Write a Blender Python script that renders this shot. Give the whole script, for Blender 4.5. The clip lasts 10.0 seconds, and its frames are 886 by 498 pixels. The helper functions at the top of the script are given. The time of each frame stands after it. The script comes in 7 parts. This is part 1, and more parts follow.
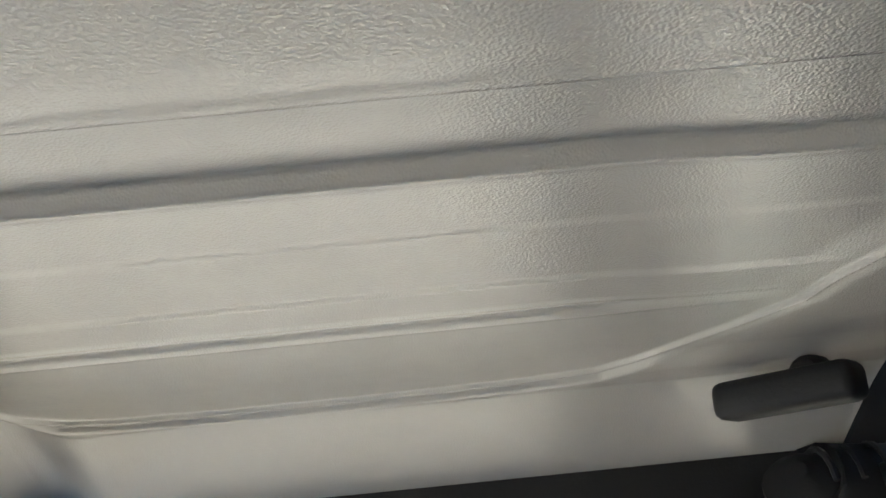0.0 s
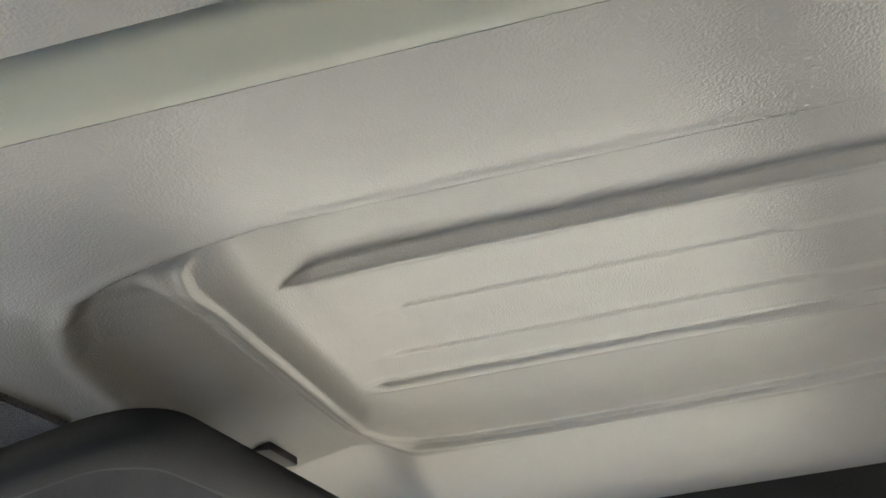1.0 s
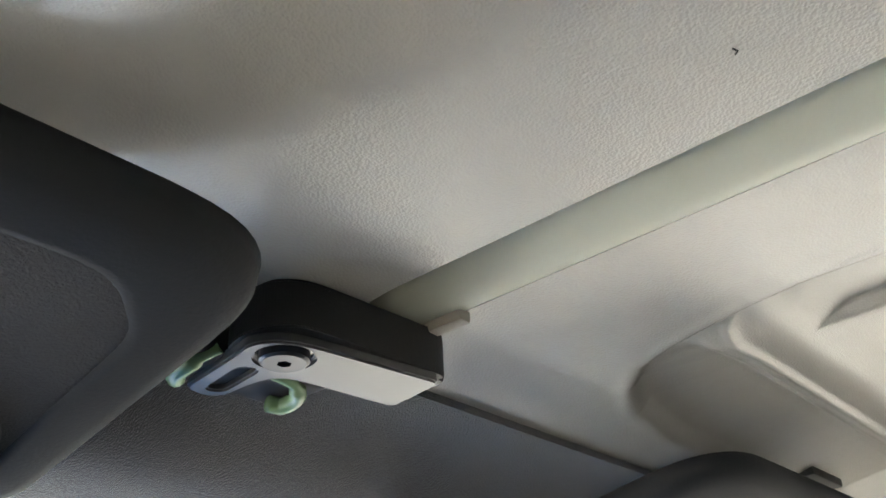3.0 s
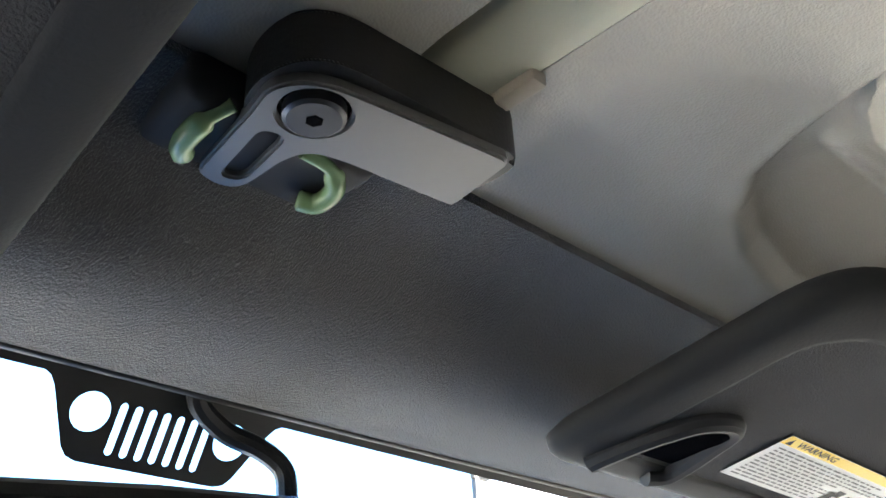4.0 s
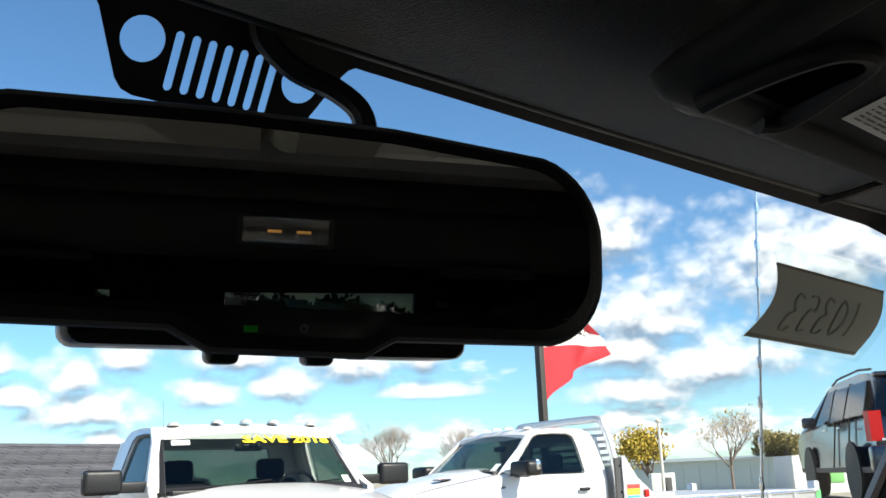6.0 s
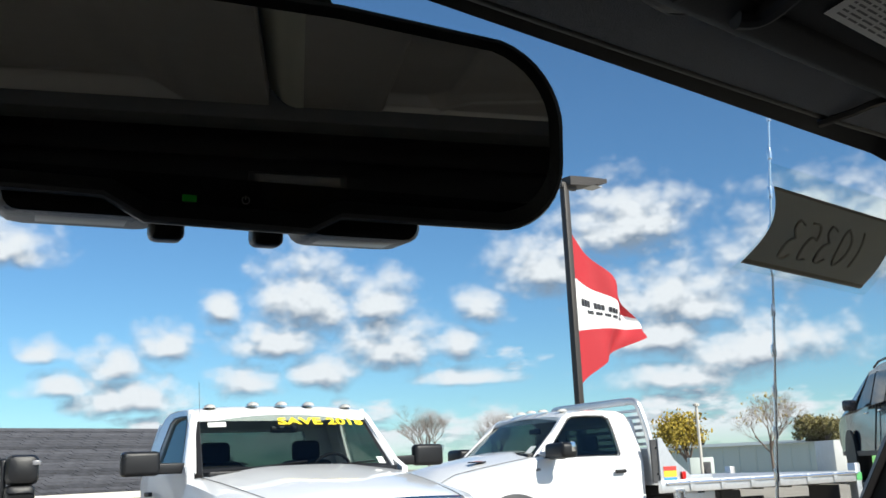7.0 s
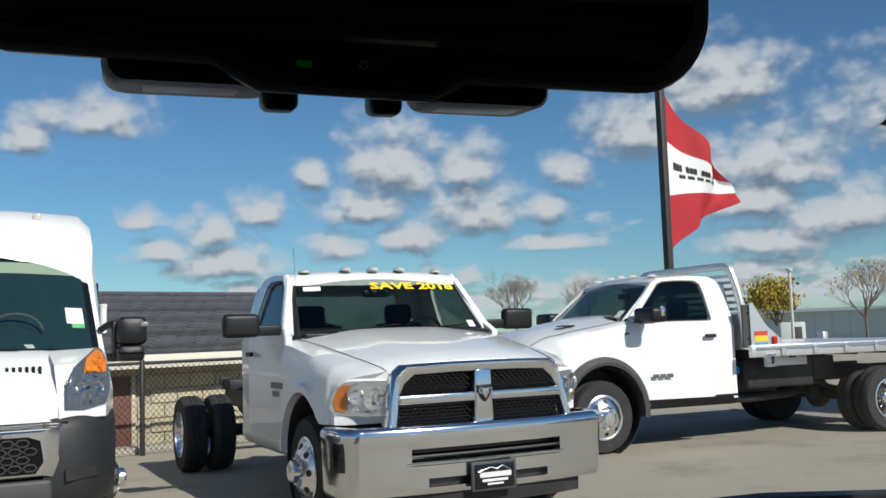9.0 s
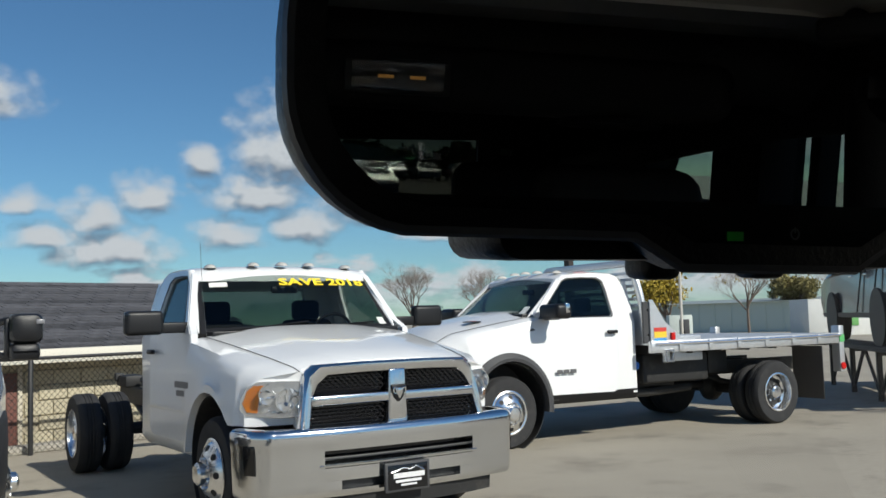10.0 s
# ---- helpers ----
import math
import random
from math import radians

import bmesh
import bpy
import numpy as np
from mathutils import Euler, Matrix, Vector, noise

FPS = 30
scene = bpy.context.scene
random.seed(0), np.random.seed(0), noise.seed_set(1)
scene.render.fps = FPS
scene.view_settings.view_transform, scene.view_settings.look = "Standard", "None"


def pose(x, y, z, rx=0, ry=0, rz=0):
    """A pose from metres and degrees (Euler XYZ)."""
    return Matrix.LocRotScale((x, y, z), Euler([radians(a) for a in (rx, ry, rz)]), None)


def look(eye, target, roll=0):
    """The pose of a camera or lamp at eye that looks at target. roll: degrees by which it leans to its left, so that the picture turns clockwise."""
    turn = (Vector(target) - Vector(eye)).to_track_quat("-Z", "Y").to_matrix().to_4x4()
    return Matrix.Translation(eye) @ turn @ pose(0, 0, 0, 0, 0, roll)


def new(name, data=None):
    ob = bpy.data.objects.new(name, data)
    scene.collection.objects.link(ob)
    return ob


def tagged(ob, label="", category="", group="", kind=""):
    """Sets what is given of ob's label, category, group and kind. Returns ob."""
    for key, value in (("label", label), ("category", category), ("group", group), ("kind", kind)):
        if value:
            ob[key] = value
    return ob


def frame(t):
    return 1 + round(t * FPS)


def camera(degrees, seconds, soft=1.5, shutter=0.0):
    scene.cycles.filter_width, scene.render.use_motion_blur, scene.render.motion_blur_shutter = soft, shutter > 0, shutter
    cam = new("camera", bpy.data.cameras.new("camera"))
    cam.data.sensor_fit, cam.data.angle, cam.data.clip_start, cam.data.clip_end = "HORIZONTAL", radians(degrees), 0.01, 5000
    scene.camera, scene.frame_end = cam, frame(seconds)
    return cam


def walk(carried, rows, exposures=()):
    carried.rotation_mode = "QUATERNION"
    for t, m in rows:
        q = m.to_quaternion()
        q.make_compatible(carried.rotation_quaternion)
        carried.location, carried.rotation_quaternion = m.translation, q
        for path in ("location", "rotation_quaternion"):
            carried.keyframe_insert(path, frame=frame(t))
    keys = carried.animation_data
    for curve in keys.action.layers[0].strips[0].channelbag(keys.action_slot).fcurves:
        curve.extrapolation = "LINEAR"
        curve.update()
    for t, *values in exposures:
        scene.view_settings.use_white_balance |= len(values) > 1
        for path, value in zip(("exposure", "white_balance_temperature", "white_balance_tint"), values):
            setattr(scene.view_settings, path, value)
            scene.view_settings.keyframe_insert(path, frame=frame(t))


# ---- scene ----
cam = camera(49.77, 10.0, soft=1.6)
PATH = [
    (0, (-0.1315, -0.5217, 1.5490), (1.7353, -0.5552, 2.2659), -5.87),
    (0.5, (-0.1766, -0.4893, 1.5262), (1.6533, -0.3260, 2.3166), -6.19),
    (1, (-0.2415, -0.4372, 1.4842), (1.5217, -0.1133, 2.3709), -6.98),
    (1.5, (-0.2650, -0.4350, 1.4859), (1.4038, 0.1996, 2.3871), -5.99),
    (2, (-0.2898, -0.4364, 1.4865), (1.2635, 0.4214, 2.4091), -4.56),
    (2.5, (-0.3179, -0.4314, 1.4856), (1.1176, 0.5846, 2.4381), -3.51),
    (2.7, (-0.3298, -0.4303, 1.4860), (1.0578, 0.6402, 2.4495), -3.30),
    (3.8, (-0.2451, -0.3697, 1.4525), (0.9918, 0.8276, 2.4705), -2.48),
    (4, (-0.2273, -0.3315, 1.4434), (1.0236, 0.8815, 2.4251), -2.71),
    (4.5, (-0.2091, -0.2806, 1.4381), (1.1148, 1.0361, 2.1548), -2.18),
    (5, (-0.2133, -0.2665, 1.4320), (1.1401, 1.1075, 1.9613), -2.35),
    (5.5, (-0.2086, -0.2562, 1.4378), (1.1224, 1.1546, 1.9256), -2.20),
    (6, (-0.1922, -0.2664, 1.4209), (1.1029, 1.1834, 1.8907), -2.28),
    (7.5, (-0.1489, -0.2744, 1.3648), (1.0622, 1.2645, 1.7713), -2.32),
    (8, (-0.1565, -0.2668, 1.3588), (1.0133, 1.3249, 1.6723), -2.05),
    (8.5, (-0.1556, -0.2519, 1.3591), (0.9567, 1.3934, 1.5949), -1.96),
    (9, (-0.1519, -0.2430, 1.3863), (0.9613, 1.4092, 1.5620), -1.94),
    (9.5, (-0.1839, -0.1570, 1.4279), (0.9578, 1.4763, 1.5981), -1.85),
    (10, (-0.2295, -0.0965, 1.4587), (1.0609, 1.4244, 1.6059), -1.72),
]
EXPOSURES = [(0.0, 3.9, 6500, 10), (1.5, 4.0, 6500, 10), (2.7, 4.3, 6500, 10), (3.8, 4.4, 6500, 10), (4.2, 4.25, 6500, 10), (4.5, 3.75, 6500, 10),
             (5.0, 2.05, 6900, 10), (5.5, 1.45, 6900, 10), (6.2, 0.95, 6800, 10), (7.5, 0.45, 6500, 10), (8.2, 0.2, 6500, 10), (8.7, -0.02, 6500, 10), (10.0, -0.02, 6500, 10)]
walk(cam, [(t, look(eye, target, roll)) for t, eye, target, roll in PATH], EXPOSURES)

# ---- world and sun ----
SUN_EL, SUN_AZ = 37.0, 172.0  # degrees; azimuth clockwise from +y
CLOUDS = [  # azimuth, elevation of the base, half width, height, degrees
    (31.1, 8.2, 2.7, 4.1), (35.6, 8.9, 2.0, 2.4), (35.8, 6.2, 3.2, 2.7), (29.6, 6.9, 2.8, 1.9), (40.3, 6.5, 1.3, 1.5), (32.2, 5.1, 2.0, 1.8),
    (27.7, 4.6, 1.8, 1.5), (23.0, 6.6, 1.5, 1.7), (20.3, 5.6, 1.6, 1.6), (17.6, 4.7, 1.7, 1.2), (21.1, 3.7, 2.9, 1.7), (26.3, 8.8, 1.0, 1.7),
    (13.7, 11.9, 2.7, 1.9), (10.2, 10.7, 1.2, 2.0), (16.4, 6.6, 1.1, 1.0), (45.6, 10.2, 2.9, 2.8), (50.8, 12.3, 3.3, 3.4), (41.7, 8.5, 1.4, 1.7),
    (53.1, 7.7, 3.7, 3.0), (52.3, 6.0, 2.8, 2.1), (57.4, 4.9, 4.2, 2.4), (53.6, 4.0, 3.4, 1.4), (40.9, 4.8, 2.3, 0.8), (63.0, 9.6, 6.0, 4.4),
]


def link(tree, a, b):
    tree.links.new(a, b)


def mathnode(tree, op, a, b=None, c=None, clamp=False):
    n = tree.nodes.new("ShaderNodeMath")
    n.operation, n.use_clamp = op, clamp
    for k, v in enumerate((a, b, c)):
        if v is None:
            continue
        if isinstance(v, (int, float)):
            n.inputs[k].default_value = v
        else:
            link(tree, v, n.inputs[k])
    return n.outputs[0]


def cloud_group():
    """Density of cumulus at an azimuth and elevation in degrees: placed heaps plus a scatter of others."""
    g = bpy.data.node_groups.new("cloud_density", "ShaderNodeTree")
    g.interface.new_socket("az", in_out="INPUT", socket_type="NodeSocketFloat")
    g.interface.new_socket("el", in_out="INPUT", socket_type="NodeSocketFloat")
    g.interface.new_socket("density", in_out="OUTPUT", socket_type="NodeSocketFloat")
    i, o = g.nodes.new("NodeGroupInput"), g.nodes.new("NodeGroupOutput")
    az, el = i.outputs["az"], i.outputs["el"]
    best = None
    for a, e, w, h in CLOUDS:
        # a heap on a flat base: the widest part lies low, the underside is cut off sharply
        dx = mathnode(g, "MULTIPLY", mathnode(g, "SUBTRACT", az, a), 1 / (w * 1.50))
        dy = mathnode(g, "MULTIPLY", mathnode(g, "SUBTRACT", el, e + 0.30 * h), 1 / (h * 1.10))
        low = mathnode(g, "MULTIPLY", mathnode(g, "MINIMUM", dy, 0.0), 1.0)
        dy = mathnode(g, "ADD", dy, low)
        r = mathnode(g, "SQRT", mathnode(g, "ADD", mathnode(g, "MULTIPLY", dx, dx), mathnode(g, "MULTIPLY", dy, dy)))
        d = mathnode(g, "MULTIPLY", mathnode(g, "SUBTRACT", 1.0, r), 0.9)
        best = d if best is None else mathnode(g, "MAXIMUM", best, d)

    def place(sx, sy, off):
        v = g.nodes.new("ShaderNodeCombineXYZ")
        link(g, mathnode(g, "MULTIPLY", az, sx), v.inputs[0])
        link(g, mathnode(g, "MULTIPLY", el, sy), v.inputs[1])
        v.inputs[2].default_value = off
        return v.outputs[0]

    def fbm(sx, sy, scale, detail, rough, off):
        n = g.nodes.new("ShaderNodeTexNoise")
        n.inputs["Scale"].default_value, n.inputs["Detail"].default_value, n.inputs["Roughness"].default_value = scale, detail, rough
        link(g, place(sx, sy, off), n.inputs["Vector"])
        return n.outputs["Fac"]

    def puffs(scale, off):
        n = g.nodes.new("ShaderNodeTexVoronoi")
        n.feature = "SMOOTH_F1"
        n.inputs["Scale"].default_value, n.inputs["Smoothness"].default_value = scale, 0.35
        warp = g.nodes.new("ShaderNodeTexNoise")
        warp.inputs["Scale"].default_value, warp.inputs["Detail"].default_value = 0.9, 3.0
        link(g, place(1.0, 1.25, off), warp.inputs["Vector"])
        add = g.nodes.new("ShaderNodeVectorMath")
        add.operation = "MULTIPLY_ADD"
        add.inputs[1].default_value = (0.9, 0.9, 0.0)
        link(g, warp.outputs["Color"], add.inputs[0])
        link(g, place(1.0, 1.25, off), add.inputs[2])
        link(g, add.outputs[0], n.inputs["Vector"])
        return mathnode(g, "SUBTRACT", 0.45, n.outputs["Distance"])

    fine = fbm(0.8, 1.3, 0.8, 7.0, 0.52, 7.0)
    wide = fbm(0.10, 0.32, 1.0, 5.0, 0.6, 11.0)
    # scattered clouds elsewhere: flat streets low down, few overhead
    scatter = mathnode(g, "MULTIPLY", mathnode(g, "SUBTRACT", wide, 0.535), 5.0)
    thin = mathnode(g, "MULTIPLY", mathnode(g, "SUBTRACT", el, 11.0), -0.060)
    scatter = mathnode(g, "ADD", scatter, mathnode(g, "MINIMUM", thin, 0.36))
    away = mathnode(g, "MULTIPLY", mathnode(g, "SUBTRACT", mathnode(g, "ABSOLUTE", mathnode(g, "SUBTRACT", az, 36.0)), 40.0), 0.12, clamp=True)
    scatter = mathnode(g, "ADD", scatter, mathnode(g, "MULTIPLY", mathnode(g, "SUBTRACT", away, 1.0), 0.75))
    band = mathnode(g, "MULTIPLY", mathnode(g, "MAXIMUM", mathnode(g, "SUBTRACT", 5.0, el), 0.0), 0.30)
    scatter = mathnode(g, "ADD", scatter, band)
    both = mathnode(g, "MAXIMUM", best, scatter)
    d = mathnode(g, "ADD", both, mathnode(g, "MULTIPLY", puffs(0.62, 2.0), 0.50))
    d = mathnode(g, "ADD", d, mathnode(g, "MULTIPLY", puffs(1.7, 5.0), 0.16))
    d = mathnode(g, "ADD", d, mathnode(g, "MULTIPLY", mathnode(g, "SUBTRACT", fine, 0.5), 0.62))
    link(g, d, o.inputs["density"])
    return g


def build_world():
    world = bpy.data.worlds.new("world")
    scene.world = world
    world.use_nodes = True
    t = world.node_tree
    t.nodes.clear()
    sky = t.nodes.new("ShaderNodeTexSky")
    sky.sky_type, sky.sun_disc = "NISHITA", False
    sky.sun_elevation, sky.sun_rotation = radians(SUN_EL), radians(SUN_AZ)
    sky.air_density, sky.dust_density, sky.ozone_density = 1.0, 0.0, 3.0
    base = t.nodes.new("ShaderNodeBackground")
    base.inputs["Strength"].default_value = 0.078
    blue = t.nodes.new("ShaderNodeMix")
    blue.data_type, blue.blend_type = "RGBA", "MULTIPLY"
    blue.inputs[0].default_value, blue.inputs[7].default_value = 1.0, (0.63, 0.92, 1.10, 1)
    link(t, sky.outputs[0], blue.inputs[6])
    link(t, blue.outputs[2], base.inputs["Color"])
    co = t.nodes.new("ShaderNodeTexCoord")
    sep = t.nodes.new("ShaderNodeSeparateXYZ")
    link(t, co.outputs["Generated"], sep.inputs[0])
    az = mathnode(t, "MULTIPLY", mathnode(t, "ARCTAN2", sep.outputs[0], sep.outputs[1]), 57.29578)
    el = mathnode(t, "MULTIPLY", mathnode(t, "ARCSINE", sep.outputs[2]), 57.29578)
    grp = cloud_group()

    def density(e):
        n = t.nodes.new("ShaderNodeGroup")
        n.node_tree = grp
        link(t, az, n.inputs["az"])
        link(t, e, n.inputs["el"])
        return n.outputs["density"]

    here = density(el)
    above = density(mathnode(t, "ADD", el, 0.85))
    cover = t.nodes.new("ShaderNodeMapRange")
    cover.interpolation_type = "SMOOTHSTEP"
    cover.inputs["From Min"].default_value, cover.inputs["From Max"].default_value = -0.16, 0.66
    link(t, here, cover.inputs["Value"])
    high = t.nodes.new("ShaderNodeMapRange")
    high.inputs["From Min"].default_value, high.inputs["From Max"].default_value = 0.3, 2.0
    link(t, el, high.inputs["Value"])
    mask = mathnode(t, "MULTIPLY", cover.outputs[0], high.outputs[0])
    lit = t.nodes.new("ShaderNodeMapRange")
    lit.inputs["From Min"].default_value, lit.inputs["From Max"].default_value = -0.42, 0.26
    link(t, mathnode(t, "SUBTRACT", here, above), lit.inputs["Value"])
    ramp = t.nodes.new("ShaderNodeValToRGB")
    ramp.color_ramp.elements[0].color, ramp.color_ramp.elements[1].color = (0.26, 0.34, 0.45, 1), (0.90, 0.94, 1.0, 1)
    ramp.color_ramp.elements[0].position, ramp.color_ramp.elements[1].position = 0.15, 0.9
    link(t, lit.outputs[0], ramp.inputs[0])
    cloud = t.nodes.new("ShaderNodeBackground")
    cloud.inputs["Strength"].default_value = 0.66
    link(t, ramp.outputs[0], cloud.inputs["Color"])
    mix = t.nodes.new("ShaderNodeMixShader")
    out = t.nodes.new("ShaderNodeOutputWorld")
    link(t, mask, mix.inputs[0])
    link(t, base.outputs[0], mix.inputs[1])
    link(t, cloud.outputs[0], mix.inputs[2])
    link(t, mix.outputs[0], out.inputs[0])


build_world()
sun_data = bpy.data.lights.new("sun", "SUN")
sun_data.energy, sun_data.angle, sun_data.color = 5.0, radians(0.55), (1.0, 0.95, 0.87)
sun = new("sun", sun_data)
sun_way = Vector((math.sin(radians(SUN_AZ)) * math.cos(radians(SUN_EL)), math.cos(radians(SUN_AZ)) * math.cos(radians(SUN_EL)), math.sin(radians(SUN_EL))))
sun.matrix_world = look(sun_way * 50, (0, 0, 0))

# ---- materials ----
MATS = {}


def mat(name, color, rough=0.5, metal=0.0, vary=0.15, big=3.0, small=60.0, bump=0.0, bump_scale=200.0, spec=0.5, coat=0.0,
        stretch=(1, 1, 1), tint=None, trans=0.0, alpha=1.0, cells=False, rand=0.0, rough_vary=0.08, dirt=0.0):
    """A surface with two scales of variation, a fine relief and uneven gloss, in metres of its object."""
    if name in MATS:
        return MATS[name]
    m = bpy.data.materials.new(name)
    MATS[name] = m
    m.use_nodes = True
    t = m.node_tree
    p = t.nodes["Principled BSDF"]
    p.inputs["Roughness"].default_value, p.inputs["Metallic"].default_value = rough, metal
    p.inputs["Specular IOR Level"].default_value, p.inputs["Coat Weight"].default_value = spec, coat
    p.inputs["Coat Roughness"].default_value = 0.03
    p.inputs["Transmission Weight"].default_value, p.inputs["Alpha"].default_value = trans, alpha
    co = t.nodes.new("ShaderNodeTexCoord")
    mp = t.nodes.new("ShaderNodeMapping")
    mp.inputs["Scale"].default_value = stretch
    link(t, co.outputs["Object"], mp.inputs[0])

    def noise_tex(scale, detail=4.0, rgh=0.6):
        n = t.nodes.new("ShaderNodeTexNoise")
        n.inputs["Scale"].default_value, n.inputs["Detail"].default_value, n.inputs["Roughness"].default_value = scale, detail, rgh
        link(t, mp.outputs[0], n.inputs["Vector"])
        return n.outputs["Fac"]

    a, b = noise_tex(big, 5.0), noise_tex(small, 3.0)
    f = mathnode(t, "ADD", mathnode(t, "MULTIPLY", a, 0.65), mathnode(t, "MULTIPLY", b, 0.35))
    if rand:
        info = t.nodes.new("ShaderNodeObjectInfo")
        f = mathnode(t, "ADD", f, mathnode(t, "MULTIPLY", mathnode(t, "SUBTRACT", info.outputs["Random"], 0.5), rand))
    mix = t.nodes.new("ShaderNodeMix")
    mix.data_type = "RGBA"
    c0 = [max(0.0, v * (1 - vary * 1.6)) for v in color]
    c1 = [v * (1 + vary * 1.6) for v in (tint or color)]
    mix.inputs[6].default_value, mix.inputs[7].default_value = (*c0, 1), (*[min(1.0, v) for v in c1], 1)
    link(t, f, mix.inputs[0])
    color_out = mix.outputs[2]
    if dirt:
        d = t.nodes.new("ShaderNodeMix")
        d.data_type = "RGBA"
        spots = t.nodes.new("ShaderNodeMapRange")
        spots.inputs["From Min"].default_value, spots.inputs["From Max"].default_value = 0.52, 0.75
        spots.inputs["To Max"].default_value = dirt
        link(t, noise_tex(big * 2.3, 8.0, 0.7), spots.inputs["Value"])
        link(t, spots.outputs[0], d.inputs[0])
        link(t, color_out, d.inputs[6])
        d.inputs[7].default_value = (0.11, 0.095, 0.08, 1)
        color_out = d.outputs[2]
    link(t, color_out, p.inputs["Base Color"])
    if rough_vary:
        r = mathnode(t, "ADD", rough - rough_vary * 0.5, mathnode(t, "MULTIPLY", b, rough_vary), clamp=True)
        link(t, r, p.inputs["Roughness"])
    if bump:
        bn = t.nodes.new("ShaderNodeBump")
        bn.inputs["Strength"].default_value, bn.inputs["Distance"].default_value = min(1.0, bump), 0.002
        if cells:
            v = t.nodes.new("ShaderNodeTexVoronoi")
            v.feature = "SMOOTH_F1"
            v.inputs["Scale"].default_value = bump_scale
            link(t, mp.outputs[0], v.inputs["Vector"])
            link(t, v.outputs["Distance"], bn.inputs["Height"])
        else:
            link(t, noise_tex(bump_scale, 3.0), bn.inputs["Height"])
        link(t, bn.outputs[0], p.inputs["Normal"])
    return m


def glass(name, tint=(0.9, 0.95, 0.93), gloss=0.02, mirror=1.0):
    if name in MATS:
        return MATS[name]
    m = bpy.data.materials.new(name)
    MATS[name] = m
    m.use_nodes = True
    t = m.node_tree
    t.nodes.clear()
    tr, gl, fr = t.nodes.new("ShaderNodeBsdfTransparent"), t.nodes.new("ShaderNodeBsdfGlossy"), t.nodes.new("ShaderNodeLayerWeight")
    tr.inputs[0].default_value, gl.inputs["Roughness"].default_value = (*tint, 1), gloss
    edge = mathnode(t, "POWER", fr.outputs["Facing"], 5.0)
    edge = mathnode(t, "ADD", 0.04 * mirror, mathnode(t, "MULTIPLY", edge, 0.9 * mirror))
    fr.inputs["Blend"].default_value = 0.5
    mx, out = t.nodes.new("ShaderNodeMixShader"), t.nodes.new("ShaderNodeOutputMaterial")
    link(t, edge, mx.inputs[0])
    link(t, tr.outputs[0], mx.inputs[1])
    link(t, gl.outputs[0], mx.inputs[2])
    link(t, mx.outputs[0], out.inputs[0])
    return m


def glow(name, color, strength):
    if name in MATS:
        return MATS[name]
    m = bpy.data.materials.new(name)
    MATS[name] = m
    m.use_nodes = True
    p = m.node_tree.nodes["Principled BSDF"]
    p.inputs["Base Color"].default_value = (*color, 1)
    p.inputs["Emission Color"].default_value, p.inputs["Emission Strength"].default_value = (*color, 1), strength
    return m


# ---- building kit ----
def thing(name, label, category, group="", m=None, kind=""):
    ob = new(name)
    ob.empty_display_size = 0.05
    if m is not None:
        ob.matrix_basis = m
    return tagged(ob, label, category, group, kind)


def part(name, bm, material, parent=None, label="", smooth=True, shade=35.0):
    """One bmesh as one mesh object, under a thing or a part."""
    me = bpy.data.meshes.new(name)
    bmesh.ops.recalc_face_normals(bm, faces=bm.faces[:])
    if smooth:
        lim = radians(shade)
        for f in bm.faces:
            f.smooth = True
        for e in bm.edges:
            if len(e.link_faces) == 2 and e.calc_face_angle(0.0) > lim:
                e.smooth = False
    bm.to_mesh(me)
    bm.free()
    me.materials.append(material)
    ob = new(name, me)
    if parent is not None:
        ob.parent = parent
    if label:
        tagged(ob, label)
    return ob


def piece(name, me, parent, m=None):
    ob = new(name, me)
    ob.parent = parent
    if m is not None:
        ob.matrix_basis = m
    return ob


def as_mesh(name, bm, material):
    me = bpy.data.meshes.new(name)
    bmesh.ops.recalc_face_normals(bm, faces=bm.faces[:])
    bm.to_mesh(me)
    bm.free()
    me.materials.append(material)
    return me


def structure(name, bm, material, label, category, shade=35.0):
    ob = part(name, bm, material, None, "", True, shade)
    return tagged(ob, label, category, "", "structure")


def box(x0, x1, y0, y1, z0, z1, bevel=0.0, seg=2, m=None):
    bm = bmesh.new()
    bmesh.ops.create_cube(bm, size=1.0, matrix=Matrix.LocRotScale(((x0 + x1) / 2, (y0 + y1) / 2, (z0 + z1) / 2), None, (x1 - x0, y1 - y0, z1 - z0)))
    if bevel:
        bmesh.ops.bevel(bm, geom=bm.edges[:], offset=min(bevel, 0.49 * min(x1 - x0, y1 - y0, z1 - z0)), segments=seg, affect="EDGES", profile=0.5)
    if m is not None:
        bm.transform(m)
    return bm


def join(*bms):
    first = bms[0]
    for other in bms[1:]:
        me = bpy.data.meshes.new("tmp")
        other.to_mesh(me)
        other.free()
        first.from_mesh(me)
        bpy.data.meshes.remove(me)
    return first


def loft(rings, closed=True, cap=True, loop=False):
    """Skin through rings of equally many points."""
    bm = bmesh.new()
    vs = [[bm.verts.new(p) for p in r] for r in rings]
    n = len(rings[0])
    pairs = list(zip(vs, vs[1:])) + ([(vs[-1], vs[0])] if loop else [])
    for a, b in pairs:
        for k in range(n if closed else n - 1):
            try:
                bm.faces.new((a[k], a[(k + 1) % n], b[(k + 1) % n], b[k]))
            except ValueError:
                pass
    if cap and closed and not loop:
        bm.faces.new(vs[0])
        bm.faces.new(vs[-1])
    return bm


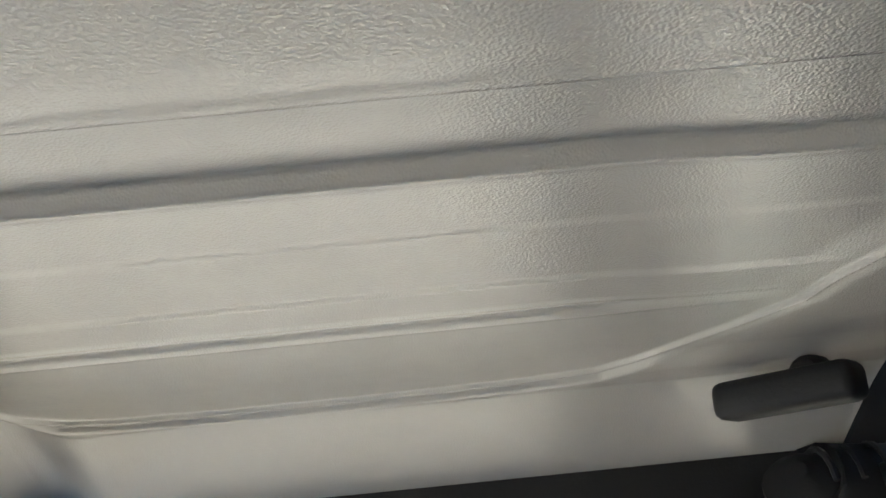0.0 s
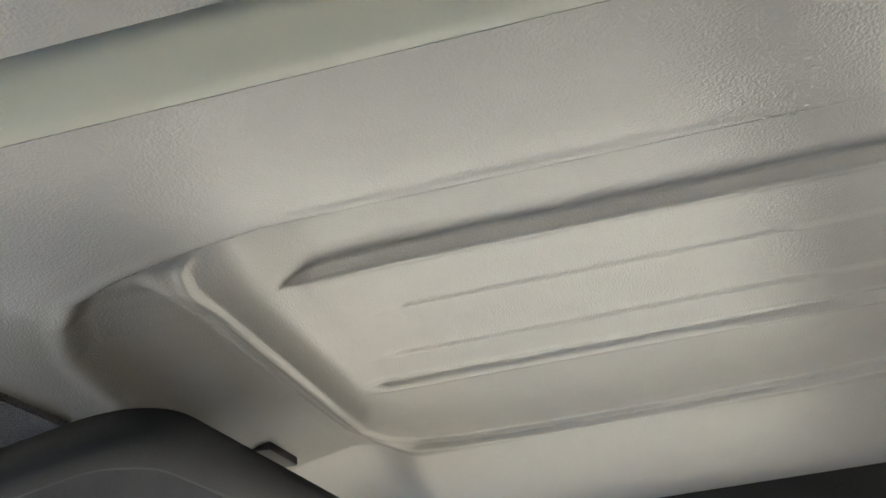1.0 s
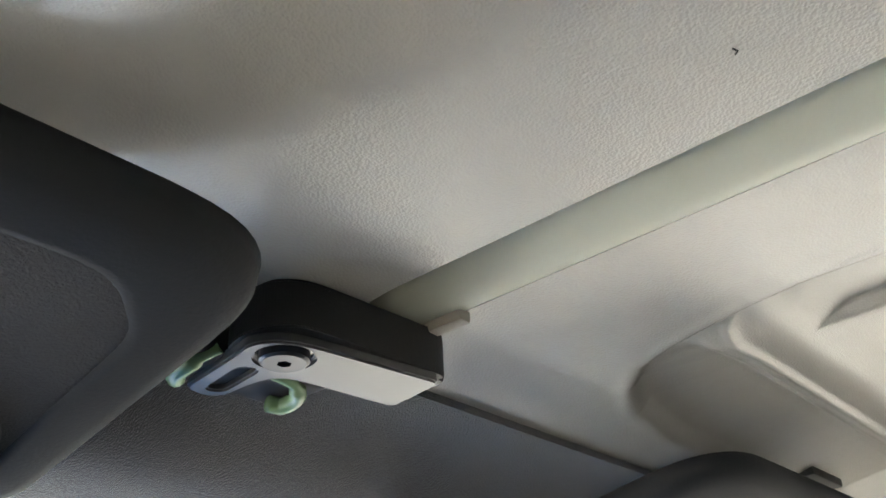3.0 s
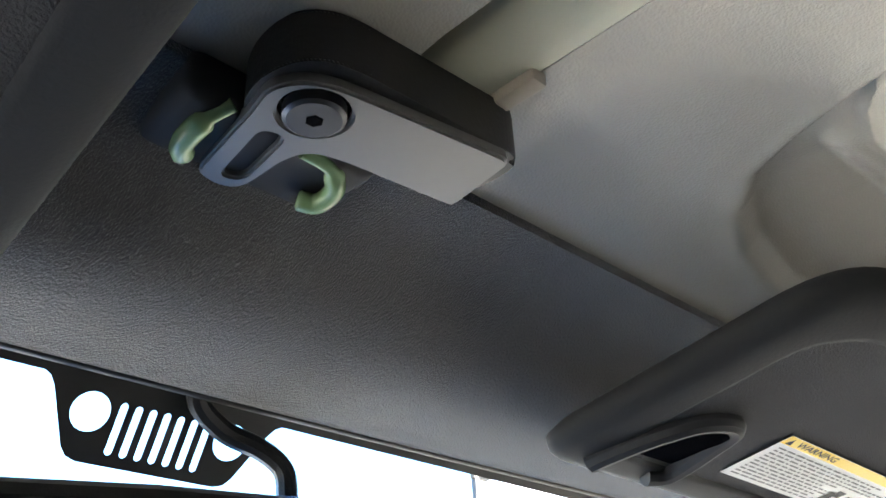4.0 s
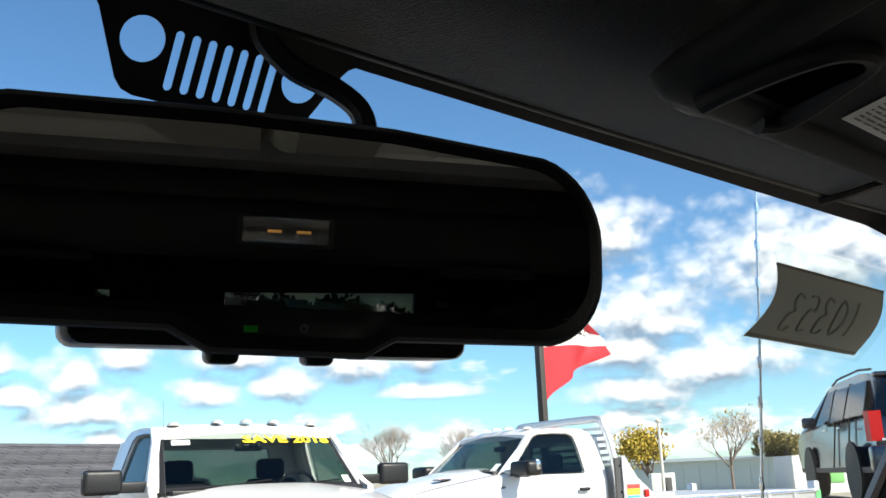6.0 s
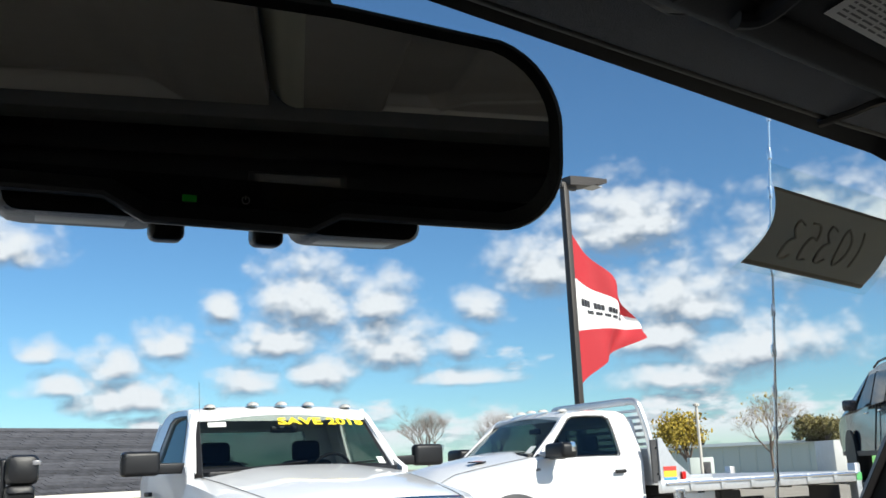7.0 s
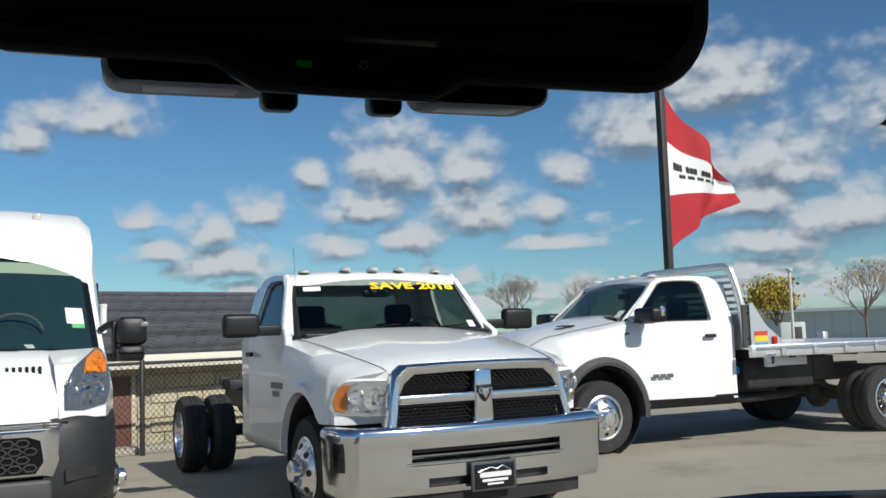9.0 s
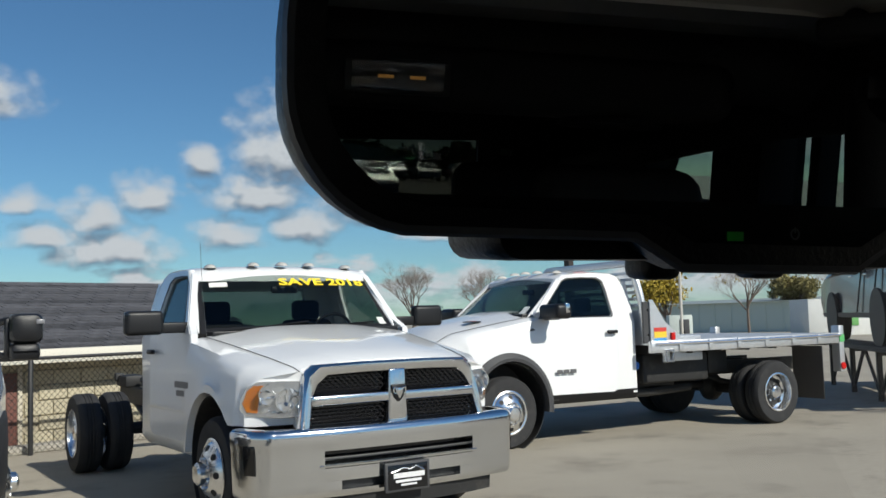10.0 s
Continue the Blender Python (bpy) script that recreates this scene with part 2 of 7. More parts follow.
def prism(poly, a, b, axis="y", bevel=0.0, seg=2):
    """A 2D outline pushed from a to b along an axis. x: (y, z), y: (x, z), z: (x, y)."""
    def at(p, v):
        return {"x": (v, p[0], p[1]), "y": (p[0], v, p[1]), "z": (p[0], p[1], v)}[axis]
    bm = loft([[at(p, a) for p in poly], [at(p, b) for p in poly]])
    if bevel:
        bmesh.ops.bevel(bm, geom=bm.edges[:], offset=bevel, segments=seg, affect="EDGES", profile=0.5)
    return bm


def holed(outer, holes, a, b, axis="y"):
    """A plate with openings through it."""
    def at(p, v):
        return {"x": (v, p[0], p[1]), "y": (p[0], v, p[1]), "z": (p[0], p[1], v)}[axis]
    bm = bmesh.new()
    edges = []
    for ring in (outer, *holes):
        vs = [bm.verts.new(at(p, a)) for p in ring]
        edges += [bm.edges.new((vs[k], vs[(k + 1) % len(vs)])) for k in range(len(vs))]
    made = bmesh.ops.triangle_fill(bm, use_beauty=True, edges=edges)
    faces = [f for f in made["geom"] if isinstance(f, bmesh.types.BMFace)]
    ext = bmesh.ops.extrude_face_region(bm, geom=faces)
    shift = Vector(at((0, 0), b)) - Vector(at((0, 0), a))
    bmesh.ops.translate(bm, vec=shift, verts=[v for v in ext["geom"] if isinstance(v, bmesh.types.BMVert)])
    return bm


def tube(points, r, n=8, cap=True):
    pts = [Vector(p) for p in points]
    rr = r if isinstance(r, (list, tuple)) else [r] * len(pts)
    rings, side = [], None
    for k, p in enumerate(pts):
        way = (pts[min(k + 1, len(pts) - 1)] - pts[max(k - 1, 0)]).normalized()
        if side is None:
            side = way.orthogonal().normalized()
        side = (side - way * side.dot(way)).normalized()
        up = way.cross(side)
        rings.append([p + (side * math.cos(2 * math.pi * j / n) + up * math.sin(2 * math.pi * j / n)) * rr[k] for j in range(n)])
    return loft(rings, cap=cap)


def lathe(profile, n=24, m=None):
    """Turned about the z axis: rows of (radius, height)."""
    rings = [[(r * math.cos(2 * math.pi * j / n), r * math.sin(2 * math.pi * j / n), h) for j in range(n)] for r, h in profile]
    bm = loft(rings)
    if m is not None:
        bm.transform(m)
    return bm


def rounded(w, h, r, n=6, cx=0.0, cy=0.0):
    """A rectangle with round corners, as an outline."""
    pts = []
    for sx, sy, a0 in ((1, 1, 0), (-1, 1, 90), (-1, -1, 180), (1, -1, 270)):
        for k in range(n + 1):
            a = radians(a0 + 90 * k / n)
            pts.append((cx + sx * (w / 2 - r) + r * math.cos(a), cy + sy * (h / 2 - r) + r * math.sin(a)))
    return pts


def circle(r, n=24, cx=0.0, cy=0.0):
    return [(cx + r * math.cos(2 * math.pi * k / n), cy + r * math.sin(2 * math.pi * k / n)) for k in range(n)]


def smooth_path(points, n=6):
    """More points along a rounded way through the given ones."""
    pts = [Vector(p) for p in points]
    out = []
    for k in range(len(pts) - 1):
        p0, p1, p2, p3 = pts[max(k - 1, 0)], pts[k], pts[k + 1], pts[min(k + 2, len(pts) - 1)]
        for j in range(n):
            s = j / n
            out.append(0.5 * ((2 * p1) + (p2 - p0) * s + (2 * p0 - 5 * p1 + 4 * p2 - p3) * s * s + (3 * p1 - p0 - 3 * p2 + p3) * s ** 3))
    return out + [pts[-1]]


def text_bm(words, size, depth=0.0, bold=0.0, shear=0.0):
    cu = bpy.data.curves.new("t", "FONT")
    cu.body, cu.size, cu.extrude, cu.offset, cu.shear = words, size, depth, bold, shear
    cu.align_x, cu.align_y, cu.resolution_u = "CENTER", "CENTER", 2
    ob = new("t", cu)
    me = bpy.data.meshes.new_from_object(ob.evaluated_get(bpy.context.evaluated_depsgraph_get()))
    bm = bmesh.new()
    bm.from_mesh(me)
    bpy.data.objects.remove(ob)
    bpy.data.curves.remove(cu)
    bpy.data.meshes.remove(me)
    return bm


def sstep(a, b, v):
    s = min(1.0, max(0.0, (v - a) / (b - a)))
    return s * s * (3 - 2 * s)


M_ROOF = mat("headliner_plastic", (0.47, 0.448, 0.408), 0.24, vary=0.06, big=2.5, small=40, bump=0.17, bump_scale=860.0, cells=True, spec=0.62)
M_SEAL = mat("seam_rubber_beige", (0.57, 0.57, 0.47), 0.45, vary=0.06, bump=0.1, bump_scale=150)
M_FABRIC = mat("header_fabric_dark", (0.075, 0.074, 0.078), 0.95, vary=0.30, big=6, small=500, bump=0.8, bump_scale=620, spec=0.12, stretch=(1.8, 1, 1))
M_FABRIC.node_tree.nodes["Principled BSDF"].inputs["Sheen Weight"].default_value = 0.75
M_FABRIC.node_tree.nodes["Principled BSDF"].inputs["Sheen Roughness"].default_value = 0.45
M_VISOR = mat("visor_cloth_grey", (0.045, 0.045, 0.048), 0.9, vary=0.35, big=8, small=600, bump=0.7, bump_scale=800, spec=0.2)
M_BLACK = mat("black_plastic", (0.010, 0.010, 0.011), 0.42, vary=0.2, bump=0.25, bump_scale=500, spec=0.35)
M_PAD = mat("bar_padding_black", (0.009, 0.009, 0.010), 0.6, vary=0.2, bump=0.2, bump_scale=300, spec=0.3)
M_GLOSSBLACK = mat("gloss_black", (0.008, 0.008, 0.009), 0.12, vary=0.1)
M_GREYPL = mat("grey_plastic_dark", (0.05, 0.05, 0.052), 0.55, vary=0.15, bump=0.25, bump_scale=400)
M_LATCH = mat("latch_plate_grey", (0.13, 0.128, 0.13), 0.42, metal=0.25, vary=0.08, bump=0.02, bump_scale=900)
M_STEEL = mat("steel", (0.45, 0.45, 0.46), 0.28, metal=1.0, vary=0.15)
M_GREENPL = mat("hook_plastic_pale_green", (0.22, 0.34, 0.18), 0.25, vary=0.12)
M_CHROME = mat("chrome", (0.72, 0.73, 0.74), 0.13, metal=1.0, vary=0.03, rough_vary=0.04)
M_MIRROR = mat("mirror_silver", (0.88, 0.88, 0.85), 0.004, metal=1.0, vary=0.01, rough_vary=0.0)
M_WHITE = mat("white_car_paint", (0.80, 0.80, 0.79), 0.3, vary=0.02, coat=0.8, rough_vary=0.05)
M_NAVY = mat("navy_paint", (0.008, 0.016, 0.034), 0.22, vary=0.1, coat=0.7, spec=0.4, rough_vary=0.03)
M_RUBBER = mat("tyre_rubber", (0.022, 0.022, 0.023), 0.8, vary=0.3, big=5, small=80, bump=0.3, bump_scale=120, dirt=0.25)
M_ALU = mat("polished_aluminium", (0.86, 0.87, 0.88), 0.22, metal=1.0, vary=0.06)
M_BRUSHED = mat("brushed_aluminium", (0.66, 0.67, 0.68), 0.40, metal=0.7, vary=0.15, stretch=(1, 8, 8), big=2, small=40)
M_GLASS = glass("windscreen_glass", (0.93, 0.96, 0.95), mirror=0.3)
M_CARGLASS = glass("car_glass_green", (0.42, 0.49, 0.47))
M_TINT = glass("door_glass", (0.80, 0.81, 0.80))
M_DARKGLASS = glass("privacy_glass", (0.12, 0.13, 0.14))
M_PRIVACY = glass("rear_privacy_glass", (0.14, 0.15, 0.14))
M_CABIN = mat("cabin_dark", (0.012, 0.012, 0.013), 0.85, vary=0.2, spec=0.2)
M_LENS = glass("clear_lens", (0.9, 0.9, 0.9), 0.05)
M_AMBER = mat("amber_lens", (0.75, 0.22, 0.02), 0.15, vary=0.1, coat=0.6)
M_RED = mat("red_lens", (0.50, 0.012, 0.010), 0.25, vary=0.1, coat=0.1, spec=0.3)
M_FRAME = mat("chassis_black", (0.018, 0.018, 0.018), 0.6, vary=0.3, dirt=0.4)
M_CONCRETE = mat("concrete_lot", (0.335, 0.30, 0.24), 0.9, vary=0.22, big=0.45, small=14.0, bump=0.5, bump_scale=34, dirt=0.65)

# ---- the car we sit in: shell ----
ROOF_Z = 1.6965
RECESS = [(0.124, -0.86), (0.124, -0.285), (0.1285, -0.258), (0.136, -0.228), (0.145, -0.200), (0.160, -0.168), (0.187, -0.143), (0.227, -0.125), (0.292, -0.114), (0.40, -0.109), (0.80, -0.107), (0.80, -0.86)]
RIM = [(0.0, -0.86), (0.0, -0.255), (0.120, -0.251), (0.146, -0.239), (0.160, -0.227), (0.182, -0.2205), (0.307, -0.2190), (0.424, -0.217), (0.492, -0.2175), (0.526, -0.228), (0.548, -0.250), (0.558, -0.285),
       (0.563, -0.37), (0.563, -0.45), (0.556, -0.58), (0.545, -0.634), (0.522, -0.660), (0.455, -0.711), (0.410, -0.741), (0.378, -0.746), (0.337, -0.760), (0.24, -0.80), (0.20, -0.86)]


def inside(poly, x, y):
    """Signed distance of arrays of points to an outline, positive inside."""
    best, odd = np.full(x.shape, 1e9), np.zeros(x.shape, bool)
    for k in range(len(poly)):
        (x0, y0), (x1, y1) = poly[k - 1], poly[k]
        dx, dy = x1 - x0, y1 - y0
        s = np.clip(((x - x0) * dx + (y - y0) * dy) / (dx * dx + dy * dy), 0, 1)
        best = np.minimum(best, (x - x0 - s * dx) ** 2 + (y - y0 - s * dy) ** 2)
        if y0 != y1:
            odd ^= ((y0 > y) != (y1 > y)) & (x < x0 + (y - y0) * dx / dy)
    return np.sqrt(best) * np.where(odd, 1, -1)


def ramp(a, b, v):
    s = np.clip((v - a) / (b - a), 0, 1)
    return s * s * (3 - 2 * s)


def bowl_height(x, y):
    """Underside of the driver's panel: the border and one smooth shallow bowl."""
    x, y = np.asarray(x, float), np.asarray(y, float)
    z = ROOF_Z - 0.046 * np.clip((x - 0.578) / 0.122, 0, 1) ** 1.15 - 0.0095 * np.clip((y + 0.14) / 0.063, 0, 1) ** 1.3
    d1 = inside(RECESS, x, y)
    return z + 0.016 * ramp(-0.004, 0.050, d1) - 0.004 * ramp(0.050, 0.085, d1)


def roof_height(x, y):
    """Underside of a roof panel at |x|, y: border, sunk front facet, bead and ribbed middle."""
    x, y = np.asarray(x, float), np.asarray(y, float)
    z = ROOF_Z - 0.046 * np.clip((x - 0.578) / 0.122, 0, 1) ** 1.15 - 0.0095 * np.clip((y + 0.14) / 0.063, 0, 1) ** 1.3
    d1, d2 = inside(RECESS, x, y), inside(RIM, x, y)
    front = ramp(-0.25, -0.19, y) * ramp(0.14, 0.19, x)
    right = ramp(0.50, 0.545, x) * ramp(-0.20, -0.24, y)
    sunk = ramp(0.0, 0.007 + 0.005 * front, d1)
    up = 0.0062 + 0.0030 * front + 0.0120 * front * np.clip((d1 - 0.008) / 0.066, 0, 1)
    # bead: the front ledge falls to it, elsewhere a rise from the border; then a thin ridge and the level of the middle
    up = up + 0.0014 * ramp(-0.018, -0.0035, d2) - 0.0150 * front * ramp(-0.026, -0.0045, d2) - 0.0050 * right * (1 - ramp(-0.015, -0.0030, d2))
    up = up - (0.0034 - 0.0010 * front) * np.exp(-(d2 / 0.0032) ** 2) * ramp(0.140, 0.165, x)
    # ribs of the middle
    on = ramp(0.006, 0.040, d2)
    start = ramp(-0.256, -0.285, y) * on
    up = up + 0.0075 * (1 - ramp(0.2070, 0.2118, x)) * start - 0.0007 * np.exp(-((x - 0.2150) / 0.003) ** 2) * start
    up = up + 0.0011 * (1 - ramp(0.268, 0.275, x)) * ramp(-0.29, -0.33, y) * on
    up = up + 0.0016 * (1 - ramp(0.342, 0.350, x)) * ramp(-0.262, -0.30, y) * on
    rib = ramp(-0.246, -0.272, y) * on * (1 - ramp(-0.60, -0.68, y) * 0.8)
    up = up + (0.0036 * (1 - ramp(0.390, 0.402, x)) - 0.0010 * np.exp(-((x - 0.3875) / 0.0024) ** 2) - 0.0010 * np.exp(-((x - 0.4050) / 0.0024) ** 2)) * rib
    z = z + 0.0010 * ramp(-0.028, 0.0, d1) - 0.0008 * np.exp(-((d1 + 0.004) / 0.005) ** 2) + sunk * up
    return z


def roof_panel(name, side, label, step, shape):
    xs, ys = np.arange(0.0225, 0.7001, step), np.arange(-0.0775, -0.8601, -step)
    gx, gy = np.meshgrid(xs, ys, indexing="ij")
    gz = shape(gx, gy)
    nx, ny = gx.shape
    low = np.stack([side * gx.ravel(), gy.ravel(), gz.ravel()], 1)
    idx = np.arange(nx * ny).reshape(nx, ny)
    rim = np.concatenate([idx[:, 0], idx[-1, 1:], idx[-2::-1, -1], idx[0, -2:0:-1]])
    high = low[rim].copy()
    high[:, 2] = 1.775
    quads = np.stack([idx[:-1, :-1], idx[:-1, 1:], idx[1:, 1:], idx[1:, :-1]], -1).reshape(-1, 4)
    up = len(low) + np.arange(len(rim))
    skirt = np.stack([rim, np.roll(rim, -1), np.roll(up, -1), up], 1)
    me = bpy.data.meshes.new(name)
    me.from_pydata(np.concatenate([low, high]).tolist(), [], np.concatenate([quads, skirt]).tolist() + [up.tolist()])
    bm = bmesh.new()
    bm.from_mesh(me)
    bpy.data.meshes.remove(me)
    return tagged(part(name, bm, M_ROOF, None, "", True, 60), label, "roof panel", "removable roof panels")


roof_panel("roof_panel", 1, "pale grey moulded roof panel with a ribbed recess", 0.0019, roof_height)
roof_panel("roof_panel", -1, "pale grey moulded roof panel above the driver", 0.004, bowl_height)

seam = thing("roof_seam_strip", "pale greenish rubber strip between the roof panels", "trim strip")
part("strip", loft([[(x, y, z + 0.0 * y) for x, z in ((-0.0255, 1.720), (-0.0205, 1.7195), (-0.014, 1.7120), (-0.006, 1.7035), (0.003, 1.6982), (0.013, 1.6958), (0.0215, 1.6962), (0.0255, 1.699), (0.0255, 1.74), (-0.0255, 1.74))] for y in (-0.108, -0.2, -0.35, -0.6, -0.86)]), M_SEAL, seam, shade=50)
part("strip_end", box(0.017, 0.0265, -0.150, -0.118, 1.6905, 1.70, 0.002, 2), mat("strip_end_rubber", (0.36, 0.32, 0.27), 0.5, vary=0.3), seam, "worn tab at the end of the strip")

# dark clip slot at the front of the panel
tagged(part("panel_clip", box(0.492, 0.556, -0.137, -0.119, 1.7030, 1.72, 0.002, 2), M_FRAME), "small black clip in a slot of the roof panel", "clip")

# specks stuck on the panel
for sx, sy, sl in ((-0.0655, -0.3440, 0.0035),):
    h = float(bowl_height(-sx, sy))
    sp = part("speck", tube([(sx, sy, h - 0.0006), (sx + sl * 0.5, sy - 0.001, h - 0.0012), (sx + sl, sy + 0.0006, h - 0.0006)], 0.0004, 5), M_BLACK)
    tagged(sp, "dark fleck of lint on the roof panel", "fleck")

# windscreen header
HEADER = [(-0.0765, 1.690), (-0.0765, 1.6825), (-0.073, 1.6812), (-0.060, 1.6775), (-0.046, 1.6715), (-0.034, 1.6638), (-0.023, 1.6548), (-0.012, 1.6452), (-0.001, 1.6372), (0.011, 1.6308), (0.024, 1.6263), (0.037, 1.6231), (0.049, 1.6206), (0.058, 1.6190), (0.066, 1.6172), (0.072, 1.620), (0.086, 1.65), (0.075, 1.74), (-0.05, 1.74)]


def header_bow(x):
    return -0.010 * (x / 0.5) ** 2 if abs(x) < 0.5 else -0.010 - 0.02 * (abs(x) - 0.5) / 0.3


xs = [-0.88 + 0.04 * k for k in range(45)]
header = thing("windscreen_header", "dark grey fabric-covered windscreen header trim", "header trim", kind="structure")
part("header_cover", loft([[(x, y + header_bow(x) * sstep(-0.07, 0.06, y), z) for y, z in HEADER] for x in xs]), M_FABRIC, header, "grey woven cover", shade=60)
part("header_lip", loft([[(x, y + header_bow(x), z) for y, z in ((0.0640, 1.6182), (0.0655, 1.6166), (0.0690, 1.6164), (0.0712, 1.619), (0.070, 1.624))] for x in xs]), M_PAD, header, "plastic lip along the glass", shade=60)
part("ridge", tube(smooth_path([(0.484, 0.062, 1.6135), (0.490, 0.040, 1.616), (0.500, 0.014, 1.620), (0.56, 0.008, 1.622), (0.70, 0.0, 1.628)]), 0.003, 6), M_BLACK, header)
part("visor_mount", lathe([(0.0, -0.008), (0.020, -0.008), (0.030, -0.002), (0.034, 0.010), (0.0, 0.012)], 20, Matrix.Translation((0.612, 0.033, 1.613)) @ Matrix.Diagonal((1.5, 0.8, 1.0, 1.0))), mat("black_and_hole_shade", (0.004, 0.004, 0.005), 1.0, spec=0.0), header, "black visor pivot mount")


def on_glass(z):
    """y of the inner face of the windscreen at a height."""
    return 0.0855 + (1.612 - z) * 0.60


glass_ob = structure("windscreen", loft([[(s * 0.90, on_glass(1.63) + o, 1.63), (s * 0.90, on_glass(1.04) + o, 1.04)] for s in (-1, 1) for o in (0.001,)], closed=False, cap=False), M_GLASS, "clear flat windscreen glass", "windscreen")
glass_ob.visible_shadow = False

# ceramic print at the top edge of the glass, with round and slotted openings
GLASS_M = Matrix.Translation((0, on_glass(1.612) - 0.0005, 1.612)) @ Matrix.Rotation(math.atan(-0.60) * -1, 4, "X")


def slot(cx, cz, w, h, lean):
    out = []
    for k in range(9):
        a = math.pi * k / 8
        out.append((w / 2 * math.cos(a), h / 2 - w / 2 + w / 2 * math.sin(a)))
    for k in range(9):
        a = math.pi + math.pi * k / 8
        out.append((w / 2 * math.cos(a), -h / 2 + w / 2 + w / 2 * math.sin(a)))
    return [(cx + x + z * lean, cz + z) for x, z in out]


print_bm = holed([(-0.87, 0.022), (-0.87, 0.0065), (-0.066, 0.0065), (-0.0625, 0.0045), (-0.0595, 0.0005), (-0.0465, -0.0262), (-0.0428, -0.0302), (-0.0375, -0.0318), (0.0375, -0.0318), (0.0428, -0.0302), (0.0465, -0.0262), (0.0595, 0.0005), (0.0625, 0.0045), (0.066, 0.0065), (0.87, 0.0065), (0.87, 0.022)],
                 [circle(0.0098, 28, -0.0388, -0.0076), circle(0.0098, 28, 0.0388, -0.0076)] + [slot(-0.0234 + 0.00775 * k, -0.0132, 0.0040, 0.0262, 0.0) for k in range(7)], 0.0, -0.0006)
print_bm.transform(GLASS_M)
frit = thing("windscreen_print", "black ceramic windscreen print with a row of slots between two round openings", "windscreen print", kind="structure")
part("print_band", print_bm, mat("ceramic_black", (0.006, 0.006, 0.007), 0.6, vary=0.1), frit, smooth=False)

CORNER = [(0.60, 0.0065), (0.69, -0.001), (0.749, -0.009), (0.775, -0.018), (0.795, -0.031), (0.815, -0.050), (0.828, -0.075), (0.834, -0.12), (0.838, -0.66), (0.90, -0.66), (0.90, 0.022), (0.60, 0.022)]
for s in (-1, 1):
    corner = prism([(s * x, z) for x, z in CORNER], 0.0, -0.0006)
    corner.transform(GLASS_M)
    part("side_band", corner, mat("ceramic_black", (0.006, 0.006, 0.007), 0.6), frit, smooth=False)

# pillars and side frames
shell = thing("cabin_shell", "dark trim frame of the cabin around the windows", "cabin shell", kind="structure")
for s in (-1, 1):
    part("pillar", loft([[(s * (x + 0.03 + dx), y + dy, z) for dx, dy in ((0.0, 0.0), (0.03, -0.05), (0.08, -0.06), (0.10, 0.02), (0.05, 0.05), (0.0, 0.02))] for x, y, z in ((0.70, 0.058, 1.632), (0.755, 0.066, 1.618), (0.785, 0.085, 1.592), (0.805, 0.115, 1.545), (0.820, 0.16, 1.465), (0.824, 0.21, 1.385), (0.828, 0.40, 1.06), (0.83, 0.46, 0.92))]), M_GREYPL, shell, "grey plastic windscreen pillar trim")
    # rail's lower edge is extended out of view to shade the outer headliner
    part("door_rail", loft([[(s * x, y, z) for x, z in ((0.699, 1.664), (0.70, 1.640), (0.710, 1.605), (0.735, 1.568), (0.79, 1.548), (0.84, 1.60), (0.80, 1.76), (0.70, 1.77))] for y in (0.09, -0.4, -0.9, -1.0)]), M_PAD, shell, "black rubber door rail")
    # unseen panes, added with a tint that dims window light on the headliner
    part("front_glass", box(s * 0.815 - 0.002, s * 0.815 + 0.002, -0.66, 0.04, 1.10, 1.61), M_TINT, shell, "unseen door pane tinted to dim the window light").visible_shadow = False
    part("rear_door_glass", box(s * 0.815 - 0.002, s * 0.815 + 0.002, -1.38, -0.77, 1.42, 1.61), M_CARGLASS, shell, "dark rear door glass").visible_shadow = False
    part("door_panel", box(s * 0.80 - 0.05, s * 0.80 + 0.05, -0.98, 0.40, 0.35, 1.12, 0.02), M_CABIN, shell)
    part("rear_side_panel", box(s * 0.80 - 0.05, s * 0.80 + 0.05, -2.6, -0.98, 0.35, 1.44, 0.02), M_CABIN, shell)
    part("centre_post", box(s * 0.80 - 0.04, s * 0.80 + 0.04, -0.79, -0.64, 1.1, 1.59, 0.02), M_CABIN, shell)
    part("rear_post", box(s * 0.79 - 0.05, s * 0.79 + 0.05, -1.59, -1.375, 1.15, 1.76, 0.02), M_CABIN, shell)
    part("window_bar", box(s * 0.80 - 0.02, s * 0.80 + 0.02, -1.276, -1.242, 1.42, 1.60, 0.005), M_CABIN, shell)
    part("quarter_panel", prism([(-2.62, 1.42), (-2.0, 1.42), (-2.0, 1.48), (-1.92, 1.60), (-2.62, 1.60)], s * 0.80 - 0.04, s * 0.80 + 0.04, "x", 0.004), M_CABIN, shell)
    part("corner_post", box(s * 0.76 - 0.09, s * 0.76 + 0.07, -2.66, -2.50, 1.1, 1.76, 0.03), M_CABIN, shell)
    part("rear_rail", box(s * 0.79 - 0.06, s * 0.79 + 0.05, -2.6, -0.98, 1.60, 1.77, 0.02), M_CABIN, shell)
part("rear_roof", box(-0.86, 0.86, -2.66, -0.985, 1.70, 1.775, 0.01), mat("rear_headliner", (0.10, 0.10, 0.10), 0.85, vary=0.15), shell, "dark rear headliner")
part("roof_skin", box(-0.86, 0.86, -0.99, 0.10, 1.777, 1.80, 0.008), M_WHITE, shell)
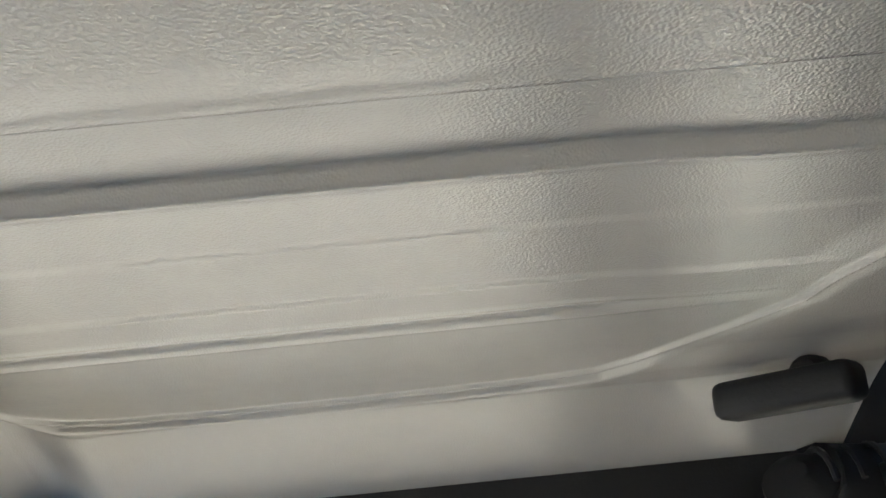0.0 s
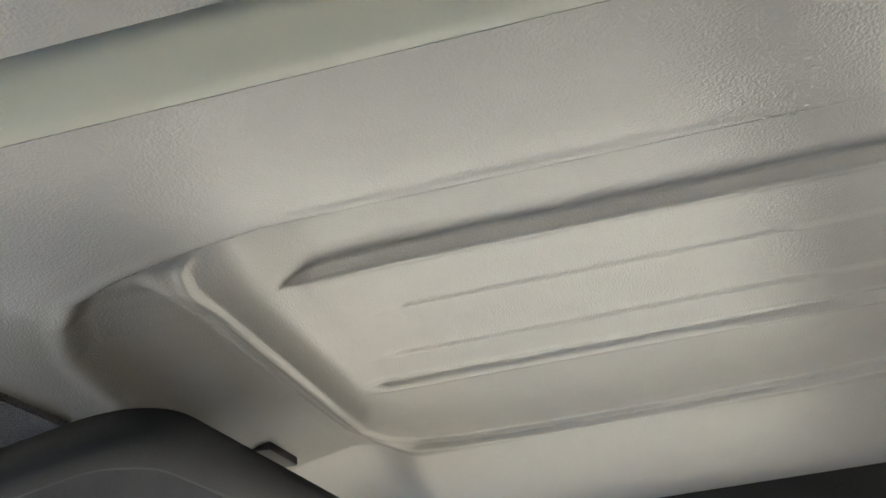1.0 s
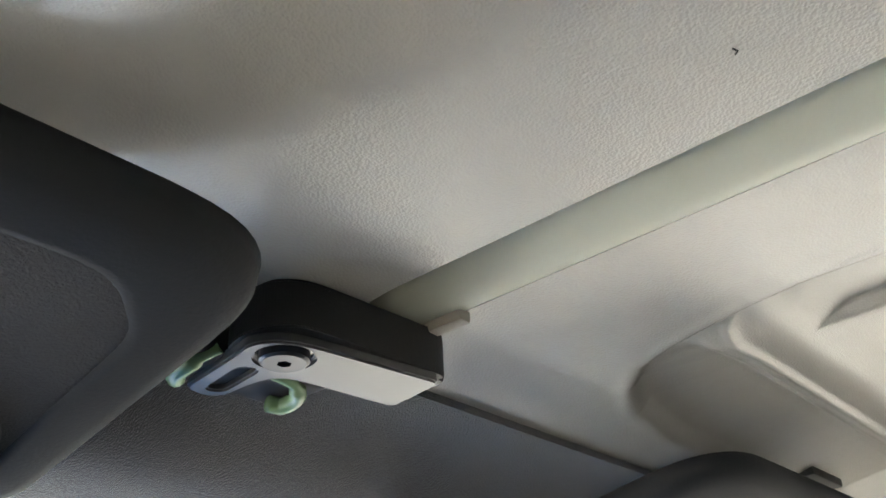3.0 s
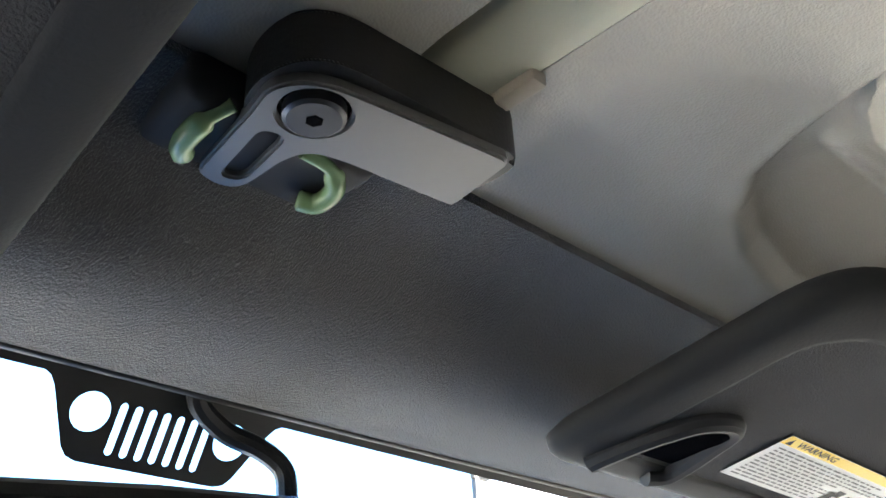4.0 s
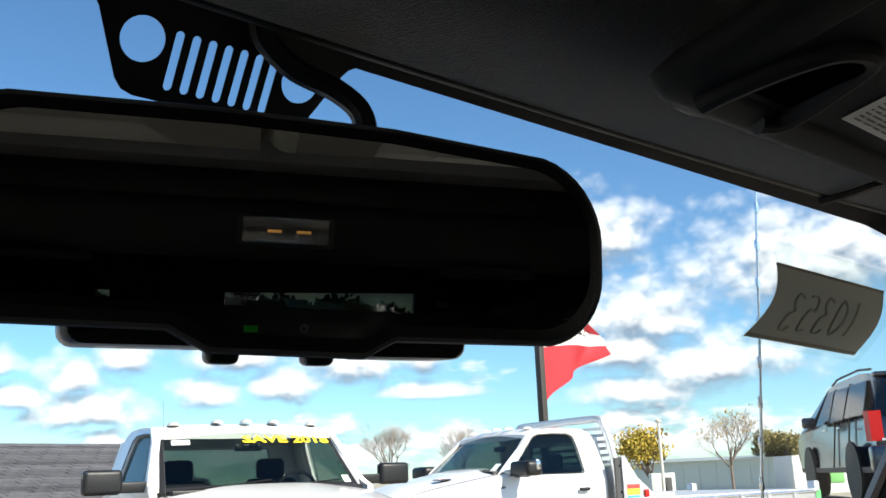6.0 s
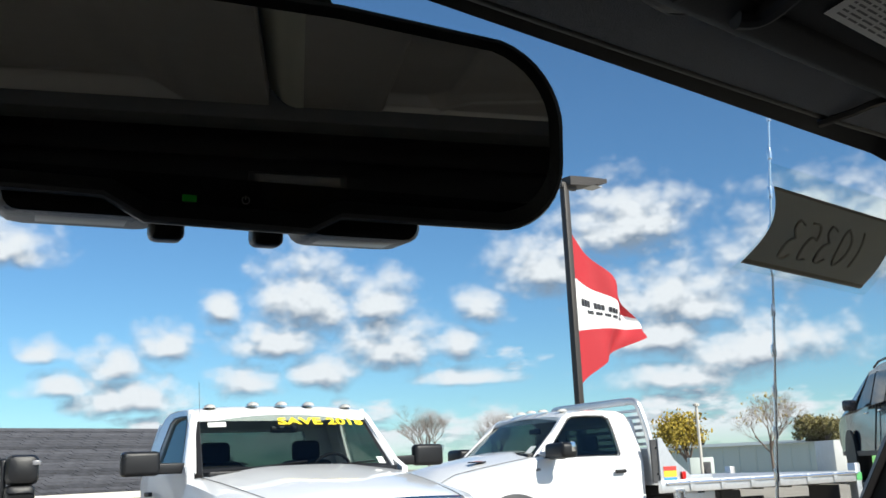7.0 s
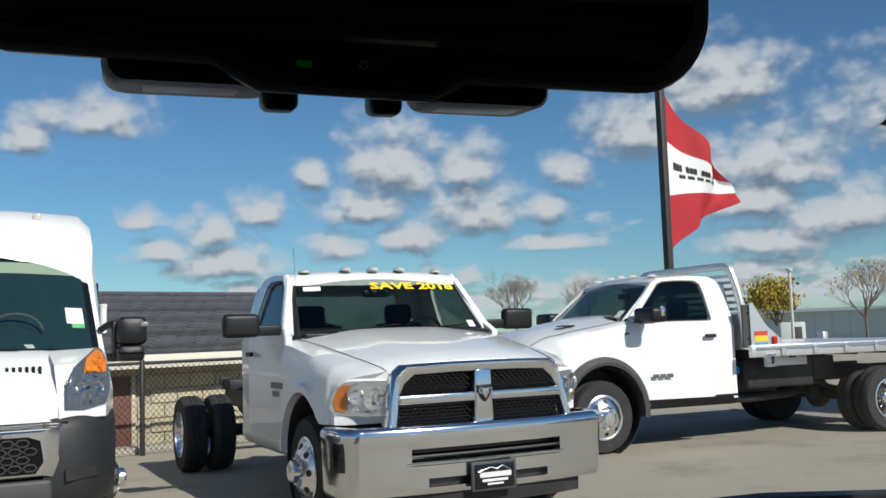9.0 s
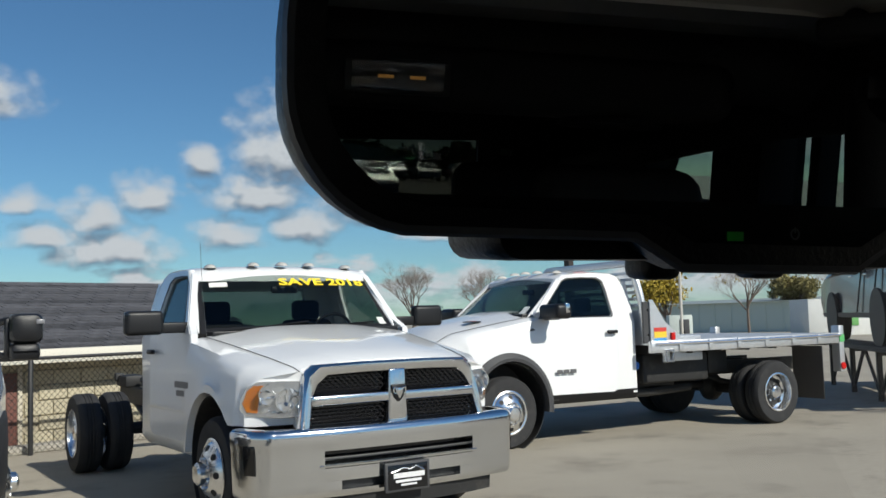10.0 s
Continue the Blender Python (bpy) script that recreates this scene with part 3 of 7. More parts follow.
part("tail_panel", holed([(-0.85, 0.35), (0.85, 0.35), (0.85, 1.76), (-0.85, 1.76)], [[(-0.125, 1.385), (0.468, 1.385), (0.468, 1.568), (-0.125, 1.545)], [(-0.505, 1.518), (-0.465, 1.518), (-0.465, 1.538), (-0.505, 1.538)], [(0.54, 1.526), (0.575, 1.526), (0.575, 1.544), (0.54, 1.544)]], -2.62, -2.66), M_CABIN, shell, smooth=False)
part("floor_pan", box(-0.85, 0.85, -2.66, 0.95, 0.34, 0.40, 0.005), M_CABIN, shell)
part("firewall", box(-0.85, 0.85, 0.60, 0.95, 0.35, 0.98, 0.01), M_CABIN, shell)
part("rear_glass", box(-0.75, 0.60, -2.645, -2.64, 1.20, 1.60), M_PRIVACY, shell, "tinted rear glass").visible_shadow = False
for s in (-1, 1):
    part("side_glass", box(s * 0.82 - 0.002, s * 0.82 + 0.002, -2.02, -1.58, 1.42, 1.61), M_CARGLASS, shell, "tinted side glass").visible_shadow = False
# sport bar with padding
bar = thing("sport_bar", "black padded roll bar behind the front seats", "roll bar")
part("cross_bar", tube([(-0.70, -1.10, 1.63), (-0.62, -1.10, 1.655), (0.62, -1.10, 1.655), (0.70, -1.10, 1.63)], 0.055, 14), M_PAD, bar)
for s in (-1, 1):
    part("upright", tube([(s * 0.68, -0.93, 1.62), (s * 0.715, -0.95, 1.3), (s * 0.73, -1.0, 0.4)], 0.05, 12), M_PAD, bar)
    part("side_bar", tube(smooth_path([(s * 0.655, -0.80, 1.630), (s * 0.68, -0.88, 1.608), (s * 0.70, -1.4, 1.59), (s * 0.70, -2.4, 1.50)]), [0.010, 0.022, 0.031, 0.037, 0.040, 0.0415] + [0.042] * 13, 16), M_PAD, bar)
    part("buckle_strap", box(s * 0.63 - 0.02, s * 0.63 + 0.02, -0.89, -0.86, 1.60, 1.63, 0.004), M_BLACK, bar)
for s in (-1, 1):
    for k in range(4):
        a = -0.815 - 0.022 * k
        part("seal_rib", tube([(s * (0.662 + 0.016 * math.sin(radians(q)) * 2.4), a - 0.004, 1.612 + 0.036 * math.cos(radians(q))) for q in range(-80, 81, 20)], 0.0028, 6), M_PAD, bar)
# overhead speaker bar with the dome lamp
sound = thing("overhead_bar", "black overhead speaker bar with a clear dome lamp", "overhead bar")
part("housing", box(-0.50, 0.50, -1.10, -0.985, 1.565, 1.65, 0.03, 3), mat("bar_black", (0.010, 0.010, 0.011), 0.8, vary=0.2, spec=0.2), sound)
part("lamp_bezel", box(-0.052, 0.088, -0.990, -0.982, 1.580, 1.626, 0.006), M_PAD, sound)
part("lamp_back", box(-0.040, 0.076, -0.9835, -0.9815, 1.587, 1.619, 0.001), mat("lamp_reflector", (0.018, 0.018, 0.018), 0.5, spec=0.3), sound)
lens = part("lamp_lens", box(-0.043, 0.079, -0.976, -0.974, 1.585, 1.621, 0.0006), M_LENS, sound, "clear lamp lens")
for bx, s in ((0.002, -1), (0.044, 1)):
    part("bulb", tube([(bx - 0.010, -0.979, 1.602), (bx + 0.010, -0.979, 1.602)], 0.0022, 8), glow("dome_bulb", (1.0, 0.52, 0.14), 0.11), sound, "glowing warm bulb")
    part("grille", lathe([(0.0, 0.0), (0.07, 0.0), (0.075, -0.008), (0.07, -0.012), (0.0, -0.013)], 24, Matrix.Translation((s * 0.33, -1.04, 1.565))), M_PAD, sound)

# black side latch in its pocket at the outer rear of the panel
pocket = thing("side_latch", "black plastic roof latch with a turning knob", "latch")
LATCH_M = Matrix.Translation((0.536, -0.765, 1.6715)) @ Matrix.Rotation(radians(45), 4, "Z") @ Matrix.Rotation(radians(-3), 4, "Y")
part("latch_body", box(-0.052, 0.054, -0.016, 0.016, -0.012, 0.016, 0.008, 3, LATCH_M), M_PAD, pocket)
part("knob", lathe([(0.0, -0.022), (0.011, -0.022), (0.015, -0.017), (0.016, -0.005), (0.013, 0.0), (0.0, 0.0)], 14, LATCH_M @ Matrix.Translation((-0.012, -0.026, 0.012)) @ Matrix.Rotation(radians(90), 4, "X")), M_PAD, pocket)
part("lever", tube([LATCH_M @ Vector((-0.034, -0.024, 0.0)), LATCH_M @ Vector((-0.02, -0.034, -0.002)), LATCH_M @ Vector((0.0, -0.033, 0.0))], 0.0045, 8), M_PAD, pocket)

# ---- header latch ----
LZ = 1.664
latch = thing("header_latch", "black roof latch with a grey plate and steel bolt", "latch")
def eased(pts, cut, times=3):
    """An outline with its corners worn round."""
    for _ in range(times):
        out = []
        for k, p in enumerate(pts):
            for q in (pts[k - 1], pts[(k + 1) % len(pts)]):
                d = math.dist(p, q)
                f = min(0.25, cut / d)
                out.append((p[0] + (q[0] - p[0]) * f, p[1] + (q[1] - p[1]) * f))
        pts, cut = out, cut * 0.5
    return pts


PLATE = [(-0.050, -0.1195), (0.0255, -0.1285), (0.031, -0.090), (0.029, -0.0875), (-0.028, -0.083), (-0.041, -0.079), (-0.045, -0.067), (-0.0455, -0.044), (-0.049, -0.0375), (-0.060, -0.036), (-0.0675, -0.040), (-0.0735, -0.088), (-0.0765, -0.100), (-0.0715, -0.1105), (-0.062, -0.117)]
SLOT = [(-0.0585, -0.0435), (-0.050, -0.0465), (-0.0535, -0.079), (-0.057, -0.081), (-0.0635, -0.0785)]
pl = holed(eased(PLATE, 0.0035, 2), [eased(SLOT, 0.003, 2), circle(0.0142, 28, -0.0545, -0.1005)], LZ, LZ + 0.006, "z")
bmesh.ops.bevel(pl, geom=[e for e in pl.edges if len(e.link_faces) == 2 and e.calc_face_angle(0) > 0.9 and e.verts[0].co.z < LZ + 0.001 and e.verts[1].co.z < LZ + 0.001], offset=0.0012, segments=2, affect="EDGES")
part("plate", pl, M_LATCH, latch, "satin grey metal plate with a slotted tongue", shade=30)
BODY = [(0.030, -0.1285), (0.0355, -0.118), (0.0325, -0.092), (-0.03, -0.086), (-0.045, -0.074), (-0.062, -0.071), (-0.0735, -0.080), (-0.0785, -0.095), (-0.0768, -0.110), (-0.070, -0.1205), (-0.058, -0.1258)]
part("body", prism(eased(BODY, 0.006), LZ + 0.005, 1.6935, "z", 0.0025), mat("latch_black", (0.010, 0.010, 0.011), 0.5, vary=0.2, bump=0.15, bump_scale=500), latch, shade=40)
# solid plug, its near-black colour painting the shade of the hex hole
part("socket", lathe([(0.0, -0.0032), (0.0036, -0.0032), (0.0036, 0.002), (0.0, 0.002)], 6, Matrix.Translation((-0.0545, -0.1005, LZ))), mat("black_and_hole_shade", (0.004, 0.004, 0.005), 1.0, spec=0.0), latch, "hex socket, its shade painted black")
part("bolt", lathe([(0.0, -0.0015), (0.0024, -0.0015), (0.003, -0.003), (0.0106, -0.003), (0.0122, -0.0018), (0.0122, 0.006), (0.0, 0.006)], 24, Matrix.Translation((-0.0545, -0.1005, LZ))), mat("bolt_steel", (0.045, 0.047, 0.055), 0.35, metal=0.6, vary=0.2), latch, "dark steel bolt head with a hex socket, its shade painted black", shade=30)
part("bolt_well", lathe([(0.0, 0.003), (0.0144, 0.003), (0.0144, 0.007), (0.0, 0.007)], 24, Matrix.Translation((-0.0545, -0.1005, LZ))), M_GLOSSBLACK, latch)
part("catch_hook", tube(smooth_path([(-0.076, -0.079, 1.670), (-0.0815, -0.068, 1.666), (-0.0815, -0.053, 1.664), (-0.077, -0.046, 1.664)]), [0.003] * 6 + [0.0048] * 12 + [0.0036], 10), M_GREENPL, latch, "pale green plastic hook", shade=80)
part("catch_hook", tube(smooth_path([(-0.040, -0.074, 1.668), (-0.026, -0.074, 1.666), (-0.0165, -0.065, 1.664), (-0.0165, -0.053, 1.663), (-0.024, -0.049, 1.664)]), [0.003] * 8 + [0.0046] * 16 + [0.0034], 10), M_GREENPL, latch, "pale green plastic hook", shade=80)
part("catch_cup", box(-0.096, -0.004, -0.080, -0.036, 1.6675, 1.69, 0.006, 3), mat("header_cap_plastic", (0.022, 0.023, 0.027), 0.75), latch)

# ---- sun visors ----
def round_corners(pts, radii, n=8):
    """A polygon with its corners rounded off."""
    out = []
    for k, (p, r) in enumerate(zip(pts, radii)):
        p, a, b = Vector(p), Vector(pts[k - 1]), Vector(pts[(k + 1) % len(pts)])
        u, w = (a - p).normalized(), (b - p).normalized()
        s0, s1 = p + u * r, p + w * r
        for i in range(n + 1):
            q = i / n
            out.append(tuple(s0 * (1 - q) ** 2 + p * 2 * q * (1 - q) + s1 * q * q))
    return out


def visor(side, label, x0, slant, rear):
    v = thing("sun_visor", label, "sun visor", "sun visors")
    out = round_corners([(x0 + 0.006 - slant * 0.5, -0.004), (x0 + slant, rear), (x0 + 0.415, rear), (x0 + 0.412, -0.004)], [0.022, 0.050, 0.03, 0.03], 10)
    dense = []
    for k, p in enumerate(out):
        q = out[(k + 1) % len(out)]
        m = max(1, int(math.dist(p, q) / 0.02))
        dense += [(p[0] + (q[0] - p[0]) * i / m, p[1] + (q[1] - p[1]) * i / m) for i in range(m)]
    out = [p for k, p in enumerate(dense) if math.dist(p, dense[k - 1]) > 1e-5]

    def level(y):
        return 1.6125 + (-0.030 - y) * 0.160

    rings = []
    cx, cy = x0 + 0.20, -0.11
    for inset, dz in ((0.016, 0.0085), (0.005, 0.0065), (0.0, 0.0), (0.003, -0.006), (0.010, -0.0095), (0.020, -0.0102)):
        ring = []
        for x, y in out:
            fx, fy = (x - cx) / 0.205, (y - cy) / 0.10
            px, py = x - inset * max(-1, min(1, fx * 1.15)), y - inset * max(-1, min(1, fy * 1.15))
            ring.append((side * px, py, level(py) + dz))
        rings.append(ring)
    bm = loft(rings)
    body = part("visor_body", bm, M_VISOR, v, "charcoal cloth-covered board", shade=80)
    def inset_ring(inset, dz):
        ring = []
        for x, y in out:
            fx, fy = (x - cx) / 0.205, (y - cy) / 0.10
            px, py = x - inset * max(-1, min(1, fx * 1.15)), y - inset * max(-1, min(1, fy * 1.15))
            ring.append((side * px, py, level(py) + dz))
        return ring
    part("edge_binding", loft([inset_ring(i, d) for i, d in ((0.004, 0.0070), (-0.0008, 0.0020), (0.0, -0.0040), (0.0030, -0.0078), (0.0100, -0.0106), (0.0255, -0.0122), (0.0285, -0.0118), (0.0300, -0.0098))], cap=False), mat("visor_binding", (0.016, 0.017, 0.019), 0.8, vary=0.15, bump=0.15, bump_scale=500, spec=0.25), v, "smooth dark edge binding", shade=70)
    # pivot bracket with its loop at the inner front corner
    loop = [(0.206, -0.020), (0.207, -0.034), (0.213, -0.060), (0.224, -0.082), (0.240, -0.090), (0.252, -0.086), (0.259, -0.068), (0.267, -0.040), (0.266, -0.028), (0.256, -0.022)]
    part("clip_loop", tube(smooth_path([(side * x, y, level(y) - 0.0125) for x, y in [(q - 0.172 + x0, r) for q, r in loop]], 5), 0.0062, 10), mat("clip_grey", (0.022, 0.023, 0.026), 0.7, vary=0.2, spec=0.25), v, "grey plastic clip loop")
    part("clip_base", prism([(side * x, y) for x, y in [(q - 0.172 + x0, r) for q, r in ((0.212, 0.004), (0.218, -0.020), (0.230, -0.040), (0.240, -0.036), (0.245, -0.014), (0.246, 0.0), (0.236, 0.006))]], 1.6060, 1.629, "z", 0.003), M_PAD, v)
    # no opening in the board: a near-black plate paints the hole's shade
    part("clip_recess", prism([(side * x, y) for x, y in [(q - 0.172 + x0, r) for q, r in ((0.208, -0.018), (0.209, -0.034), (0.215, -0.060), (0.226, -0.081), (0.240, -0.088), (0.250, -0.084), (0.257, -0.067), (0.264, -0.040), (0.262, -0.026))]], level(-0.05) - 0.0122, level(-0.05) - 0.004, "z", 0.001), mat("black_and_hole_shade", (0.004, 0.004, 0.005), 1.0, spec=0.0), v, "black plate painted as the shade inside the clip loop")
    part("clip_lip", tube(smooth_path([(side * (x0 + 0.036), 0.006, 1.621), (side * (x0 + 0.056), 0.012, 1.617), (side * (x0 + 0.076), 0.008, 1.613), (side * (x0 + 0.084), -0.010, 1.610)]), 0.0028, 8), M_PAD, v)
    part("rod", tube([(side * (x0 + 0.05), -0.012, 1.6165), (side * (x0 + 0.42), -0.012, 1.6165)], 0.004, 10), M_FRAME, v)
    return v, level


vis_r, level = visor(1, "charcoal cloth sun visor folded up with a warning sticker", 0.170, 0.0, -0.2085)
vis_l, level = visor(-1, "charcoal cloth sun visor folded up on the driver side", 0.128, 0.010, -0.2145)
# warning sticker
stick = thing("warning_sticker", "white and yellow warning sticker on the sun visor", "sticker")


def on_visor(u, v):
    """Sticker place: u along its long side, v towards the windscreen."""
    a, b, c = Vector((0.2955, -0.0985)), Vector((0.470, -0.0945)), Vector((0.2985, -0.0465))
    q = a + (b - a) * u + (c - a) * v
    z = level(q.y) - 0.0112
    return (q.x, q.y, z)


def patch(u0, u1, v0, v1, lift, cut=0.0):
    bm = bmesh.new()
    pts = [(u0 + cut, v0), (u1, v0), (u1, v1), (u0, v1)] if not cut else [(u0 + cut, v0), (u1, v0), (u1, v1), (u0, v1), (u0, v0 + cut)]
    low = [bm.verts.new(Vector(on_visor(u, v)) + Vector((0, 0, -lift))) for u, v in pts]
    bm.faces.new(low)
    return bm


part("paper", patch(0, 1, 0, 1, 0.0004), mat("sticker_white", (0.72, 0.72, 0.70), 0.5, vary=0.04), stick, smooth=False)
part("yellow_band", patch(0, 1, 0, 0.17, 0.0007), mat("sticker_yellow", (0.80, 0.55, 0.03), 0.5, vary=0.05), stick, smooth=False)
M_INK = mat("ink_black", (0.02, 0.02, 0.02), 0.7, vary=0.1)
warn = text_bm("WARNING", 0.011, 0.0, 0.0002)
for v in warn.verts:
    q = on_visor(0.235 + v.co.x / 0.18, 0.088 - v.co.y / 0.078)
    v.co = Vector(q) + Vector((0, 0, -0.0009))
part("word", warn, M_INK, stick, smooth=False)
tri_bm = bmesh.new()
tri_bm.faces.new([tri_bm.verts.new(Vector(on_visor(u, v)) + Vector((0, 0, -0.0009))) for u, v in ((0.02, 0.15), (0.06, 0.15), (0.04, 0.03))])
part("triangle", tri_bm, M_INK, stick, smooth=False)
rnd = random.Random(5)
lines = bmesh.new()
for k in range(11):
    v0 = 0.235 + k * 0.066
    u = 0.035
    end = 0.55 + rnd.random() * 0.1 if k > 3 else 0.8 + rnd.random() * 0.15
    while u < end:
        w = 0.015 + rnd.random() * 0.05
        lines.faces.new([lines.verts.new(Vector(on_visor(a, b)) + Vector((0, 0, -0.0008))) for a, b in ((u, v0), (u + w, v0), (u + w, v0 + 0.028), (u, v0 + 0.028))])
        u += w + 0.012
part("small_print", lines, mat("ink_grey", (0.18, 0.18, 0.18), 0.7), stick, "rows of illegible small print", smooth=False)
pic = bmesh.new()
for u0, v0, u1, v1 in ((0.66, 0.62, 0.72, 0.93), (0.70, 0.55, 0.76, 0.70), (0.80, 0.60, 0.84, 0.93), (0.84, 0.70, 0.92, 0.78), (0.63, 0.86, 0.78, 0.93)):
    pic.faces.new([pic.verts.new(Vector(on_visor(a, b)) + Vector((0, 0, -0.0008))) for a, b in ((u0, v0), (u1, v0), (u1, v1), (u0, v1))])
part("pictogram", pic, M_INK, stick, smooth=False)

# ---- rear-view mirror ----
N = Vector((-0.262, -0.961, -0.090)).normalized()
U = Vector((0, 0, 1)).cross(N)
U = (U if U.x > 0 else -U).normalized()
V = U.cross(N)
V = V if V.z > 0 else -V
MIRROR_M = Matrix((( U.x, V.x, N.x, 0.043), (U.y, V.y, N.y, 0.029), (U.z, V.z, N.z, 1.477), (0, 0, 0, 1)))
mirror = thing("rear_view_mirror", "black frameless-look rear-view mirror on a curved stem", "rear-view mirror", m=MIRROR_M)


def mirror_outline(grow=0.0):
    g = grow
    pts = []
    def arc(cx, cy, r, a0, a1, n=8):
        for k in range(n + 1):
            a = radians(a0 + (a1 - a0) * k / n)
            pts.append((cx + (r + g) * math.cos(a), cy + (r + g) * math.sin(a)))
    arc(0.064, 0.0440, 0.037, 0, 78)
    pts.append((0.0, 0.0845 + g))
    pts.append((-0.07, 0.084 + g))
    arc(-0.139, 0.044, 0.037, 100, 180)
    arc(-0.146, 0.031, 0.030, 180, 262)
    pts.append((-0.088, 0.0005 - g))
    pts.append((-0.073, -0.0075 - g))
    pts.append((-0.012, -0.0085 - g))
    pts.append((0.001, -0.0015 - g))
    arc(0.070, 0.0295, 0.031, 278, 360)
    return pts


def scaled(pts, k, z):
    cx, cy = -0.033, 0.04
    return [(cx + (x - cx) * k, cy + (y - cy) * (1 - (1 - k) * 2.6), z) for x, y in pts]


ol = mirror_outline()
part("housing", loft([scaled(ol, 0.985, 0.0015), scaled(ol, 0.998, 0.0005), scaled(ol, 1.0, -0.002), scaled(ol, 1.0, -0.007), scaled(ol, 0.985, -0.016), scaled(ol, 0.94, -0.026), scaled(ol, 0.86, -0.034), scaled(ol, 0.70, -0.040)]), M_BLACK, mirror, shade=50)
# rim coloured lighter than the housing to paint the glass edge's reflection
part("bezel_edge", tube([(p[0], p[1], 0.0) for p in (*scaled(ol, 0.994, 0.0), scaled(ol, 0.994, 0.0)[0])], 0.0016, 6), mat("rim_glint", (0.10, 0.10, 0.105), 0.25, vary=0.1), mirror, "smooth rim lightened for the glint on the glass edge")
gl = bmesh.new()
inner = [p for p in scaled(ol, 0.945, 0.0024)]
gl.faces.new([gl.verts.new((x, max(y, 0.0095), z)) for x, y, z in inner])
part("mirror_glass", gl, M_MIRROR, mirror, "dimmed silver mirror glass", smooth=False)
band = bmesh.new()
band.faces.new([band.verts.new((x, min(y, 0.0095), z + 0.0001)) for x, y, z in inner if y < 0.02])
part("chin", band, M_GLOSSBLACK, mirror, smooth=False)
part("indicator", box(-0.0605, -0.0555, -0.0002, 0.0022, 0.0022, 0.003), glow("green_led", (0.01, 0.35, 0.02), 0.005), mirror, "small green indicator light")
ring = tube([(-0.0375 + 0.0014 * math.cos(radians(a)), 0.0018 + 0.0014 * math.sin(radians(a)), 0.0027) for a in range(120, 421, 30)], 0.00025, 5)
part("power_mark", join(ring, tube([(-0.0375, 0.0020, 0.0027), (-0.0375, 0.0036, 0.0027)], 0.00025, 5)), mat("mark_grey", (0.08, 0.08, 0.08), 0.6), mirror)
# lamp pods and buttons below
for x0, x1 in ((-0.1225, -0.064), (-0.012, 0.0385)):
    part("lamp_pod", loft([[(x, y, z) for x, y in rounded(x1 - x0 - s, 0.018 - s * 0.4, 0.006, 4, (x0 + x1) / 2, (0.0035 if x0 < -0.05 else 0.001) - s * 0.1)] for z, s in ((-0.009, 0.004), (-0.012, 0.0), (-0.034, 0.0), (-0.040, 0.006))]), M_BLACK, mirror)
    part("lamp_lens", box((x0 + x1) / 2 - 0.016, (x0 + x1) / 2 + 0.016, (-0.0056 if x0 < -0.05 else -0.0081), (-0.0045 if x0 < -0.05 else -0.007), -0.031, -0.015, 0.0004), mat("map_lens", (0.045, 0.036, 0.026), 0.3, vary=0.05), mirror, "milky map lamp lens")
for x0, x1 in ((-0.0688, -0.0555), (-0.0293, -0.0165)):
    part("button", box(x0, x1, -0.0112, 0.002, -0.032, -0.020, 0.003, 3), M_BLACK, mirror)
# stem from the header
part("ball_joint", lathe([(0.0, 0.0), (0.014, 0.0), (0.018, 0.008), (0.015, 0.02), (0.0, 0.024)], 16, Matrix.Translation((-0.01, 0.045, -0.052))), M_BLACK, mirror)
inv = MIRROR_M.inverted()
part("stem", tube([inv @ Vector(p) for p in smooth_path([(0.006, 0.062, 1.632), (0.008, 0.072, 1.624), (0.013, 0.077, 1.6155), (0.030, 0.080, 1.607), (0.050, 0.077, 1.601), (0.062, 0.074, 1.5925), (0.0645, 0.072, 1.580), (0.060, 0.068, 1.560), (0.045, 0.072, 1.535)])], 0.0058, 10), M_BLACK, mirror, "ribbed black cable stem")

# paper tag hanging in a clear sleeve on the glass
tag = thing("stock_tag", "beige paper tag with a handwritten number in a clear sleeve", "paper tag")
TL, TR, BL = Vector((0.470, 0.095, 1.572)), Vector((0.634, 0.089, 1.565)), Vector((0.4716, 0.126, 1.5195))


def on_tag(u, v, lift=0.0):
    q = TL + (TR - TL) * u + (BL - TL) * v
    bend = -0.010 * math.sin(math.pi * v) * (1 - 0.3 * u)
    curl = Vector((-0.0085 * (v * v - v * 0.35) * 1.5 + 0.006 * math.sin(math.pi * v), bend * 0.6, 0))
    return q + curl + Vector((0, -lift, 0))


def tag_sheet(u0, u1, v0, v1, lift, thick=0.0004, n=12):
    rings = []
    for k in range(n + 1):
        v = v0 + (v1 - v0) * k / n
        rings.append([on_tag(u0, v, lift), on_tag(u1, v, lift), on_tag(u1, v, lift - thick), on_tag(u0, v, lift - thick)])
    return loft(rings)


def thin_paper():
    m = mat("tag_paper", (0.56, 0.49, 0.41), 0.8, vary=0.08, big=12, small=160)
    t = m.node_tree
    p = t.nodes["Principled BSDF"]
    tl = t.nodes.new("ShaderNodeBsdfTranslucent")
    tl.inputs[0].default_value = (0.58, 0.50, 0.41, 1)
    mx = t.nodes.new("ShaderNodeMixShader")
    mx.inputs[0].default_value = 0.5
    out = [n for n in t.nodes if n.type == "OUTPUT_MATERIAL"][0]
    link(t, p.outputs[0], mx.inputs[1])
    link(t, tl.outputs[0], mx.inputs[2])
    link(t, mx.outputs[0], out.inputs[0])
    return m


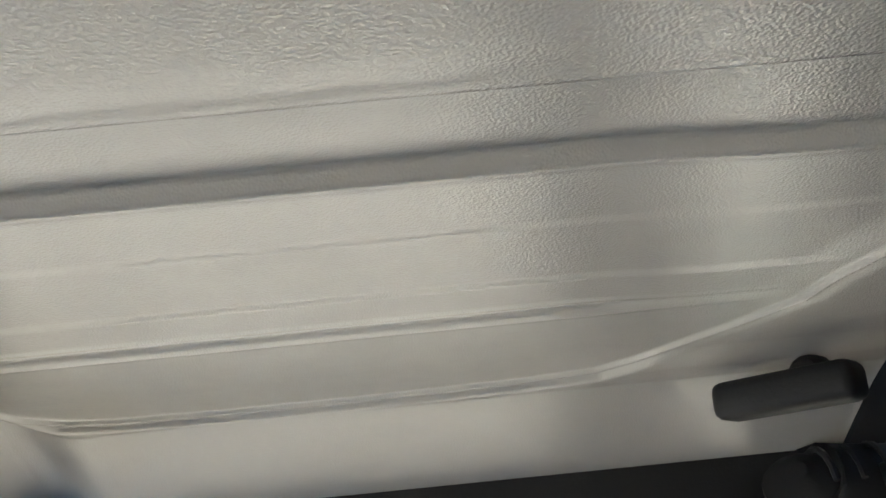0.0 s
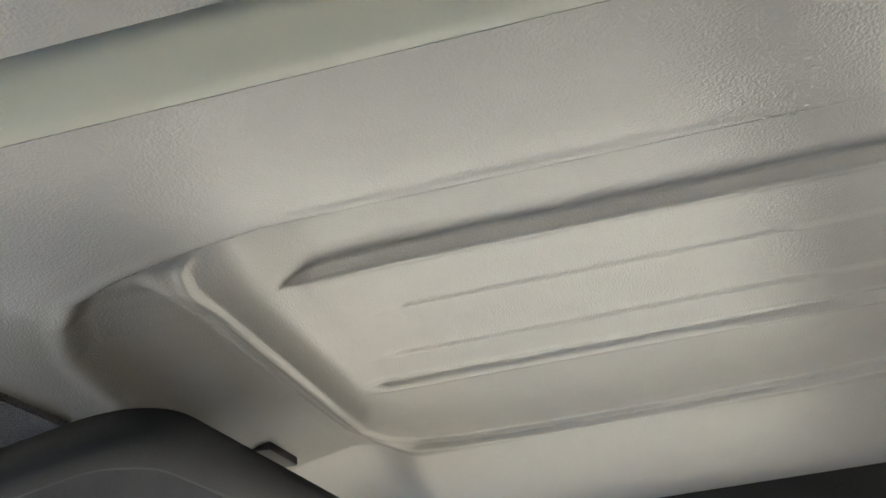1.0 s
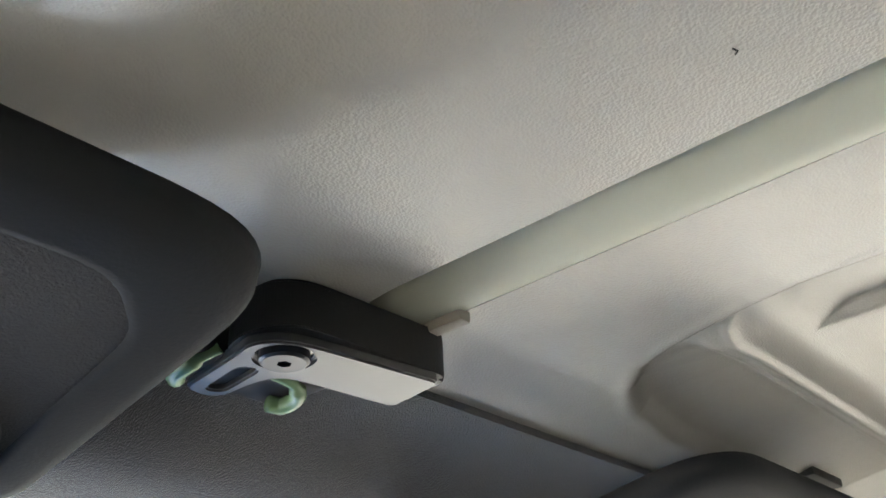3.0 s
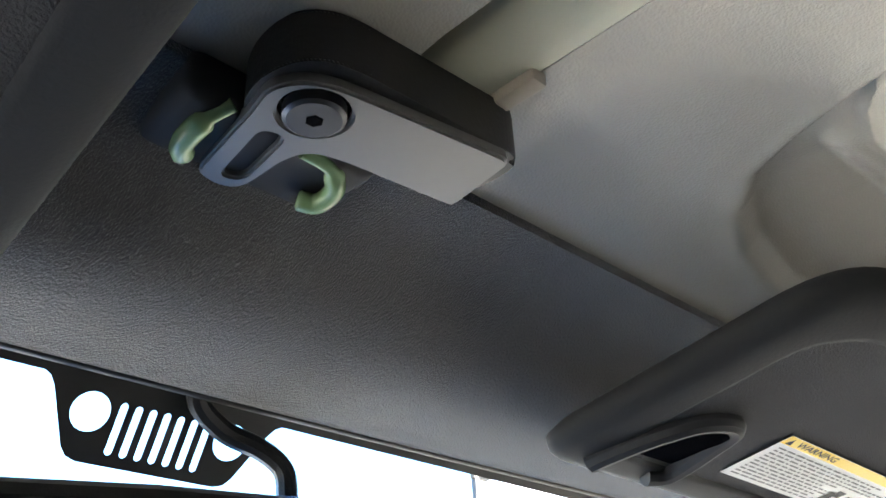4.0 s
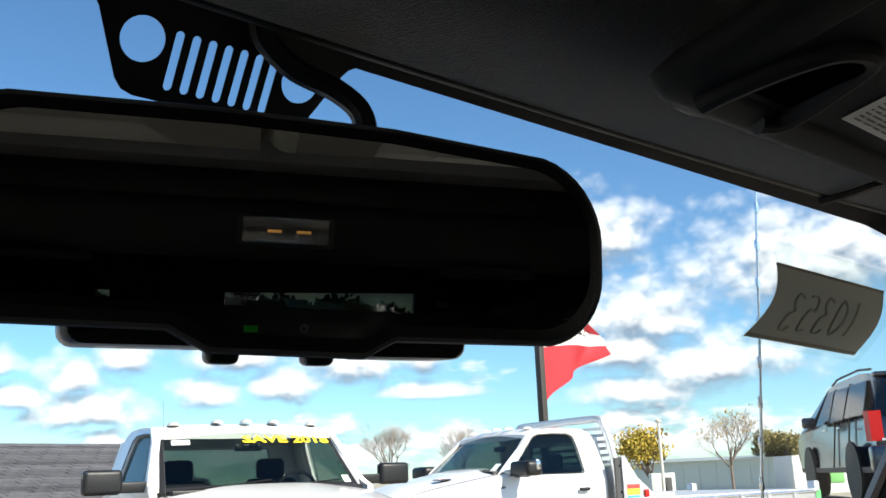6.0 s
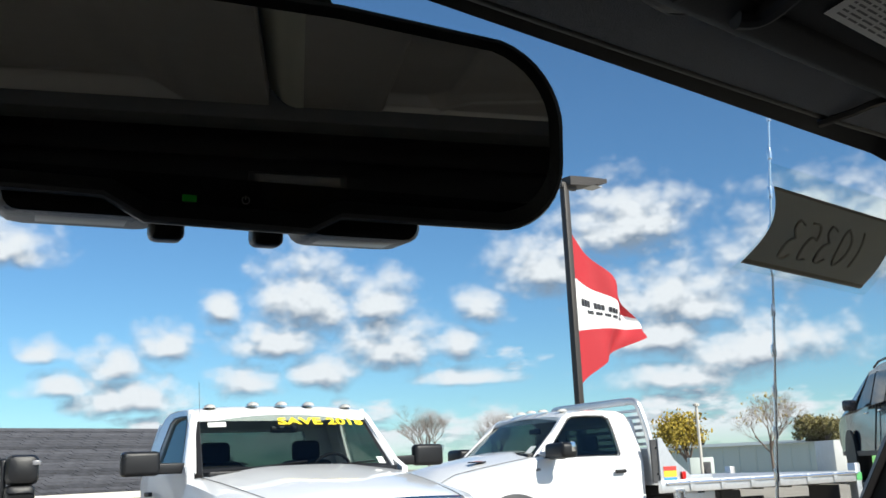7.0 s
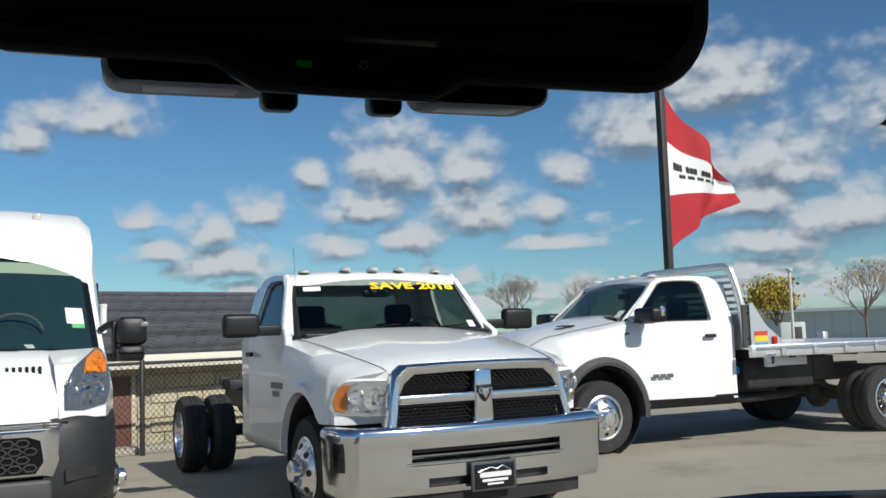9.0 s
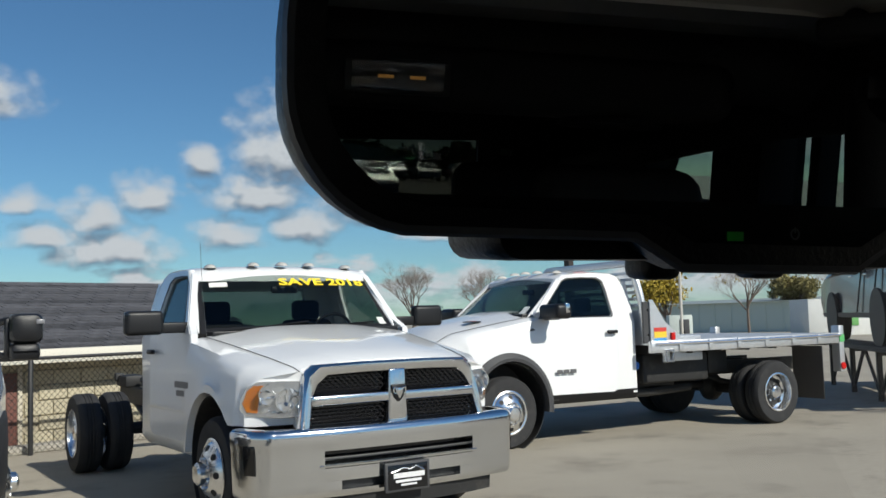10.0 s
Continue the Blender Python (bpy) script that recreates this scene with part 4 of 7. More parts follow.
part("paper", tag_sheet(0, 1, 0, 1, 0.0), thin_paper(), tag)
sl = part("clear_sleeve", tag_sheet(-0.03, 1.06, -0.28, 1.09, 0.0025, 0.0002), M_GLASS, tag, "clear plastic sleeve")
sl.visible_shadow = False
for k, v in enumerate((0.02, 0.97)):
    part("fold", tag_sheet(0, 1, v - 0.02, v + 0.02, 0.0006, 0.0004, 2), mat("tag_fold", (0.33, 0.26, 0.19), 0.8), tag)
DIGITS = {"1": [[(0.5, 1.0), (0.52, 0.0)]], "0": [[(0.5, 1.0), (0.12, 0.75), (0.08, 0.3), (0.45, 0.0), (0.85, 0.25), (0.88, 0.75), (0.5, 1.0)]],
          "3": [[(0.15, 0.92), (0.55, 1.0), (0.82, 0.78), (0.45, 0.54)], [(0.45, 0.54), (0.85, 0.38), (0.75, 0.06), (0.35, 0.0), (0.1, 0.12)]],
          "5": [[(0.85, 0.98), (0.25, 0.95), (0.2, 0.58)], [(0.2, 0.58), (0.65, 0.60), (0.85, 0.33), (0.6, 0.03), (0.15, 0.06)]]}
for k, ch in enumerate("10353"):
    strokes = bmesh.new()
    for st in DIGITS[ch]:
        pts = smooth_path([(x, y, 0) for x, y in st], 6)
        strokes = join(strokes, tube([on_tag(0.80 - (k * 0.135 + p.x * 0.105), 0.28 + 0.035 * k * 0 + (1 - p.y) * 0.50 + 0.02 * k, 0.0010) for p in pts], 0.0011, 5))
    part("digit", strokes, mat("marker_ink", (0.42, 0.355, 0.285), 0.8), tag, "faint marker digit showing through from the front")

# ---- dash, seats and outside of the nose ----
dash = thing("dashboard", "black plastic dashboard below the windscreen", "dashboard")
part("dash_top", loft([[(x, y, z) for y, z in ((0.47, 0.98), (0.40, 1.035), (0.20, 1.05), (0.06, 1.03), (-0.02, 0.98), (-0.04, 0.85), (0.0, 0.6), (0.5, 0.6))] for x in (-0.79, -0.4, 0, 0.4, 0.79)]), M_BLACK, dash)
part("defrost_vent", box(-0.55, 0.55, 0.37, 0.405, 1.037, 1.045, 0.002), M_GREYPL, dash)
wheel = thing("steering_wheel", "black leather steering wheel", "steering wheel")
WM = Matrix.Translation((-0.36, -0.12, 1.0)) @ Matrix.Rotation(radians(65), 4, "X")
part("rim", tube([WM @ Vector((0.185 * math.cos(radians(a)), 0.185 * math.sin(radians(a)), 0)) for a in range(0, 361, 12)], 0.015, 10), M_BLACK, wheel)
part("hub", lathe([(0, -0.02), (0.07, -0.02), (0.08, 0.0), (0.06, 0.03), (0, 0.035)], 20, WM), M_BLACK, wheel)
for a in (0, 180, 270):
    part("spoke", tube([WM @ Vector((0.05 * math.cos(radians(a)), 0.05 * math.sin(radians(a)), 0.0)), WM @ Vector((0.18 * math.cos(radians(a)), 0.18 * math.sin(radians(a)), 0.0))], 0.014, 8), M_BLACK, wheel)


def seat(x, y, w, label):
    s = thing("front_seat" if y > -1 else "bench", label, "car seat", "car seats", Matrix.Translation((x, y, 0)))
    part("cushion", box(-w / 2, w / 2, -0.02, 0.50, 0.62, 0.80, 0.06, 3), M_CABIN, s)
    part("backrest", box(-w / 2, w / 2, -0.16, 0.0, 0.72, 1.30, 0.06, 3, Matrix.Translation((0, 0, 0)) @ Matrix.Rotation(radians(10), 4, "X")), M_CABIN, s)
    hr = part("headrest", box(-0.13, 0.13, -0.36, -0.25, 1.30, 1.50, 0.045, 3), M_CABIN, s)
    for dx in (-0.06, 0.06):
        part("headrest_post", tube([(dx, -0.29, 1.22), (dx, -0.30, 1.34)], 0.007, 8), M_STEEL, s)


seat(0.37, -0.80, 0.50, "black cloth front passenger seat with headrest")
seat(-0.37, -0.80, 0.50, "black cloth driver seat with headrest")
for x in (-0.42, 0.42):
    seat(x, -1.75, 0.52, "black cloth rear seat with headrest")
# bonnet stays out of view; its white is chosen to bounce sun onto the header
hood = thing("car_hood", "unseen bonnet made white to bounce sun into the cabin", "bonnet")
part("panel", loft([[(x, y, z - 0.03 * (x / 0.7) ** 2) for x in (-0.72, -0.5, -0.2, 0.2, 0.5, 0.72)] + [(x, y, z - 0.4) for x in (0.72, -0.72)] for y, z in ((0.55, 1.05), (1.0, 1.05), (1.6, 1.02), (2.0, 0.97))]), M_WHITE, hood)
for s in (-1, 1):
    part("fender", box(s * 0.85 - 0.11, s * 0.85 + 0.09, 0.55, 2.0, 0.5, 0.92, 0.05, 3), M_BLACK, hood)
ant = thing("radio_antenna", "thin silver whip antenna beside the windscreen", "antenna")
part("whip", tube([(0.85, 0.397, 1.0), (0.85, 0.366, 1.30), (0.85, 0.340, 1.54), (0.85, 0.316, 1.776), (0.85, 0.30, 1.93)], [0.0024, 0.0021, 0.0019, 0.0018, 0.0016], 8), M_ALU, ant)
part("base", lathe([(0.0, 0.0), (0.018, 0.0), (0.014, 0.025), (0.006, 0.05), (0.0, 0.05)], 14, Matrix.Translation((0.85, 0.40, 0.955))), M_BLACK, ant)
beads = [part("winding", lathe([(0.0, -0.008), (0.0028, -0.007), (0.0034, 0.0), (0.0028, 0.007), (0.0, 0.008)], 8, Matrix.Translation((0.85, 0.366 - (z - 1.30) * 0.105, z))), M_ALU, ant) for z in np.arange(1.12, 1.9, 0.047)]

wip = thing("wiper", "black wiper arm at the foot of the windscreen", "wiper")
part("arm", tube([(0.477, 0.375, 1.223), (0.631, 0.375, 1.209), (0.838, 0.375, 1.188), (1.0, 0.375, 1.10)], [0.006, 0.012, 0.012, 0.010], 8), M_BLACK, wip)
part("blade", box(0.28, 0.62, 0.395, 0.405, 1.10, 1.125, 0.003), M_BLACK, wip)

# ---- the lot outside ----
gm = bmesh.new()
bmesh.ops.create_grid(gm, x_segments=1, y_segments=1, size=1500)
structure("ground", gm, M_CONCRETE, "pale worn concrete of the car lot", "ground")

# ---- vehicles ----
def wheel_parts(parent, x, y, z, r, w, side, style, name="wheel"):
    """A wheel with tyre, rim and hub, its outer face towards side."""
    hub = new(name)
    hub.parent = parent
    hub.matrix_basis = Matrix.Translation((x, y, z)) @ Matrix.Rotation(radians(90 * side), 4, "Y")
    hub.empty_display_size = 0.05
    rr = r * 0.60
    part("tyre", lathe([(rr, -w / 2 + 0.01), (r * 0.80, -w / 2), (r * 0.93, -w / 2 + 0.004), (r * 0.985, -w * 0.36), (r, -w * 0.25), (r, -w * 0.16), (r - 0.010, -w * 0.15), (r - 0.010, -w * 0.11), (r, -w * 0.10), (r, -0.012), (r - 0.008, -0.008), (r - 0.008, 0.008), (r, 0.012), (r, w * 0.10), (r - 0.010, w * 0.11), (r - 0.010, w * 0.15), (r, w * 0.16), (r, w * 0.25), (r * 0.985, w * 0.36), (r * 0.93, w / 2 - 0.004), (r * 0.80, w / 2), (rr, w / 2 - 0.01), (rr * 0.97, 0.0)], 48), M_RUBBER, hub, shade=35)
    tread = bmesh.new()
    for k in range(54):
        a = 2 * math.pi * k / 54
        for s in (-1, 1):
            tread = join(tread, box(-0.011, 0.011, -0.004, 0.006, 0, w * 0.20, 0, 2, Matrix.Rotation(a + s * 0.03, 4, "Z") @ Matrix.Translation((r - 0.002, 0, s * w * 0.27 - w * 0.10)))) if k % 1 == 0 and style == "near" else tread
    if len(tread.verts):
        part("tread_blocks", tread, M_RUBBER, hub, smooth=False)
    else:
        tread.free()
    f = w / 2
    if style == "dish":  # deep dished dual
        prof = [(rr * 0.9, f - 0.20), (rr, f - 0.02), (rr * 1.03, f), (rr * 0.97, f + 0.004), (rr * 0.93, f - 0.02), (rr * 0.88, f - 0.10), (rr * 0.55, f - 0.13), (rr * 0.35, f - 0.125), (rr * 0.33, f - 0.03), (rr * 0.25, f - 0.015), (0.0, f - 0.012)]
    else:  # front of a dual truck: face stands out
        prof = [(rr, f - 0.012), (rr * 1.03, f), (rr * 0.97, f + 0.006), (rr * 0.92, f + 0.002), (rr * 0.86, f + 0.015), (rr * 0.60, f + 0.055), (rr * 0.52, f + 0.062), (rr * 0.48, f + 0.05), (rr * 0.36, f + 0.05), (rr * 0.34, f + 0.11), (rr * 0.26, f + 0.125), (0.0, f + 0.128)]
    rim = part("rim", lathe(prof, 40), M_ALU, hub, "polished aluminium rim", shade=30)
    holes = bmesh.new()
    for k in range(8):
        a = 2 * math.pi * k / 8
        zz = f - 0.104 if style == "dish" else f + 0.030
        holes = join(holes, lathe([(0.0, -0.012), (rr * 0.105, -0.012), (rr * 0.105, 0.0085), (0.0, 0.0085)], 12, Matrix.Rotation(a, 4, "Z") @ Matrix.Translation((rr * 0.72, 0, zz)) @ Matrix.Rotation(radians(0 if style == "dish" else 28), 4, "Y")))
    part("hand_holes", holes, M_FRAME, rim)
    nuts = bmesh.new()
    for k in range(8):
        a = 2 * math.pi * (k + 0.5) / 8
        nuts = join(nuts, lathe([(0.0, 0.0), (0.013, 0.0), (0.013, 0.02), (0.006, 0.028), (0.0, 0.028)], 6, Matrix.Rotation(a, 4, "Z") @ Matrix.Translation((rr * 0.44, 0, f - 0.125 if style == "dish" else f + 0.048))))
    part("wheel_nuts", nuts, M_CHROME, rim)
    return hub


def tumble(z, base=0.985):
    """Half width of the cab at a height: doors bow, glass leans in."""
    if z < 1.38:
        return base - 0.045 * ((z - 0.95) / 0.45) ** 2
    return base - 0.041 - (z - 1.38) * 0.31


def lean(bm, s):
    for v in bm.verts:
        v.co.x = s * (tumble(v.co.z) + v.co.x)
    return bm


def truck(name, label, m, style):
    t = thing(name, label, "truck", "parked pickup trucks", m)
    axle = 1.05
    arch = [(axle + 0.50 * math.cos(radians(a)), 0.46 + 0.52 * math.sin(radians(a))) for a in range(-2, 183, 11)]
    # fenders
    HOOD = ((0.185, 1.165, 0.64), (0.20, 1.195, 0.655), (0.26, 1.222, 0.67), (0.45, 1.262, 0.70), (0.80, 1.322, 0.745), (1.20, 1.385, 0.79), (1.50, 1.428, 0.83), (1.60, 1.436, 0.845))
    lift = 0.095 if style == "bed" else 0.0
    HOOD = tuple((y, z + lift * sstep(0.1, 0.5, y), w) for y, z, w in HOOD)
    hy = [q[0] for q in HOOD]

    def sweep(x):
        return 1.5 * max(0.0, x - 0.70) ** 1.35

    def fender_row(s, y):
        zh = float(np.interp(y, hy, [q[1] for q in HOOD])) - 0.056
        hw = float(np.interp(y, hy, [q[2] for q in HOOD]))
        side_x = 0.985 - 0.035 * sstep(0.9, 0.2, y)
        d = abs(y - axle)
        arch_z = 0.46 + 0.52 * math.sqrt(max(0.0, 1 - (d / 0.50) ** 2)) if d < 0.50 else 0.0
        zb = max(arch_z, 0.50 if y > axle else 0.775)
        lip = 0.020 * sstep(0.68, 0.50, d)
        mid = max(zb + 0.06, 0.80)
        pts = [(hw - 0.10, zh - 0.03), (hw + 0.004, zh - 0.004), (hw + 0.05, zh - 0.012), (hw + (side_x - hw) * 0.72, zh - 0.045), (side_x - 0.028, zh - 0.095), (side_x - 0.006, zh - 0.16), (side_x + 0.002, max(mid + 0.02, zh - 0.26)), (side_x + lip, mid), (side_x + lip, zb), (side_x - 0.05, zb), (hw - 0.10, zb + 0.01)]
        fade = sstep(0.60, 0.20, y)
        return [(s * x, y + sweep(x) * fade, z) for x, z in pts]

    ys_f = [0.205, 0.23, 0.27, 0.33, 0.42, 0.50, 0.545] + [axle - 0.50 * math.cos(radians(a)) for a in range(2, 179, 8)] + [1.555, 1.575, 1.588]
    for s in (-1, 1):
        bm = loft([fender_row(s, y) for y in ys_f])
        part("fender", bm, M_WHITE, t, shade=38)
        part("arch_liner", lathe([(0.50, -0.36), (0.50, 0.0), (0.49, 0.0), (0.49, -0.35), (0.0, -0.35), (0.0, -0.36)], 28, Matrix.Translation((s * 0.955, axle, 0.46)) @ Matrix.Rotation(radians(90 * s), 4, "Y")), M_FRAME, t)
        if style == "bed":
            part("arch_flare", loft([[(s * x, axle + (0.50 + r) * math.cos(radians(a)), 0.46 + (0.52 + r) * math.sin(radians(a))) for x, r in ((0.93, 0.0), (1.055, -0.005), (1.06, 0.03), (1.02, 0.085), (0.94, 0.10))] for a in range(-8, 189, 7)]), M_GREYPL, t, "black plastic wheel arch flare")
    # hood with a raised middle
    rings = []
    for y, zc, hw in (*HOOD[:-1], (1.56, 1.432 + lift, 0.84)):
        row = []
        for k in range(17):
            u = -1 + 2 * k / 16
            dome = 0.017 * sstep(0.78, 0.40, abs(u)) * sstep(0.18, 0.6, y)
            row.append((u * hw, y + 0.07 * abs(u) ** 3 * sstep(0.6, 0.2, y), zc + dome - 0.052 * abs(u) ** 2.5 - 0.004 * sstep(0.95, 1.0, abs(u))))
        rings.append(row + [(hw * 0.98, y + 0.05, zc - 0.16), (-hw * 0.98, y + 0.05, zc - 0.16)])
    part("hood", loft(rings), M_WHITE, t, shade=35)
    for s in (-1, 1):
        part("hood_gap", tube([(s * (q[2] + 0.003), q[0] + sweep(q[2]) * sstep(0.60, 0.20, q[0]), q[1] - 0.0575) for q in HOOD[1:]], 0.0024, 6), M_FRAME, t, "dark gap beside the hood")
    if style == "bed":
        for s in (-1, 1):
            part("hood_vent", box(s * 0.56 - 0.055, s * 0.56 + 0.055, 0.74, 0.93, 1.318 + lift, 1.333 + lift, 0.005, 2, Matrix.Identity(4)), M_GLOSSBLACK, t)
            part("vent_badge", box(s * 0.56 - 0.04, s * 0.56 + 0.04, 0.79, 0.88, 1.332 + lift, 1.337 + lift, 0.001), mat("badge_red", (0.32, 0.03, 0.03), 0.4), t)
    part("cowl", box(-0.80, 0.80, 1.38 if style == "bed" else 1.50, 1.66, 1.36, 1.418 + lift * 0.8, 0.01), M_BLACK, t)
    # cab sides with window openings; the front door is a part of its own
    SIDE = [(1.585, 0.50), (1.585, 1.40), (1.72, 1.475), (2.02, 1.845), (2.10, 1.892), (2.30, 1.915), (2.72, 1.905), (2.84, 1.86), (2.90, 1.74), (2.95, 1.36), (2.95, 0.52)]
    DOOR = [(1.60, 0.56), (1.60, 1.395), (1.74, 1.47), (2.04, 1.838), (2.11, 1.872), (2.30, 1.888), (2.56, 1.882), (2.64, 1.84), (2.68, 1.70), (2.69, 1.36), (2.66, 0.60), (2.60, 0.55)]
    WIN = [(1.80, 1.440), (1.84, 1.50), (2.085, 1.815), (2.14, 1.842), (2.30, 1.850), (2.50, 1.845), (2.575, 1.81), (2.60, 1.70), (2.62, 1.462), (2.60, 1.440)]
    def cab(p):
        y, z = p
        if z < 1.40:
            return (y, z)
        k = min(1.0, (z - 1.40) / 0.45)
        if style != "bed":
            return (y, z + 0.035 * k)
        return (y + (-0.27 + 0.15 * k) * sstep(2.45, 1.95, y) * min(1.0, (z - 1.40) / 0.03), z + 0.05 * k)

    SIDE, DOOR, WIN = [cab(p) for p in SIDE], [cab(p) for p in DOOR], [cab(p) for p in WIN]
    fwd = -0.16 if style == "bed" else 0.0
    for s in (-1, 1):
        door = part("door", lean(holed(DOOR, [WIN], 0.004, -0.045, "x"), s), M_WHITE, t, shade=30)
        part("cab_side", lean(holed(SIDE, [DOOR], 0.0, -0.05, "x"), s), M_WHITE, t, shade=30)
        gap = lean(loft([[(-0.001, y, z) for y, z in DOOR], [(-0.006, 2.15 + (y - 2.15) * 1.008, 1.2 + (z - 1.2) * 1.008) for y, z in DOOR]], cap=False), s)
        part("door_gap", gap, M_FRAME, t)
        part("window_seal", lean(holed([(2.2 + (y - 2.2) * 1.035, 1.64 + (z - 1.64) * 1.06) for y, z in WIN], [WIN], 0.007, 0.0, "x"), s), M_BLACK, door)
        g = part("window_pane", lean(prism(WIN, -0.02, -0.024, "x"), s), M_CARGLASS, door, "green-tinted side glass", smooth=False)
        g.visible_shadow = False
        hd = part("door_handle", box(-0.008, 0.028, 2.50, 2.655, 1.235, 1.275, 0.012, 3), M_BLACK, door)
        for v in hd.data.vertices:
            v.co.x = s * (tumble(1.25) + v.co.x)
        if style == "chassis":
            part("side_crease", lean(loft([[(0.003, y, z - 0.008), (0.0065, y, z), (0.003, y, z + 0.02)] for y, z in ((1.62, 0.80), (2.15, 0.795), (2.66, 0.79))]), s), M_WHITE, door)
        part("rocker", lean(loft([[(0.0, y, 0.57), (0.004, y, 0.51), (-0.03, y, 0.45), (-0.12, y, 0.45), (-0.12, y, 0.57)] for y in (1.57, 2.2, 2.95)]), s), M_WHITE if style == "chassis" else M_BLACK, t)
        # towing mirrors
        arm = part("mirror_arm", box(min(s * 0.90, s * 1.16), max(s * 0.90, s * 1.16), 1.755 + fwd, 1.825 + fwd, 1.415, 1.50, 0.012, 3), M_BLACK, t)
        mh = part("mirror_head", box(min(s * 1.10, s * 1.385), max(s * 1.10, s * 1.385), 1.72, 1.83, 1.405, 1.595, 0.035, 4) if style == "chassis" else box(min(s * 0.98, s * 1.36), max(s * 0.98, s * 1.36), 1.64 + fwd, 1.86 + fwd, 1.425, 1.595, 0.05, 4), M_BLACK, t, "black towing mirror")
        part("mirror_lamp", box(min(s * 1.345, s * 1.39), max(s * 1.345, s * 1.39), 1.715, 1.76, 1.53, 1.585, 0.01) if style == "chassis" else box(min(s * 1.315, s * 1.365), max(s * 1.315, s * 1.365), 1.76 + fwd, 1.82 + fwd, 1.49, 1.60, 0.012), M_LENS if style == "chassis" else M_CHROME, mh)
    # roof
    rings = []
    for y, z, hw in ((2.02, 1.872, 0.788), (2.06, 1.905, 0.784), (2.15, 1.935, 0.776), (2.45, 1.955, 0.771), (2.72, 1.945, 0.771), (2.84, 1.905, 0.781), (2.90, 1.83, 0.803)):
        y, z = cab((y, z))
        rings.append([(u * hw, y, z - 0.035 * abs(u) ** 4) for u in (-1, -0.85, -0.5, 0, 0.5, 0.85, 1)] + [(hw * 0.95, y, z - 0.07), (-hw * 0.95, y, z - 0.07)])
    part("roof", loft(rings), M_WHITE, t)
    part("rear_wall", holed([(-0.95, 0.52), (0.95, 0.52), (0.94, 1.38), (0.80, 1.86), (-0.80, 1.86), (-0.94, 1.38)], [[(-0.60, 1.42), (0.60, 1.42), (0.54, 1.78), (-0.54, 1.78)]], 2.95, 2.89), M_WHITE, t, smooth=False)
    part("rear_pane", prism([(-0.62, 1.40), (0.62, 1.40), (0.55, 1.80), (-0.55, 1.80)], 2.90, 2.905), M_CARGLASS, t, smooth=False).visible_shadow = False
    # windscreen with dark border
    lo, hi = ((1.60, 1.425, 0.835), (2.045, 1.918, 0.745)) if style == "chassis" else ((1.36, 1.475, 0.82), (1.925, 1.925, 0.745))

    def ws(u, v, lift=0.0):
        hw = lo[2] + (hi[2] - lo[2]) * v
        bow = 0.075 * u * u * (1 - 0.2 * v)
        return (u * hw, lo[0] + (hi[0] - lo[0]) * v + bow - lift * 0.7, lo[1] + (hi[1] - lo[1]) * v - 0.012 * u * u + lift * 0.7)

    def ws_sheet(u0, u1, v0, v1, lift, n=10):
        return loft([[ws(u0 + (u1 - u0) * k / n, v0, lift), ws(u0 + (u1 - u0) * k / n, v1, lift)] for k in range(n + 1)], closed=False, cap=False)

    pane = part("windscreen", ws_sheet(-1, 1, 0, 1, 0.0), M_CARGLASS, t, "green-tinted windscreen")
    pane.visible_shadow = False
    part("screen_border", join(ws_sheet(-1, 1, 0.95, 1.0, 0.003), ws_sheet(-1, 1, -0.03, 0.05, 0.003), ws_sheet(-1.0, -0.955, 0, 1, 0.003, 2), ws_sheet(0.955, 1.0, 0, 1, 0.003, 2)), M_BLACK, t)
    for s in (-1, 1):
        part("a_pillar", tube([ws(s * 1.02, -0.01), ws(s * 1.03, 0.10), ws(s * 1.03, 0.5), ws(s * 1.03, 1.03)], [0.006, 0.018, 0.026, 0.030], 10), M_WHITE, t)
    part("wiper", tube([ws(-0.8, -0.01, 0.012), ws(-0.35, 0.03, 0.014), ws(0.05, 0.09, 0.014)], 0.007, 6), M_BLACK, t)
    part("wiper", tube([ws(0.05, -0.01, 0.012), ws(0.4, 0.02, 0.014), ws(0.8, 0.07, 0.014)], 0.007, 6), M_BLACK, t)
    # cab inside
    inn = part("dash_panel", box(-0.80, 0.80, 1.70, 1.98, 1.0, 1.385, 0.05, 3), M_CABIN, t)
    for x in (-0.42, 0.42):
        part("seat_back", box(x - 0.24, x + 0.24, 2.48, 2.62, 0.9, 1.50, 0.06, 3), M_CABIN, t)
        part("head_rest", box(x - 0.13, x + 0.13, 2.52, 2.62, 1.49, 1.68, 0.045, 3), M_CABIN, t)
    part("steering_rim", tube([(0.42 + 0.19 * math.cos(radians(a)), 2.02 - 0.06 * math.sin(radians(a)), 1.36 + 0.18 * math.sin(radians(a))) for a in range(0, 361, 15)], 0.014, 8), M_CABIN, t)
    part("cab_floor", box(-0.9, 0.9, 1.6, 2.9, 0.55, 0.95, 0.01), M_CABIN, t)
    part("inside_mirror", box(-0.12, 0.12, 2.02, 2.05, 1.73, 1.795, 0.015, 3), M_BLACK, t)
